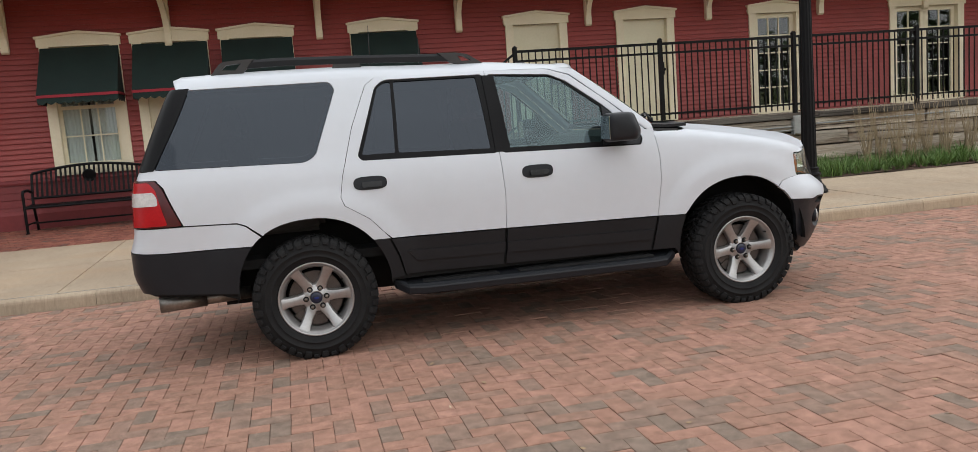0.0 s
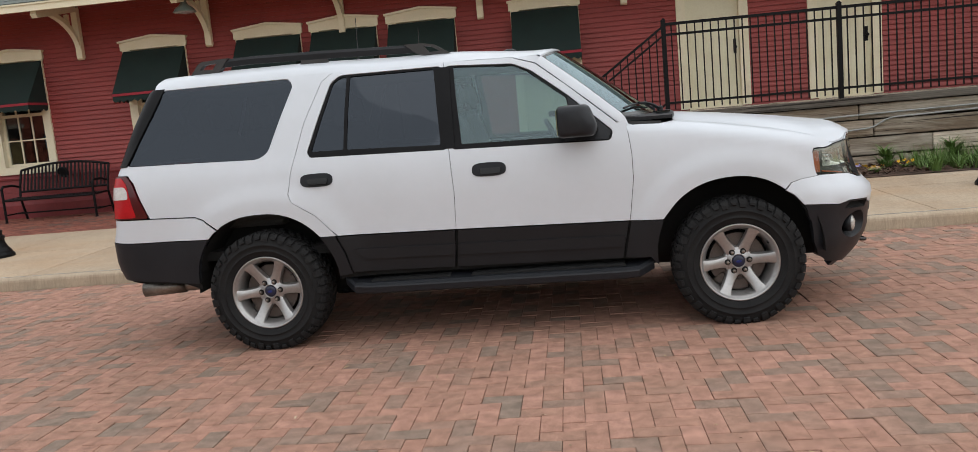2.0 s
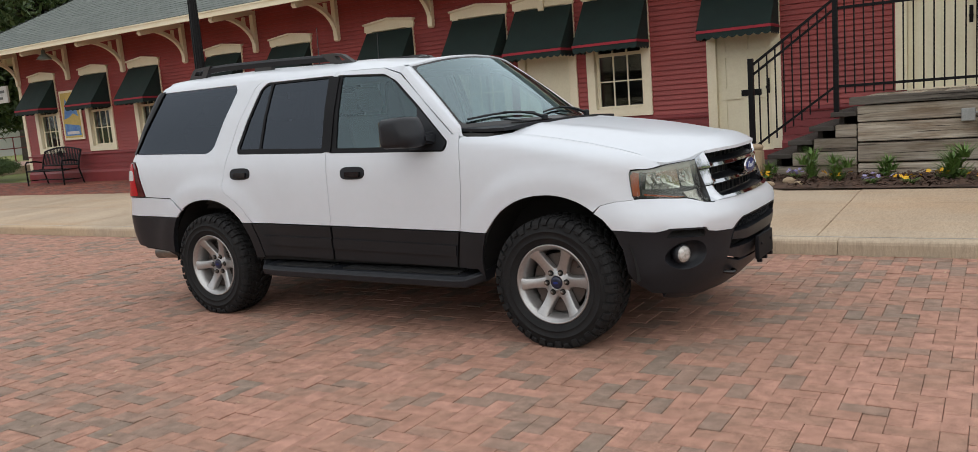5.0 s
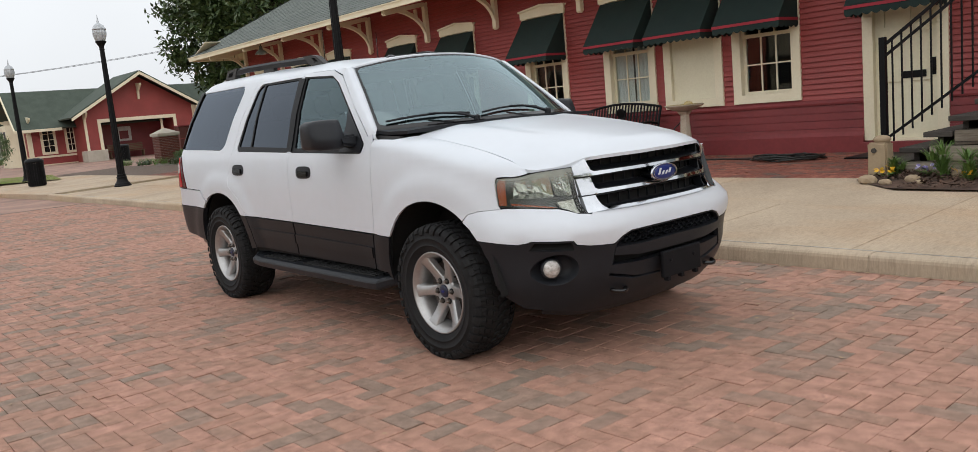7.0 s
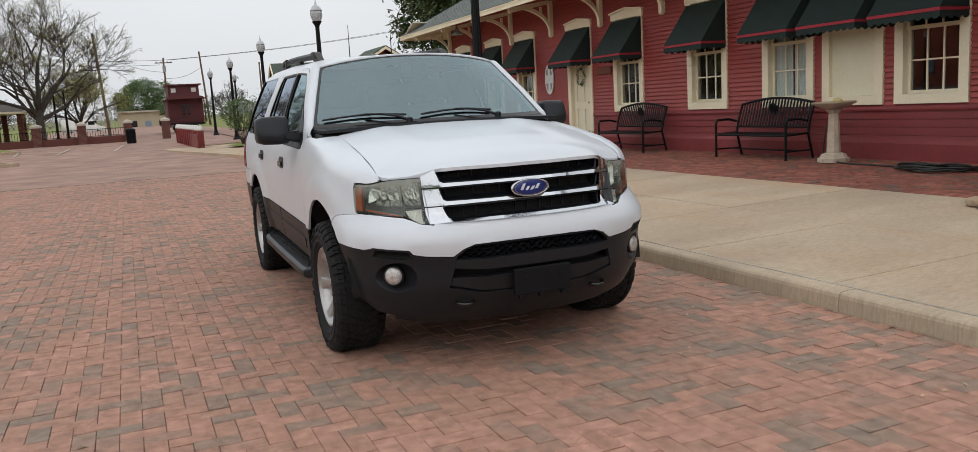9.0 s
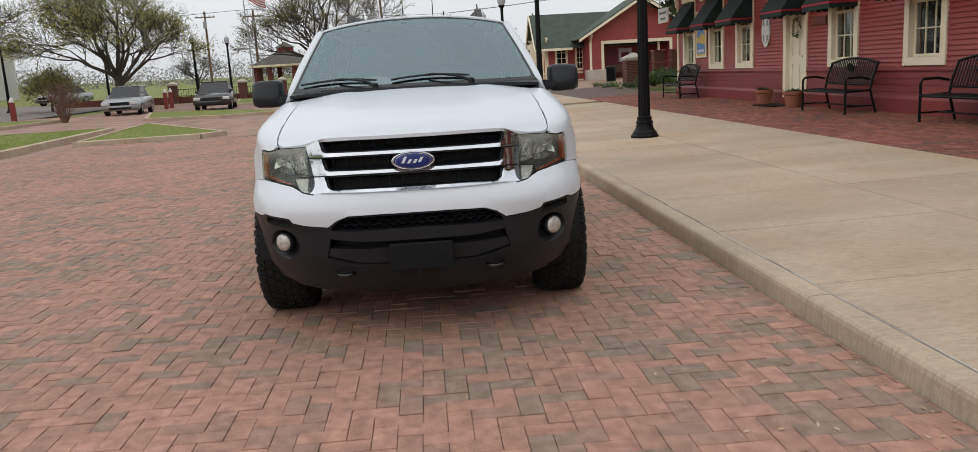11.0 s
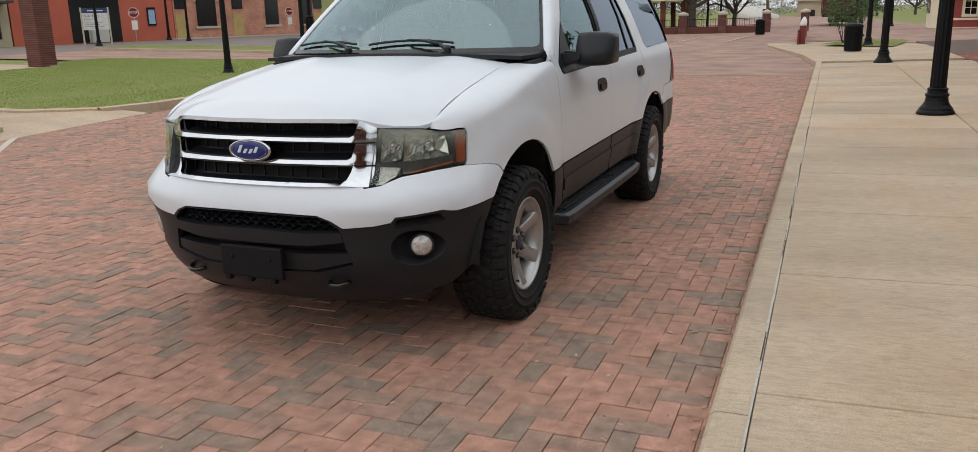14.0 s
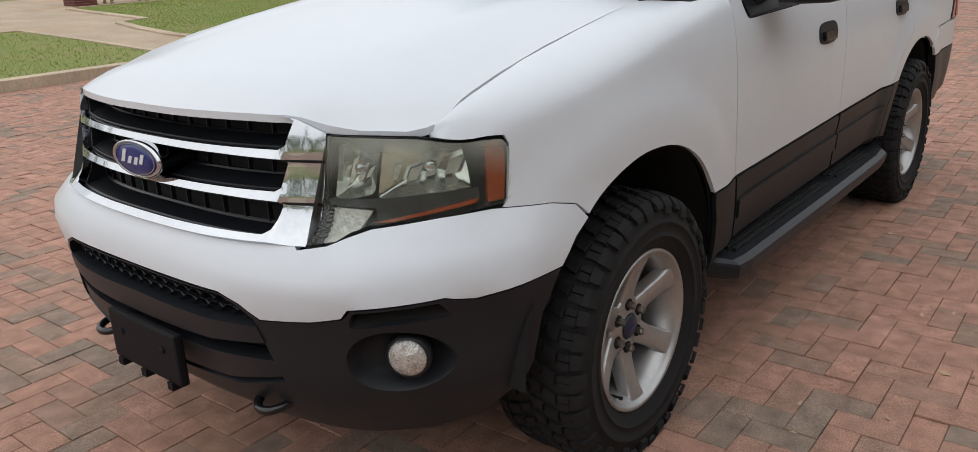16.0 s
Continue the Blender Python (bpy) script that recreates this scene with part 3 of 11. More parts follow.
# kerb stones and pavement slabs
def lay_pavement():
    pavement = thing("pavement", "pale tan concrete pavement in slabs with a raised kerb", "pavement", kind="structure")
    rnd = random.Random(9)
    x = 4.14 - 3.05 * 8
    while x < 30:
        zt = 0.126 + rnd.gauss(0, 0.0015)
        bm = prism(bmesh.new(), [(2.05, -0.10), (2.205, -0.10), (2.205, zt), (2.105, zt), (2.086, zt - 0.005), (2.073, zt - 0.017), (2.066, zt - 0.038)], "x", x + 0.002, x + 3.048)
        part("kerb_stone", bm, KERB, pavement)
        x += 3.05
    for y0, y1, start, length in ((2.215, 3.975, 3.95, 1.572), (3.985, 5.84, 3.95, 3.144)):
        x = start - 1.572 * 14
        while x < 30:
            bm = bmesh.new()
            e, c, dz = 0.0035, 0.005, rnd.gauss(0, 0.0012)
            pts = [(x + e, y0), (x + length - e, y0), (x + length - e, y1), (x + e, y1)]
            lo = [bm.verts.new((a, b, walkway(b) - 0.12)) for a, b in pts]
            mid = [bm.verts.new((a, b, walkway(b) - 0.010 + dz)) for a, b in pts]
            hi = [bm.verts.new((a + (c if i in (0, 3) else -c), b + (c if i < 2 else -c), walkway(b) + dz)) for i, (a, b) in enumerate(pts)]
            for q, r in ((lo, mid), (mid, hi)):
                for i in range(4):
                    bm.faces.new((q[i], q[(i + 1) % 4], r[(i + 1) % 4], r[i]))
            bm.faces.new(hi)
            part("slab", bm, CONCRETE, pavement)
            x += length
    # the joint along the kerb, filled with pale sealant that has cracked
    bm = bmesh.new()
    xx = -19.0
    while xx < 30:
        step = rnd.uniform(0.15, 0.5)
        w = rnd.uniform(0.0030, 0.0065) if rnd.random() < 0.8 else 0.0012
        off = rnd.gauss(0, 0.002)
        box(bm, xx, xx + step, 2.210 - w + off, 2.210 + w + off, 0.10, 0.1305)
        xx += step
    part("joint_sealant", bm, material("pale_sealant", (0.52, 0.49, 0.44), 0.7, col2=(0.30, 0.27, 0.23), scale=9, fine=70), pavement, "pale cracked joint sealant")
    # the flared west end
    bm = bmesh.new()
    out = [(-19.05, 2.06), (-24, 1.5), (-33, -0.2), (-35.5, -0.35), (-36.3, 0.4), (-36.0, 4.0), (-30, 5.84), (-19.05, 5.84)]
    hi = [bm.verts.new((a, b, 0.125 if b < 2.3 else walkway(b))) for a, b in out]
    lo = [bm.verts.new((a, b, -0.12)) for a, b in out]
    bm.faces.new(hi), bm.faces.new(lo[::-1])
    for i in range(len(out)):
        bm.faces.new((lo[i], lo[(i + 1) % len(out)], hi[(i + 1) % len(out)], hi[i]))
    bmesh.ops.recalc_face_normals(bm, faces=bm.faces[:])
    part("flared_slab", bm, CONCRETE, pavement)
    return pavement


pavement = lay_pavement()


def lay_apron():
    """The brick platform strip by the depot wall, in running bond with a header course along its edge."""
    apron = sheet("platform_strip", [(-34, 5.85), (2.35, 5.85), (2.35, 9.0), (-34, 9.0)], JOINT, 0.0, "red brick strip along the depot wall", 50.0, "pavement")
    for v in apron.data.vertices:
        v.co.z = walkway(v.co.y) - 0.02
    rnd = random.Random(3)
    verts, faces = [], []

    def lay(x, y, lx, ly):
        z = rnd.gauss(0, 0.002)
        tx, ty = rnd.gauss(0, .008), rnd.gauss(0, .008)
        b = len(verts)
        g, c = 0.003, 0.004
        for inset, dz in ((g, -0.03), (g, -c), (g + c, 0.0)):
            for u, v in ((inset, inset), (lx - inset, inset), (lx - inset, ly - inset), (inset, ly - inset)):
                verts.append((x + u, y + v, walkway(y + v) + z + dz + tx * (u - lx / 2) + ty * (v - ly / 2)))
        faces.append((b + 8, b + 9, b + 10, b + 11))
        for r in (0, 4):
            for i in range(4):
                faces.append((b + r + i, b + r + (i + 1) % 4, b + r + 4 + (i + 1) % 4, b + r + 4 + i))
    x = -22.0
    while x < 2.3:
        lay(x, 5.86, PW, 2 * PW)
        x += PW
    row = 0
    y = 5.86 + 2 * PW
    while y < 8.55:
        x = -22.0 - (row % 2) * PW
        while x < 2.3:
            lay(x, y, 2 * PW, PW)
            x += 2 * PW
        y += PW
        row += 1
    quads_object("bricks", verts, faces, APRON, apron, "dark red bricks in running bond", "stuff")


lay_apron()

# ---- the red depot ----
WALL_Y, HEAD, SILL, DECK = 8.58, 3.20, 1.20, 1.20
depot = thing("depot_building", "long red clapboard railway depot with cream trim and grey-green hipped roof", "building", (0, 0, 0))
EAST = 24.0
# kind, x from, x to of the whole casing
OPENINGS = [("window", -18.42, -17.22), ("window", -15.98, -14.79), ("window", -13.85, -12.66), ("entry", -10.85, -9.66), ("window", -8.68, -7.49),
            ("window", -5.92, -4.72), ("curtained", -3.77, -2.57), ("shutter", -2.38, -1.19), ("window", -0.99, 0.20), ("slot_door", 1.17, 2.34),
            ("plank_door", 3.97, 5.15), ("plank_door", 6.12, 7.30), ("glass_door", 8.90, 10.08), ("french_door", 12.1, 13.9)]


def opening_limits(kind):
    """Lower and upper edge of the hole."""
    return {"window": (1.22, 3.14), "curtained": (1.22, 3.14), "shutter": (1.22, 3.14), "entry": (0.34, 3.14), "slot_door": (0.42, 3.14)}.get(kind, (DECK, 3.14))


def depot_walls():
    bm = bmesh.new()
    x = -19.05
    for kind, a, b in OPENINGS:
        lo, hi = opening_limits(kind)
        a, b = a + 0.12, b - 0.12
        box(bm, x, a, WALL_Y, WALL_Y + 0.2, 0.0, 4.25)
        box(bm, a, b, WALL_Y, WALL_Y + 0.2, hi, 4.25)
        box(bm, a, b, WALL_Y, WALL_Y + 0.2, 0.0, lo)
        x = b
    box(bm, x, EAST, WALL_Y, WALL_Y + 0.2, 0.0, 4.25)
    box(bm, -19.05, -18.85, WALL_Y + 0.2, WALL_Y + 9.6, 0.0, 4.25)
    box(bm, EAST - 0.2, EAST, WALL_Y + 0.2, WALL_Y + 9.6, 0.0, 4.25)
    box(bm, -18.85, EAST - 0.2, WALL_Y + 9.4, WALL_Y + 9.6, 0.0, 4.25)
    part("wall", bm, RED_SIDING, depot)
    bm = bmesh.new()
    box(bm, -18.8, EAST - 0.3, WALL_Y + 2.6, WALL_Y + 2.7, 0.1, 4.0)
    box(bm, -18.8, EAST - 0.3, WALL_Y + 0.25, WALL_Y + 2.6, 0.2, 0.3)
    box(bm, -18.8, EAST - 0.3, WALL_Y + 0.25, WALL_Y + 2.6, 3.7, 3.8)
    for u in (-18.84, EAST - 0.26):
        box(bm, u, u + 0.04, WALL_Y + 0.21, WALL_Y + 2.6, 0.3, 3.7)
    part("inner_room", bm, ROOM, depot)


def clapboards():
    """Narrow lapped boards, cut round the casings."""
    verts, faces = [], []

    def course(x0, x1, z, h):
        b = len(verts)
        for x in (x0, x1):
            verts.extend([(x, WALL_Y, z), (x, WALL_Y - 0.032, z), (x, WALL_Y - 0.031, z + 0.008), (x, WALL_Y - 0.003, z + h), (x, WALL_Y, z + h)])
        for i in range(4):
            faces.append((b + i, b + 5 + i, b + 6 + i, b + 1 + i))
        faces.append((b, b + 1, b + 2, b + 3, b + 4))
        faces.append((b + 9, b + 8, b + 7, b + 6, b + 5))
    h = 0.0832
    z = 1.06
    while z < 4.2:
        x = -19.05
        for kind, a, b in OPENINGS:
            lo, hi = opening_limits(kind)
            if lo - 0.16 - h < z < hi + 0.14:
                course(x, a + 0.01, z, h)
                x = b - 0.01
        course(x, EAST, z, h)
        z += h
    quads_object("siding", verts, faces, RED_SIDING, depot, "narrow dark red clapboards", "stuff")
    # west gable end
    verts2, faces2 = [], []
    z = 1.06
    while z < 4.2:
        b = len(verts2)
        for y in (WALL_Y, WALL_Y + 9.6):
            verts2.extend([(-19.05, y, z), (-19.07, y, z), (-19.068, y, z + 0.012), (-19.054, y, z + h), (-19.05, y, z + h)])
        for i in range(4):
            faces2.append((b + i, b + 1 + i, b + 6 + i, b + 5 + i))
        z += h
    quads_object("end_siding", verts2, faces2, RED_SIDING, depot, "", "stuff")
    # base: wide boards, a ledge and a stepped plinth, cut at the low doors
    cuts = [(-10.85, -9.66), (1.17, 2.34)]
    runs, x = [], -19.08
    for a, b in cuts:
        runs.append((x, a))
        x = b
    runs.append((x, EAST))
    for x0, x1 in runs:
        bm = bmesh.new()
        prism(bm, [(WALL_Y, 0.98), (WALL_Y - 0.05, 0.98), (WALL_Y - 0.055, 1.01), (WALL_Y - 0.02, 1.06), (WALL_Y, 1.06)], "x", x0, x1)
        part("base_ledge", bm, RED_PLINTH, depot)
        for z0, z1 in ((0.86, 0.972), (0.745, 0.852), (0.62, 0.737)):
            bm = bmesh.new()
            prism(bm, [(WALL_Y, z0), (WALL_Y - 0.032, z0), (WALL_Y - 0.026, z1), (WALL_Y, z1)], "x", x0, x1)
            part("base_board", bm, RED_PLINTH, depot)
        bm = bmesh.new()
        prism(bm, [(WALL_Y, 0.05), (WALL_Y - 0.10, 0.05), (WALL_Y - 0.10, 0.50), (WALL_Y - 0.055, 0.56), (WALL_Y - 0.05, 0.615), (WALL_Y, 0.615)], "x", x0, x1)
        part("plinth", bm, RED_PLINTH, depot)
    # cream corner board
    part("corner_board", a_box(-19.09, -18.95, WALL_Y - 0.04, WALL_Y + 0.02, 0.62, 4.2), CREAM, depot)


def casing(kind, a, b):
    """Cream casing with a low pediment, and what fills it."""
    lo, hi = opening_limits(kind)
    y0 = WALL_Y - 0.055
    bm = bmesh.new()
    box(bm, a, a + 0.15, y0, WALL_Y + 0.16, lo - 0.14 if lo == 1.22 else lo, hi)
    box(bm, b - 0.15, b, y0, WALL_Y + 0.16, lo - 0.14 if lo == 1.22 else lo, hi)
    if lo == 1.22:
        box(bm, a + 0.15, b - 0.15, y0, WALL_Y + 0.16, lo - 0.14, lo)
    else:
        box(bm, a + 0.15, b - 0.15, y0 + 0.02, WALL_Y + 0.16, lo - 0.03, lo + 0.02)
    c = (a + b) / 2
    prism(bm, [(a - 0.03, hi), (b + 0.03, hi), (b + 0.03, hi + 0.13), (c, hi + 0.20), (a - 0.03, hi + 0.13)], "y", y0 - 0.012, WALL_Y + 0.16)
    prism(bm, [(a - 0.05, hi + 0.13), (c, hi + 0.20), (b + 0.05, hi + 0.13), (b + 0.05, hi + 0.165), (c, hi + 0.24), (a - 0.05, hi + 0.165)], "y", y0 - 0.045, WALL_Y + 0.1)
    name = "window" if kind in ("window", "curtained") else "door" if kind != "shutter" else "boarded_window"
    casing_ob = part(name, bm, CREAM, depot, {"window": "cream-cased sash window", "curtained": "sash window with white lace curtains", "shutter": "window closed with a flat cream panel"}.get(kind, "cream-painted door in a cream casing"))
    i0, i1 = a + 0.15, b - 0.15
    yb = WALL_Y + 0.07
    if kind in ("window", "curtained"):
        sash = bmesh.new()
        mid = lo + 0.96
        for z0, z1, yy in ((lo, mid, yb), (mid - 0.04, hi, yb - 0.035)):
            box(sash, i0, i0 + 0.05, yy - 0.02, yy + 0.02, z0, z1)
            box(sash, i1 - 0.05, i1, yy - 0.02, yy + 0.02, z0, z1)
            box(sash, i0 + 0.05, i1 - 0.05, yy - 0.02, yy + 0.02, z0, z0 + 0.05)
            box(sash, i0 + 0.05, i1 - 0.05, yy - 0.02, yy + 0.02, z1 - 0.045, z1)
            w = (i1 - i0 - 0.1) / 3
            for k in (1, 2):
                xk = i0 + 0.05 + w * k
                box(sash, xk - 0.011, xk + 0.011, yy - 0.014, yy + 0.014, z0 + 0.05, z1 - 0.045)
            zk = (z0 + z1) / 2
            for k in range(3):
                xk = i0 + 0.05 + w * k + (0.011 if k else 0)
                box(sash, xk, xk + w - (0.022 if k == 1 else 0.011), yy - 0.012, yy + 0.012, zk - 0.011, zk + 0.011)
        part("sash", sash, CREAM, casing_ob)
        pane = part("pane", a_box(i0 + 0.04, i1 - 0.04, yb - 0.005, yb + 0.001, lo + 0.03, hi - 0.03), PANE, casing_ob)
        pane.visible_shadow = False
        if kind == "curtained":
            cur = bmesh.new()
            for s in (0, 1):
                x0 = i0 + 0.02 if s == 0 else c + 0.02
                x1 = c - 0.02 if s == 0 else i1 - 0.02
                cols = 26
                rows = []
                for r, zz in enumerate((lo + 0.02, lo + 0.7, hi - 0.3)):
                    rows.append([cur.verts.new((x0 + (x1 - x0) * q / cols, yb + 0.045 + 0.014 * math.sin(q * 1.55 + r * 0.3) * (1 + 0.4 * math.sin(q * .7)), zz)) for q in range(cols + 1)])
                for r0, r1 in zip(rows, rows[1:]):
                    for q in range(cols):
                        cur.faces.new((r0[q], r0[q + 1], r1[q + 1], r1[q]))
            part("curtain", cur, CURTAIN, casing_ob, "gathered white lace curtain", True)
    elif kind == "shutter":
        part("panel", a_box(i0, i1, yb - 0.06, yb, lo, hi, bevel=0.004), CREAM_DOOR, casing_ob, "flat cream closing panel")
    elif kind in ("glass_door", "french_door"):
        leaves = [(i0, i1)] if kind == "glass_door" else [(i0, c - 0.004), (c + 0.004, i1)]
        for u0, u1 in leaves:
            leaf = bmesh.new()
            box(leaf, u0, u0 + 0.09, yb - 0.025, yb + 0.025, lo + 0.02, hi)
            box(leaf, u1 - 0.09, u1, yb - 0.025, yb + 0.025, lo + 0.02, hi)
            box(leaf, u0 + 0.09, u1 - 0.09, yb - 0.025, yb + 0.025, lo + 0.02, lo + 0.16)
            box(leaf, u0 + 0.09, u1 - 0.09, yb - 0.025, yb + 0.025, hi - 0.09, hi)
            cols = 3 if kind == "glass_door" else 2
            w = (u1 - u0 - 0.18) / cols
            for k in range(1, cols):
                box(leaf, u0 + 0.09 + w * k - 0.012, u0 + 0.09 + w * k + 0.012, yb - 0.016, yb + 0.016, lo + 0.16, hi - 0.09)
            for k in range(1, 5):
                zk = lo + 0.16 + (hi - lo - 0.25) * k / 5
                box(leaf, u0 + 0.09, u1 - 0.09, yb - 0.013, yb + 0.013, zk - 0.011, zk + 0.011)
            part("leaf", leaf, CREAM, casing_ob)
            pane = part("pane", a_box(u0 + 0.07, u1 - 0.07, yb - 0.003, yb + 0.003, lo + 0.1, hi - 0.05), PANE, casing_ob)
            pane.visible_shadow = False
    else:
        leaf = bmesh.new()
        if kind == "plank_door":
            k = 8
            w = (i1 - i0) / k
            for q in range(k):
                box(leaf, i0 + w * q + 0.004, i0 + w * (q + 1) - 0.004, yb - 0.03, yb + 0.01, lo + 0.02, hi - 0.42)
            box(leaf, i0, i1, yb - 0.02, yb + 0.02, lo + 0.02, hi)
            box(leaf, i0, i1, yb - 0.04, yb - 0.02, hi - 0.43, hi - 0.36)
        else:
            top = 2.42
            box(leaf, i0, i1, yb - 0.005, yb + 0.02, lo + 0.02, hi)
            box(leaf, i0, i1, yb - 0.05, yb - 0.005, top, top + 0.08)
            xs = (i0, i0 + 0.13, c - 0.055, c + 0.055, i1 - 0.13, i1)
            for u, v in ((0, 1), (2, 3), (4, 5)):
                box(leaf, xs[u], xs[v], yb - 0.03, yb - 0.005, lo + 0.02, top)
            for u, v in ((1, 2), (3, 4)):
                for z0, z1 in ((lo + 0.02, lo + 0.25), (lo + 0.82, lo + 1.0), (lo + 1.5, lo + 1.6), (top - 0.13, top)):
                    box(leaf, xs[u], xs[v], yb - 0.03, yb - 0.005, z0, z1)
        part("leaf", leaf, CREAM_DOOR, casing_ob)
        hk = bmesh.new()
        lathe(hk, [(0.012, 0), (0.012, 0.03), (0.028, 0.045), (0.030, 0.06), (0.018, 0.075)], 12, Matrix.Translation((i1 - 0.07, yb - 0.03, lo + 0.98)) @ Matrix.Rotation(radians(90), 4, "X"))
        box(hk, i1 - 0.095, i1 - 0.045, yb - 0.036, yb - 0.028, lo + 0.88, lo + 1.12)
        part("door_handle", hk, IRON, casing_ob, "dark metal door knob and plate")
        if kind == "slot_door":
            part("mail_slot", a_box(c - 0.06, c + 0.26, yb - 0.045, yb - 0.028, lo + 0.86, lo + 0.96, bevel=0.006), IRON, casing_ob, "dark mail slot")
    return casing_ob


def depot_roof():
    ex0, ex1, ey0, ez = -20.4, EAST + 1.4, 7.2, 3.80
    depth = 9.6 + 2.7
    t = math.tan(radians(30))
    rz = ez + 0.12 + depth / 2 * t
    ym = ey0 + depth / 2
    bm = bmesh.new()
    v = [bm.verts.new(p) for p in ((ex0, ey0, ez + 0.12), (ex1, ey0, ez + 0.12), (ex1, ey0 + depth, ez + 0.12), (ex0, ey0 + depth, ez + 0.12), (ex0 + depth / 2, ym, rz), (ex1 - depth / 2, ym, rz))]
    for q in ((0, 1, 5, 4), (1, 2, 5), (2, 3, 4, 5), (3, 0, 4)):
        bm.faces.new([v[i] for i in q])
    part("roof", bm, SHINGLE, depot, "grey-green shingled hipped roof")
    # shingle courses on the two slopes that show
    verts, faces = [], []
    rnd = random.Random(7)
    rise = math.hypot(1, t)
    course = 0.145
    n = int(depth / 2 * rise / course)
    nz, ny = 1 / rise, -t / rise
    for k in range(n):
        d0, d1 = k * course / rise, (k + 1) * course / rise + 0.01
        x, x_end = ex0 + d0, ex1 - d0
        while x < min(x_end, 8.0):
            w = rnd.uniform(0.26, 0.34)
            x2 = min(x + w, x_end)
            th = rnd.uniform(0.007, 0.013)
            b = len(verts)
            for d, hh in ((d0, th), (d1, 0.003)):
                for xx in (x + 0.004, x2 - 0.004):
                    verts.append((xx, ey0 + d + ny * hh, ez + 0.12 + d * t + nz * hh))
            for xx in (x + 0.004, x2 - 0.004):
                verts.append((xx, ey0 + d0, ez + 0.12 + d0 * t))
            faces.append((b, b + 1, b + 3, b + 2))
            faces.append((b + 4, b + 5, b + 1, b))
            x = x2
        y, y_end = ey0 + d0, ey0 + depth - d0
        while y < y_end:
            w = rnd.uniform(0.26, 0.34)
            y2 = min(y + w, y_end)
            th = rnd.uniform(0.007, 0.013)
            b = len(verts)
            for d, hh in ((d0, th), (d1, 0.003)):
                for yy in (y2 - 0.004, y + 0.004):
                    verts.append((ex0 + d + ny * hh, yy, ez + 0.12 + d * t + nz * hh))
            for yy in (y2 - 0.004, y + 0.004):
                verts.append((ex0 + d0, yy, ez + 0.12 + d0 * t))
            faces.append((b, b + 1, b + 3, b + 2))
            faces.append((b + 4, b + 5, b + 1, b))
            y = y2
    quads_object("shingles", verts, faces, SHINGLE, depot, "weathered grey-green shingles", "stuff")
    bm = bmesh.new()
    box(bm, ex0, ex1, ey0, ey0 + 0.05, ez - 0.02, ez + 0.115)
    box(bm, ex0, ex0 + 0.05, ey0 + 0.05, ey0 + depth, ez - 0.02, ez + 0.115)
    prism(bm, [(ey0 - 0.02, ez + 0.085), (ey0 + 0.03, ez + 0.085), (ey0 + 0.03, ez + 0.118), (ey0 - 0.02, ez + 0.11)], "x", ex0 - 0.02, ex1)
    part("fascia", bm, CREAM, depot, "cream eaves board")
    # boarded soffit, following the slope
    bm = bmesh.new()
    k = 10
    for q in range(k):
        a0, a1 = ey0 + 0.05 + (WALL_Y - ey0 - 0.05) * q / k + 0.003, ey0 + 0.05 + (WALL_Y - ey0 - 0.05) * (q + 1) / k - 0.003
        prism(bm, [(a0, ez + 0.03 + (a0 - ey0) * 0.32), (a1, ez + 0.03 + (a1 - ey0) * 0.32), (a1, ez + 0.05 + (a1 - ey0) * 0.32), (a0, ez + 0.05 + (a0 - ey0) * 0.32)], "x", ex0 + 0.06, ex1 - 0.06)
    prism(bm, [(ex0 + 0.05, ez + 0.03), (-19.05, ez + 0.46), (-19.05, ez + 0.48), (ex0 + 0.05, ez + 0.05)], "y", ey0 + 0.06, ey0 + depth - 0.06)
    part("soffit", bm, CREAM, depot, "cream boarded soffit")


def bracket_mesh():
    """A curved eaves bracket with a wall leg, an arm and a brace, its base at the wall."""
    bm = bmesh.new()
    w = 0.055
    prism(bm, [(0, -0.78), (-0.05, -0.83), (-0.10, -0.80), (-0.10, 0.08), (0, 0.12)], "x", -w, w)
    prism(bm, [(-0.10, 0.02), (-1.22, -0.20), (-1.27, -0.15), (-1.25, -0.08), (-0.10, 0.12)], "x", -w, w)
    outer, inner = [], []
    for i in range(11):
        a = radians(90 * i / 10)
        outer.append((-0.10 - 0.98 * (1 - math.cos(a)), -0.70 + 0.60 * math.sin(a)))
        inner.append((-0.10 - 0.86 * (1 - math.cos(a)) , -0.58 + 0.54 * math.sin(a)))
    prism(bm, outer + inner[::-1], "x", -w * 0.8, w * 0.8)
    prism(bm, [(-0.30, -0.05), (-0.36, -0.05), (-0.36, -0.22), (-0.33, -0.27), (-0.30, -0.22)], "x", -w * 0.6, w * 0.6)
    return bm


depot_walls()
clapboards()
for kind, a, b in OPENINGS:
    casing(kind, a, b)
depot_roof()
first_bracket = None
for i in range(17):
    x = -18.96 + 2.452 * i
    if first_bracket is None:
        first_bracket = part("eaves_bracket", bracket_mesh(), CREAM, depot, "curved cream wooden eaves bracket")
        first_bracket.location = (x, WALL_Y - 0.02, 3.88)
    else:
        ob = first_bracket.copy()
        scene.collection.objects.link(ob)
        ob.location = (x, WALL_Y - 0.02, 3.88)


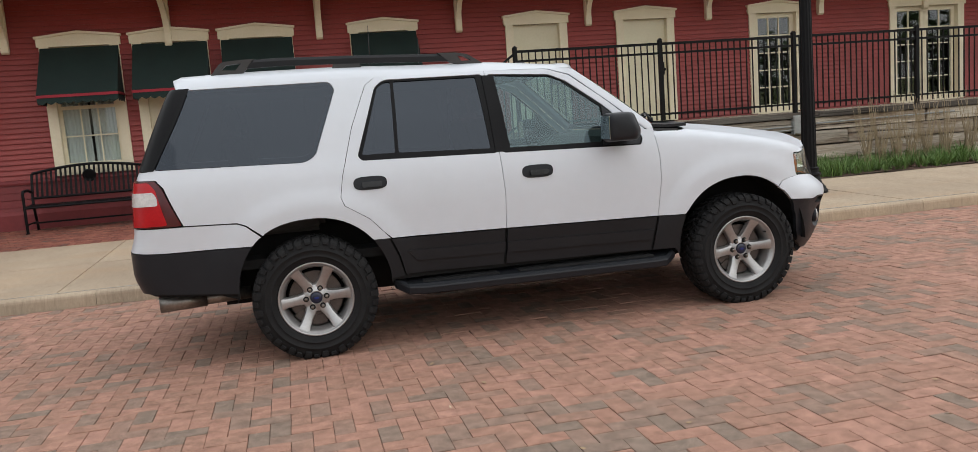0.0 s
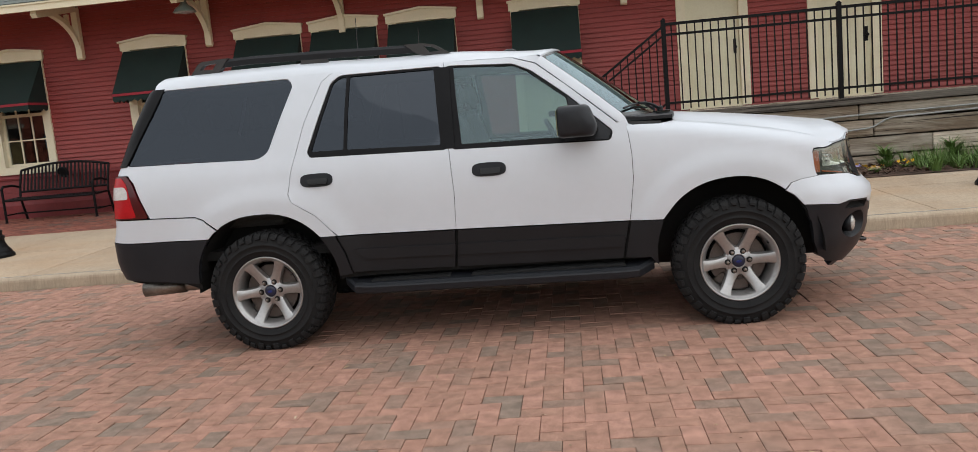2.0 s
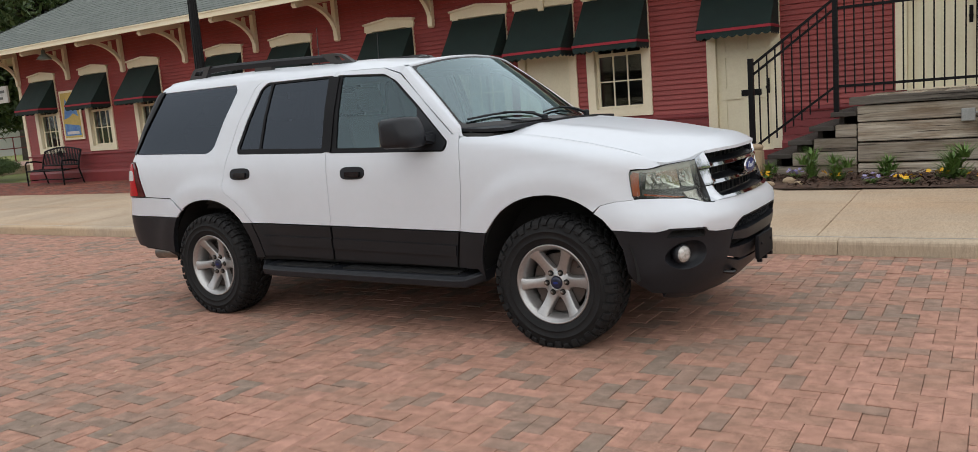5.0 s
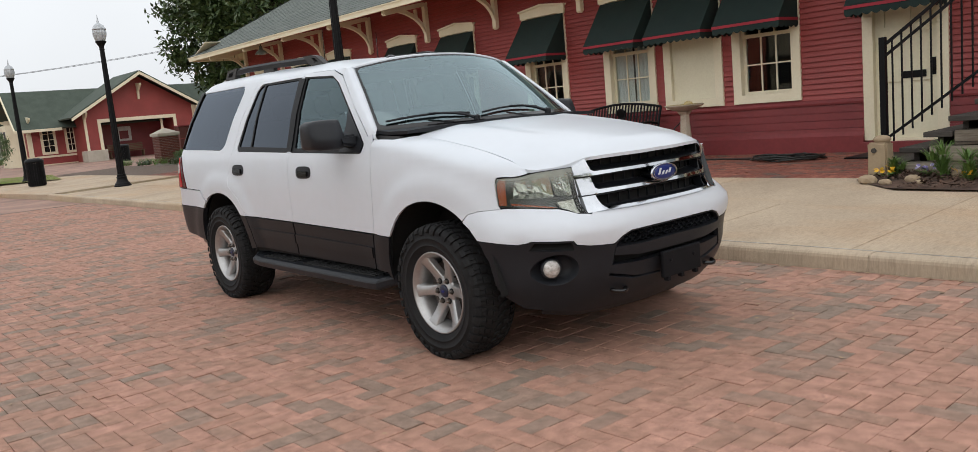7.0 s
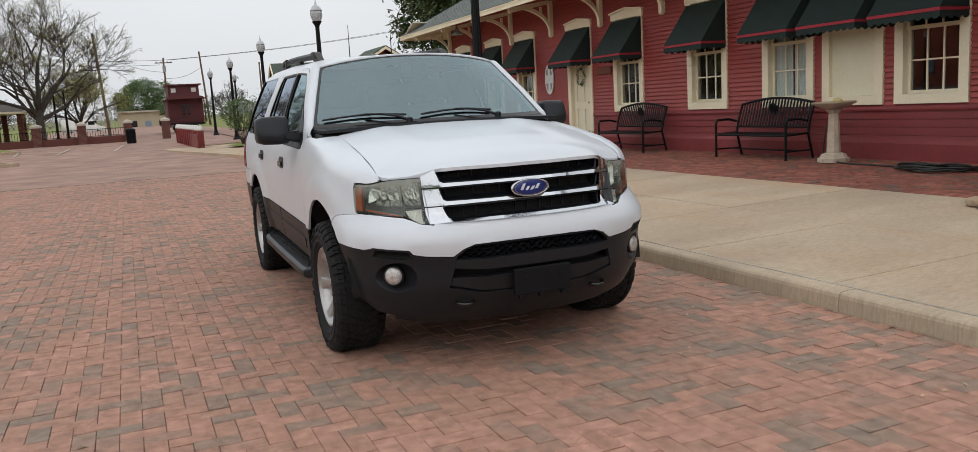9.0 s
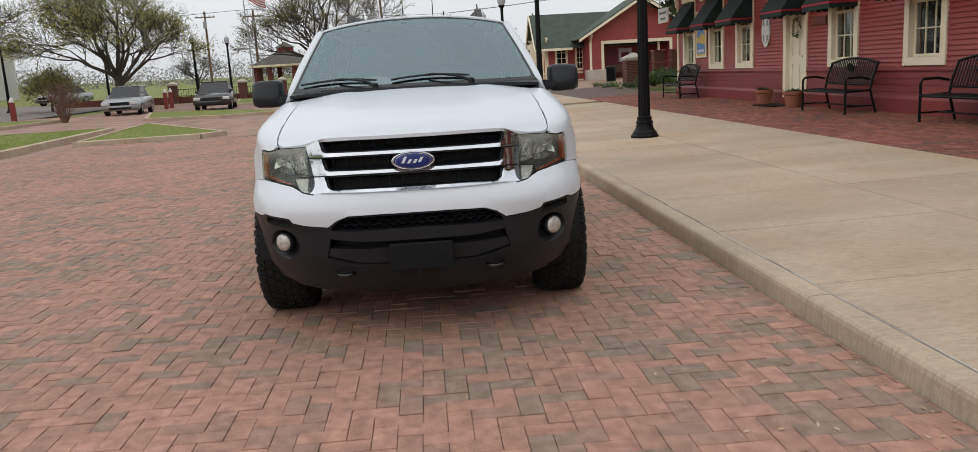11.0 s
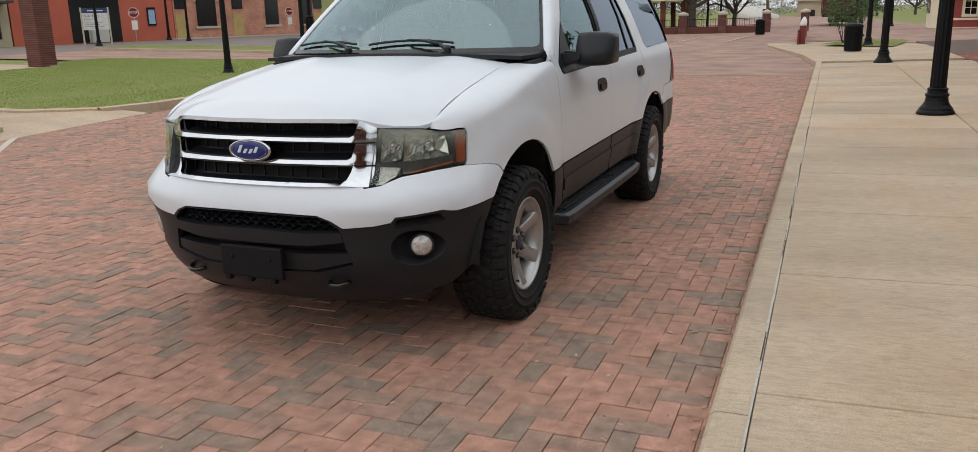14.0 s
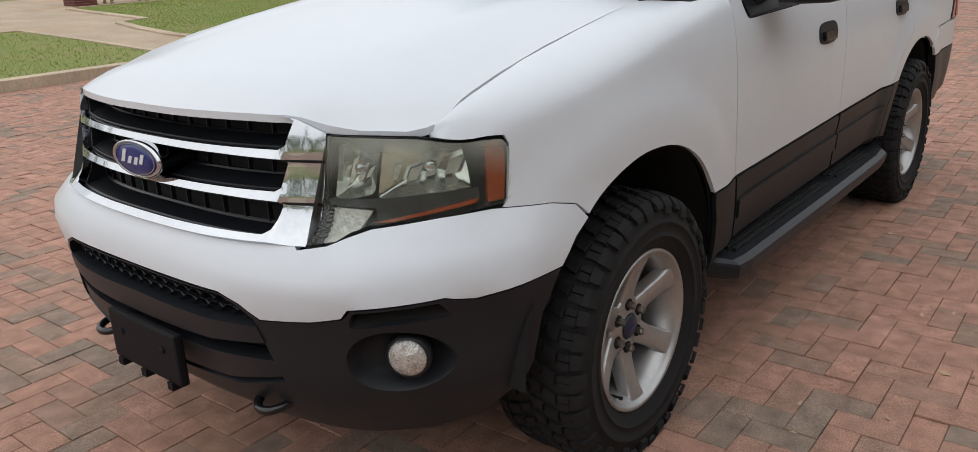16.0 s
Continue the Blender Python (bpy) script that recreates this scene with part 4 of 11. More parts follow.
# awnings
def awning(x0, x1, top=3.12):
    """A canvas awning: sloping top, gusset sides, a scalloped valance with a red band."""
    ob = thing("awning", "dark green canvas awning with a red band and scalloped edge", "awning", ((x0 + x1) / 2, WALL_Y - 0.06, 0), "awnings of the depot")
    h = (x1 - x0) / 2
    out, zb = 0.56, 2.36
    bm = bmesh.new()
    cols = 12
    rows = []
    for r in range(7):
        u = r / 6
        sag = -0.012 * math.sin(math.pi * u)
        rows.append([bm.verts.new((-h + 2 * h * q / cols, -out * u + sag * 0.5, top + (zb - top) * u + sag * (1 + 0.3 * math.sin(q * 1.1)))) for q in range(cols + 1)])
    for r0, r1 in zip(rows, rows[1:]):
        for q in range(cols):
            bm.faces.new((r0[q], r1[q], r1[q + 1], r0[q + 1]))
    for e in (0, cols):
        back = [bm.verts.new((rows[0][e].co.x, 0.0, top + (zb - top) * r / 6)) for r in range(1, 7)]
        prev = rows[0][e]
        for r in range(6):
            if r == 0:
                bm.faces.new((rows[0][e], rows[1][e], back[0]))
            else:
                bm.faces.new((back[r - 1], rows[r][e], rows[r + 1][e], back[r]))
    bm.normal_update()
    bmesh.ops.solidify(bm, geom=bm.faces[:], thickness=0.006)
    part("canopy", bm, AWNING, ob, smooth=False)
    # valance along front and sides
    for name, mat, z0, z1, prox in (("valance", AWNING, -0.13, 0.005, 0.0), ("band", AWNING_RED, -0.055, -0.012, 0.009)):
        bm = bmesh.new()
        scallops = 9
        per = 6
        path = [(-h - prox, 0.0), (-h - prox, -out - prox), (h + prox, -out - prox), (h + prox, 0.0)]
        for (ax, ay), (bx, by) in zip(path, path[1:]):
            length = math.hypot(bx - ax, by - ay)
            cnt = max(2, round(length / 0.13)) * per
            prev = None
            for q in range(cnt + 1):
                u = q / cnt
                x, y = ax + (bx - ax) * u, ay + (by - ay) * u
                low = z0 if name == "band" else -0.125 - 0.035 * abs(math.sin(math.pi * q / per))
                cur = (bm.verts.new((x, y, zb + z1)), bm.verts.new((x, y, zb + low)))
                if prev:
                    bm.faces.new((prev[0], cur[0], cur[1], prev[1]))
                prev = cur
        bm.normal_update()
        bmesh.ops.solidify(bm, geom=bm.faces[:], thickness=0.004)
        part(name, bm, mat, ob, "red canvas band" if name == "band" else "")
    return ob


for kind, a, b in OPENINGS:
    if kind in ("window", "curtained", "shutter", "entry", "slot_door"):
        awning(a + 0.02, b - 0.01)

# ---- the white sport utility vehicle ----
from mathutils.geometry import delaunay_2d_cdt

PAINT = material("white_car_paint", (0.615, 0.645, 0.69), 0.3, col2=(0.59, 0.62, 0.66), scale=2, fine=14, bump=0.0, coat=0.22, spec=0.25)
PLASTIC = material("black_textured_plastic", (0.0125, 0.0140, 0.0175), 0.40, col2=(0.0175, 0.0190, 0.0225), scale=5, fine=400, bump=0.06, spec=0.26)
CLADDING = material("dark_grey_cladding", (0.0125, 0.0130, 0.0150), 0.42, col2=(0.0165, 0.0172, 0.0195), scale=4, fine=300, bump=0.05, spec=0.24)
PLATE_BLACK = material("matt_black_plate", (0.006, 0.0065, 0.008), 0.6, col2=(0.009, 0.009, 0.011), scale=9, fine=200, bump=0.05, spec=0.15)
RAIL_GREY = material("grey_rail_plastic", (0.045, 0.043, 0.043), 0.55, col2=(0.055, 0.052, 0.05), scale=8, fine=200, bump=0.05, spec=0.25)
GLOSS_BLACK = material("gloss_black_trim", (0.008, 0.008, 0.009), 0.18, scale=6, fine=60, bump=0.0)
PILLAR = material("satin_black_pillar", (0.007, 0.007, 0.008), 0.4, scale=6, fine=60, bump=0.0, spec=0.12)
SHELL = material("black_inner_body", (0.006, 0.006, 0.006), 0.9, scale=4, fine=30, bump=0.0)
CHROME = material("chrome", (0.58, 0.60, 0.63), 0.07, 1.0, col2=(0.52, 0.54, 0.57), scale=5, fine=40, bump=0.0)
ALLOY = material("silver_alloy", (0.44, 0.435, 0.43), 0.34, 0.75, col2=(0.35, 0.345, 0.34), scale=7, fine=60, bump=0.03)
RUBBER = material("tyre_rubber", (0.009, 0.009, 0.010), 0.8, col2=(0.016, 0.016, 0.016), scale=9, fine=120, bump=0.15, spec=0.25)
TAIL_RED = material("red_lamp_lens", (0.46, 0.008, 0.012), 0.25, col2=(0.38, 0.006, 0.01), scale=20, fine=80, bump=0.0, coat=0.15, spec=0.3)
TAIL_DARK = material("dark_red_lamp_edge", (0.075, 0.004, 0.006), 0.2, col2=(0.06, 0.003, 0.005), scale=20, fine=80, bump=0.0, coat=0.2)
TAIL_CLEAR = material("clear_lamp_lens", (0.66, 0.64, 0.62), 0.15, scale=40, fine=120, bump=0.2, coat=0.6)
LAMP_PRISM = material("ribbed_clear_lens", (0.70, 0.69, 0.66), 0.16, 0.40, col2=(0.30, 0.29, 0.27), scale=45, fine=160, bump=0.5, coat=0.4)
AMBER = material("amber_reflector", (0.33, 0.060, 0.014), 0.25, scale=60, fine=200, bump=0.1, coat=0.5)
SMOKED = glass("privacy_glass", (0.045, 0.052, 0.062), 0.0, 1.66, (0.76, 0.86, 1.0))
CLEAR_TINT = glass("green_tinted_glass", (0.46, 0.60, 0.60), 0.0, 1.9, (0.74, 0.94, 1.0))
SCREEN = glass("windscreen_glass", (0.34, 0.44, 0.44), 0.0, 2.75, (0.76, 0.95, 1.0))
LENS = glass("headlamp_lens", (0.86, 0.89, 0.84), 0.03, 1.46, (1, 1, 1), 0.24, (0.52, 0.56, 0.50), (0.94, 1.06))
HAZE = material("silvered_lamp_bowl", (0.72, 0.73, 0.70), 0.16, 0.9, col2=(0.55, 0.56, 0.54), scale=14, fine=90, bump=0.03)
FACET = material("mirror_facets", (0.92, 0.93, 0.92), 0.16, 0.6, col2=(0.62, 0.63, 0.62), scale=60, fine=200, bump=0.0)
HAZE_DARK = material("grey_lamp_housing", (0.044, 0.047, 0.049), 0.30, 0.0, col2=(0.03, 0.032, 0.033), scale=12, fine=60, bump=0.0)
CABIN = material("grey_cloth_interior", (0.06, 0.06, 0.058), 0.9, col2=(0.04, 0.04, 0.04), scale=8, fine=150, bump=0.2)
STEEL = material("dull_exhaust_steel", (0.34, 0.32, 0.29), 0.4, 0.9, col2=(0.2, 0.18, 0.16), scale=12, fine=60, bump=0.05)
BADGE_BLUE = material("blue_oval_enamel", (0.016, 0.030, 0.17), 0.3, scale=20, fine=90, bump=0.0, coat=0.15, spec=0.3)
CAP_DARK = material("dark_blue_cap", (0.012, 0.016, 0.04), 0.3, scale=20, fine=90, bump=0.0)
DISC = material("brake_iron", (0.13, 0.11, 0.10), 0.5, 0.8, scale=14, fine=90, bump=0.05)

N_FRONT, N_REAR, FX0, RX0 = 2.4, 7.0, 3.08, -0.55
XF = [(0.20, 3.72), (0.28, 3.85), (0.38, 3.94), (0.48, 3.99), (0.62, 4.004), (0.74, 4.006), (0.785, 3.992), (0.815, 3.962), (0.84, 3.943), (0.88, 3.928), (0.95, 3.912), (1.06, 3.898), (1.14, 3.88)]
XR = [(0.40, -0.93), (0.52, -0.99), (0.62, -1.03), (0.80, -1.03), (0.86, -1.0), (1.20, -0.965), (1.28, -0.93), (1.78, -0.71), (1.85, -0.66), (2.0, -0.58)]
WIDE = [(0.20, 0.84), (0.34, 0.905), (0.45, 0.93), (0.58, 0.945), (0.72, 0.955), (0.95, 0.962), (1.08, 0.954), (1.17, 0.940), (1.22, 0.925), (1.26, 0.908), (1.5, 0.832), (1.70, 0.745), (1.76, 0.714)]
ROOF = [(1.76, 0.714, 1.76), (1.80, 0.690, 1.788), (1.85, 0.655, 1.812), (1.92, 0.60, 1.834), (2.02, 0.51, 1.852), (2.20, 0.345, 1.868), (2.57, 0.0, 1.875)]
SHOULDER = [(2.3, 1.315), (2.5, 1.305), (2.7, 1.282), (2.85, 1.260), (3.0, 1.235), (3.2, 1.200), (3.4, 1.155), (3.55, 1.112), (3.61, 1.082), (3.67, 1.060), (3.76, 1.055), (3.95, 1.055)]
BEND = [(2.4, 0.175), (2.8, 0.188), (3.1, 0.190), (3.2, 0.190), (3.3, 0.184), (3.4, 0.158), (3.5, 0.117), (3.58, 0.065), (3.62, 0.030), (3.65, 0.004)]
GAP_Y = [(2.4, 0.752), (3.4, 0.756), (3.58, 0.762), (3.62, 0.761), (3.65, 0.753), (3.82, 0.69)]
HOOD_MID = [(2.5, 1.352), (2.81, 1.320), (3.1, 1.287), (3.43, 1.242), (3.68, 1.200), (3.80, 1.180), (3.95, 1.150)]
HOOD_LIP = [(0.0, 1.110), (0.28, 1.107), (0.40, 1.103), (0.48, 1.096), (0.56, 1.071), (0.63, 1.061), (0.70, 1.060), (0.76, 1.058)]
# wheel arches: centre, rise, then reach and fullness towards the tail and towards the nose
ARCHES = ((0.03, 0.42, 0.484, 0.49, 2.45, 0.470, 2.05), (3.03, 0.43, 0.486, 0.49, 2.2, 0.476, 2.0))


def smooth(a, b, x):
    t = min(1.0, max(0.0, (x - a) / (b - a)))
    return t * t * (3 - 2 * t)


def soft_table(rows, x):
    """As lerp_table, rounded a little where the slope changes."""
    d = 0.018
    return (lerp_table(rows, x - d) + 2 * lerp_table(rows, x) + lerp_table(rows, x + d)) / 4


def quadrant(n, length, width):
    """Arc length, along and across, of a rounded corner from the middle to the side."""
    rows, s, old = [], 0.0, None
    for i in range(401):
        a = radians(90) * i / 400
        x, y = math.cos(a) ** (2 / n), math.sin(a) ** (2 / n)
        if old:
            s += math.hypot((x - old[0]) * length, (y - old[1]) * width)
        rows.append((s, x, y))
        old = (x, y)
    return np.array(rows)


QF, QR = quadrant(N_FRONT, 0.92, 0.98), quadrant(N_REAR, 0.42, 0.97)
S1 = float(QF[-1, 0])
S2 = S1 + FX0 - RX0
S3 = S2 + float(QR[-1, 0])


def bluntness(v):
    """How square the nose is in plan: blunt at the bumper, round at the lamps."""
    return 2.75 + 0.35 * smooth(0.60, 0.72, v) - 0.70 * smooth(0.74, 0.88, v)


def half_width(v, x):
    if v > 1.76:
        w = 0.714
    else:
        w = soft_table(WIDE, v)
    for cx, cz, r, *_ in ARCHES:
        d = math.hypot(x - cx, v - cz)
        if v > 0.4:
            w += 0.020 * (1 - smooth(r + 0.10, r + 0.22, d)) * smooth(1.15, 1.0, v)
    w -= 0.008 * smooth(0.70, 0.60, v) * smooth(2.4, 2.2, x) * smooth(0.5, 0.7, x)
    return w


def section(v, x):
    """Half width and height at v up the section."""
    w = half_width(v, x)
    if x > 2.40:
        zt = soft_table(SHOULDER, x)
        q = (v - (zt - 0.085)) / 0.21
        if q > 0:
            w0 = half_width(zt - 0.085, x)
            a = radians(90) * min(q, 1.0)
            return w0 - soft_table(BEND, x) * (1 - math.cos(a)), zt - 0.085 + 0.085 * math.sin(a)
        return w, v
    if v > 1.76:
        rows_y, rows_z = [(r[0], r[1]) for r in ROOF], [(r[0], r[2]) for r in ROOF]
        return soft_table(rows_y, v), soft_table(rows_z, v) + (0.022 * smooth(1.0, 0.2, x) - 0.05 * smooth(1.2, 1.9, x) - 0.035 * smooth(-0.45, -0.8, x)) * smooth(1.76, 1.85, v)
    return w, v


def body(s, v, side=-1, inset=0.0):
    """A point of the car's skin: s runs from the nose's middle round to the tail, v up the section."""
    def at(s, v):
        if s < S1:
            f = float(np.interp(abs(s), QF[:, 0], QF[:, 2]))
            n = bluntness(v)
            x = FX0 + (soft_table(XF, v) - FX0) * max(0.0, 1 - f ** n) ** (1 / n)
        elif s < S2:
            x, f = FX0 - (s - S1), 1.0
        else:
            x = RX0 + (soft_table(XR, v) - RX0) * float(np.interp(S3 - s, QR[:, 0], QR[:, 1]))
            f = float(np.interp(S3 - s, QR[:, 0], QR[:, 2]))
        y, z = section(v, x)
        if s < S1:            # the nose stands upright between the lamps
            k = max(smooth(3.67, 3.78, x), smooth(3.56, 3.69, x) * smooth(1.10, 1.07, v))
            z += (v - z) * k
        return Vector((x, y * f, z))
    p = at(s, v)
    if inset:
        e = 0.01
        sm = max(s, 1.05 * e)
        n = (at(sm + e, v) - at(sm - e, v)).cross(at(sm, v + e) - at(sm, v - e))
        if n.length > 1e-9:
            n.normalize()
            if n.y < 0 and abs(n.y) > abs(n.x) or s < 0.3 and n.x < 0:
                n = -n
            p -= n * inset
    p.x -= 0.092 * smooth(-0.38, -0.78, p.x)
    return Vector((p.x, p.y * side, p.z))


def on_x(x, v):
    """s, v of the place on the flank at x."""
    if x > FX0:
        n = bluntness(v)
        a = min(1.0, (x - FX0) / (soft_table(XF, v) - FX0))
        return (float(np.interp((1 - a ** n) ** (1 / n), QF[:, 2], QF[:, 0])), v)
    if x >= RX0:
        return (S1 + FX0 - x, v)
    return (S3 - float(np.interp(-(x - RX0) / (soft_table(XR, v) - RX0), -QR[:, 1], QR[:, 0])), v)


def on_y(y, v):
    """s, v of the place on the nose at y."""
    return (float(np.interp(y / half_width(v, 3.8), QF[:, 2], QF[:, 0])), v)


def rounded(pts, r=0.03, k=5):
    """A closed outline with its corners rounded; a point may carry its own radius."""
    out, n = [], len(pts)
    for i, p in enumerate(pts):
        rr = p[2] if len(p) > 2 else r
        a, b, c = Vector(pts[i - 1][:2]), Vector(p[:2]), Vector(pts[(i + 1) % n][:2])
        da, dc = a - b, c - b
        rr = min(rr, da.length * 0.45, dc.length * 0.45)
        if rr < 0.002:
            out.append(tuple(b))
            continue
        u, w = b + da.normalized() * rr, b + dc.normalized() * rr
        for q in range(k + 1):
            t = q / k
            out.append(tuple(u * (1 - t) ** 2 + b * 2 * t * (1 - t) + w * t * t))
    return out


def inside(p, loop):
    hit, n = False, len(loop)
    for i in range(n):
        (x0, y0), (x1, y1) = loop[i], loop[(i + 1) % n]
        if (y0 > p[1]) != (y1 > p[1]) and p[0] < (x1 - x0) * (p[1] - y0) / (y1 - y0) + x0:
            hit = not hit
    return hit


def edge_gap(p, loop):
    best = 9.0
    n = len(loop)
    for i in range(n):
        (x0, y0), (x1, y1) = loop[i], loop[(i + 1) % n]
        dx, dy = x1 - x0, y1 - y0
        t = max(0, min(1, ((p[0] - x0) * dx + (p[1] - y0) * dy) / (dx * dx + dy * dy + 1e-12)))
        best = min(best, math.hypot(p[0] - x0 - t * dx, p[1] - y0 - t * dy))
    return best


def skin(name, loops, mat, parent, place, step=0.05, inset=0.0, thick=0.014, label="", shrink=0.0, crown=0.0):
    """A pressed panel: an outline with holes in the unrolled skin, meshed, laid on the surface by place(u, v, inset), with returned edges."""
    fine = []
    for loop in loops:
        if shrink:
            loop = shrunk(loop, shrink if loop is loops[0] else -shrink)
        row, n = [], len(loop)
        for i in range(n):
            a, b = Vector(loop[i]), Vector(loop[(i + 1) % n])
            k = max(1, math.ceil((b - a).length / step))
            row += [tuple(a.lerp(b, q / k)) for q in range(k)]
        clean = []
        for p in row:
            if not clean or math.hypot(p[0] - clean[-1][0], p[1] - clean[-1][1]) > 5e-4:
                clean.append(p)
        if math.hypot(clean[0][0] - clean[-1][0], clean[0][1] - clean[-1][1]) < 5e-4:
            clean.pop()
        fine.append(clean)
    pts, faces = [], []
    for loop in fine:
        faces.append(list(range(len(pts), len(pts) + len(loop))))
        pts += loop
    xs, ys = [p[0] for p in fine[0]], [p[1] for p in fine[0]]
    u = min(xs) + step / 2
    while u < max(xs):
        v = min(ys) + step / 2
        while v < max(ys):
            p = (u, v)
            if inside(p, fine[0]) and not any(inside(p, h) for h in fine[1:]) and min(edge_gap(p, l) for l in fine) > step * 0.45:
                pts.append(p)
            v += step
        u += step
    vs, _, fs, *_ = delaunay_2d_cdt([Vector(p) for p in pts], [], faces, 2, 1e-5)
    bm = bmesh.new()
    bv = [bm.verts.new(place(p[0], p[1], inset)) for p in vs]
    for f in fs:
        try:
            bm.faces.new([bv[i] for i in f])
        except ValueError:
            pass
    bmesh.ops.recalc_face_normals(bm, faces=bm.faces[:])
    mid = Vector((1.5, 0, 0.9))
    flip = sum((f.calc_center_median() - mid).dot(f.normal) * f.calc_area() for f in bm.faces)
    if flip < 0:
        bmesh.ops.reverse_faces(bm, faces=bm.faces[:])
    for f in bm.faces:
        f.smooth = True
    if thick:
        where = {v: p for v, p in zip(bv, vs)}
        rim = [e for e in bm.edges if len(e.link_faces) == 1]
        made = {}
        for e in rim:
            f = e.link_faces[0]
            loop = [l for l in f.loops if l.edge == e][0]
            a, b = loop.vert, loop.link_loop_next.vert
            for w in (a, b):
                if w not in made:
                    p = where[w]
                    made[w] = (bm.verts.new(w.co), bm.verts.new(place(p[0], p[1], inset + thick)))
            bm.faces.new((made[b][0], made[a][0], made[a][1], made[b][1]))
    return link_mesh(name, bm, mat, parent, label)


def shrunk(loop, d):
    """The outline moved inwards by d (outwards if negative)."""
    n = len(loop)
    area = sum(loop[i][0] * loop[(i + 1) % n][1] - loop[(i + 1) % n][0] * loop[i][1] for i in range(n))
    sign = 1 if area > 0 else -1
    out = []
    for i in range(n):
        a, b, c = Vector(loop[i - 1]), Vector(loop[i]), Vector(loop[(i + 1) % n])
        e0, e1 = (b - a), (c - b)
        if e0.length < 1e-7 or e1.length < 1e-7:
            out.append(loop[i])
            continue
        e0.normalize(), e1.normalize()
        m = Vector((-(e0.y + e1.y), e0.x + e1.x)) * sign
        if m.length < 0.2:
            m = Vector((-e0.y, e0.x)) * sign
        m.normalize()
        out.append(tuple(b + m * d))
    return out


def arch(k, z_from, z_to, front_first):
    """Points on a wheel arch from one height to another over the top, as (x, z)."""
    cx, cz, rise, a_tail, n_tail, a_nose, n_nose = ARCHES[k]

    def leg(z0, reach, n, sign):
        h = max(0.0, (z0 - cz) / rise)
        a0 = math.asin(min(1.0, h ** (n / 2)))
        row = [(cx + sign * reach * math.cos(a) ** (2 / n), cz + rise * math.sin(a) ** (2 / n)) for a in (a0 + (radians(90) - a0) * i / 11 for i in range(12))]
        if z0 < cz:
            row[0] = (row[0][0] - sign * 0.15 * (cz - z0), z0)
        row[-1] = (cx, cz + rise)
        return row
    nose_leg, tail_leg = leg(z_from if front_first else z_to, a_nose, n_nose, 1), leg(z_to if front_first else z_from, a_tail, n_tail, -1)
    line = nose_leg + tail_leg[::-1][1:]
    return line if front_first else line[::-1]


car = thing("sport_utility_vehicle", "white sport utility vehicle with black lower cladding, parked on brick", "car", (0.020, 0.086, 0))
car.rotation_euler.z = -0.0175          # parked a little askew to the kerb

REAR_CUT = [(0.52, 1.815), (0.448, 1.726), (0.331, 1.459), (0.240, 1.154), (0.216, 1.02), (0.236, 0.965), (0.386, 0.868), (0.476, 0.768)]
MID_CUT = [(1.268, 1.815), (1.270, 1.50), (1.286, 1.216), (1.300, 0.95), (1.290, 0.714)]
FRONT_CUT = [(2.40, 1.312), (2.422, 1.106), (2.422, 0.95), (2.396, 0.755), (2.385, 0.690)]
CLAD_TOP = [(2.588, 0.684), (2.385, 0.690), (1.290, 0.714), (0.81, 0.722), (0.51, 0.728)]


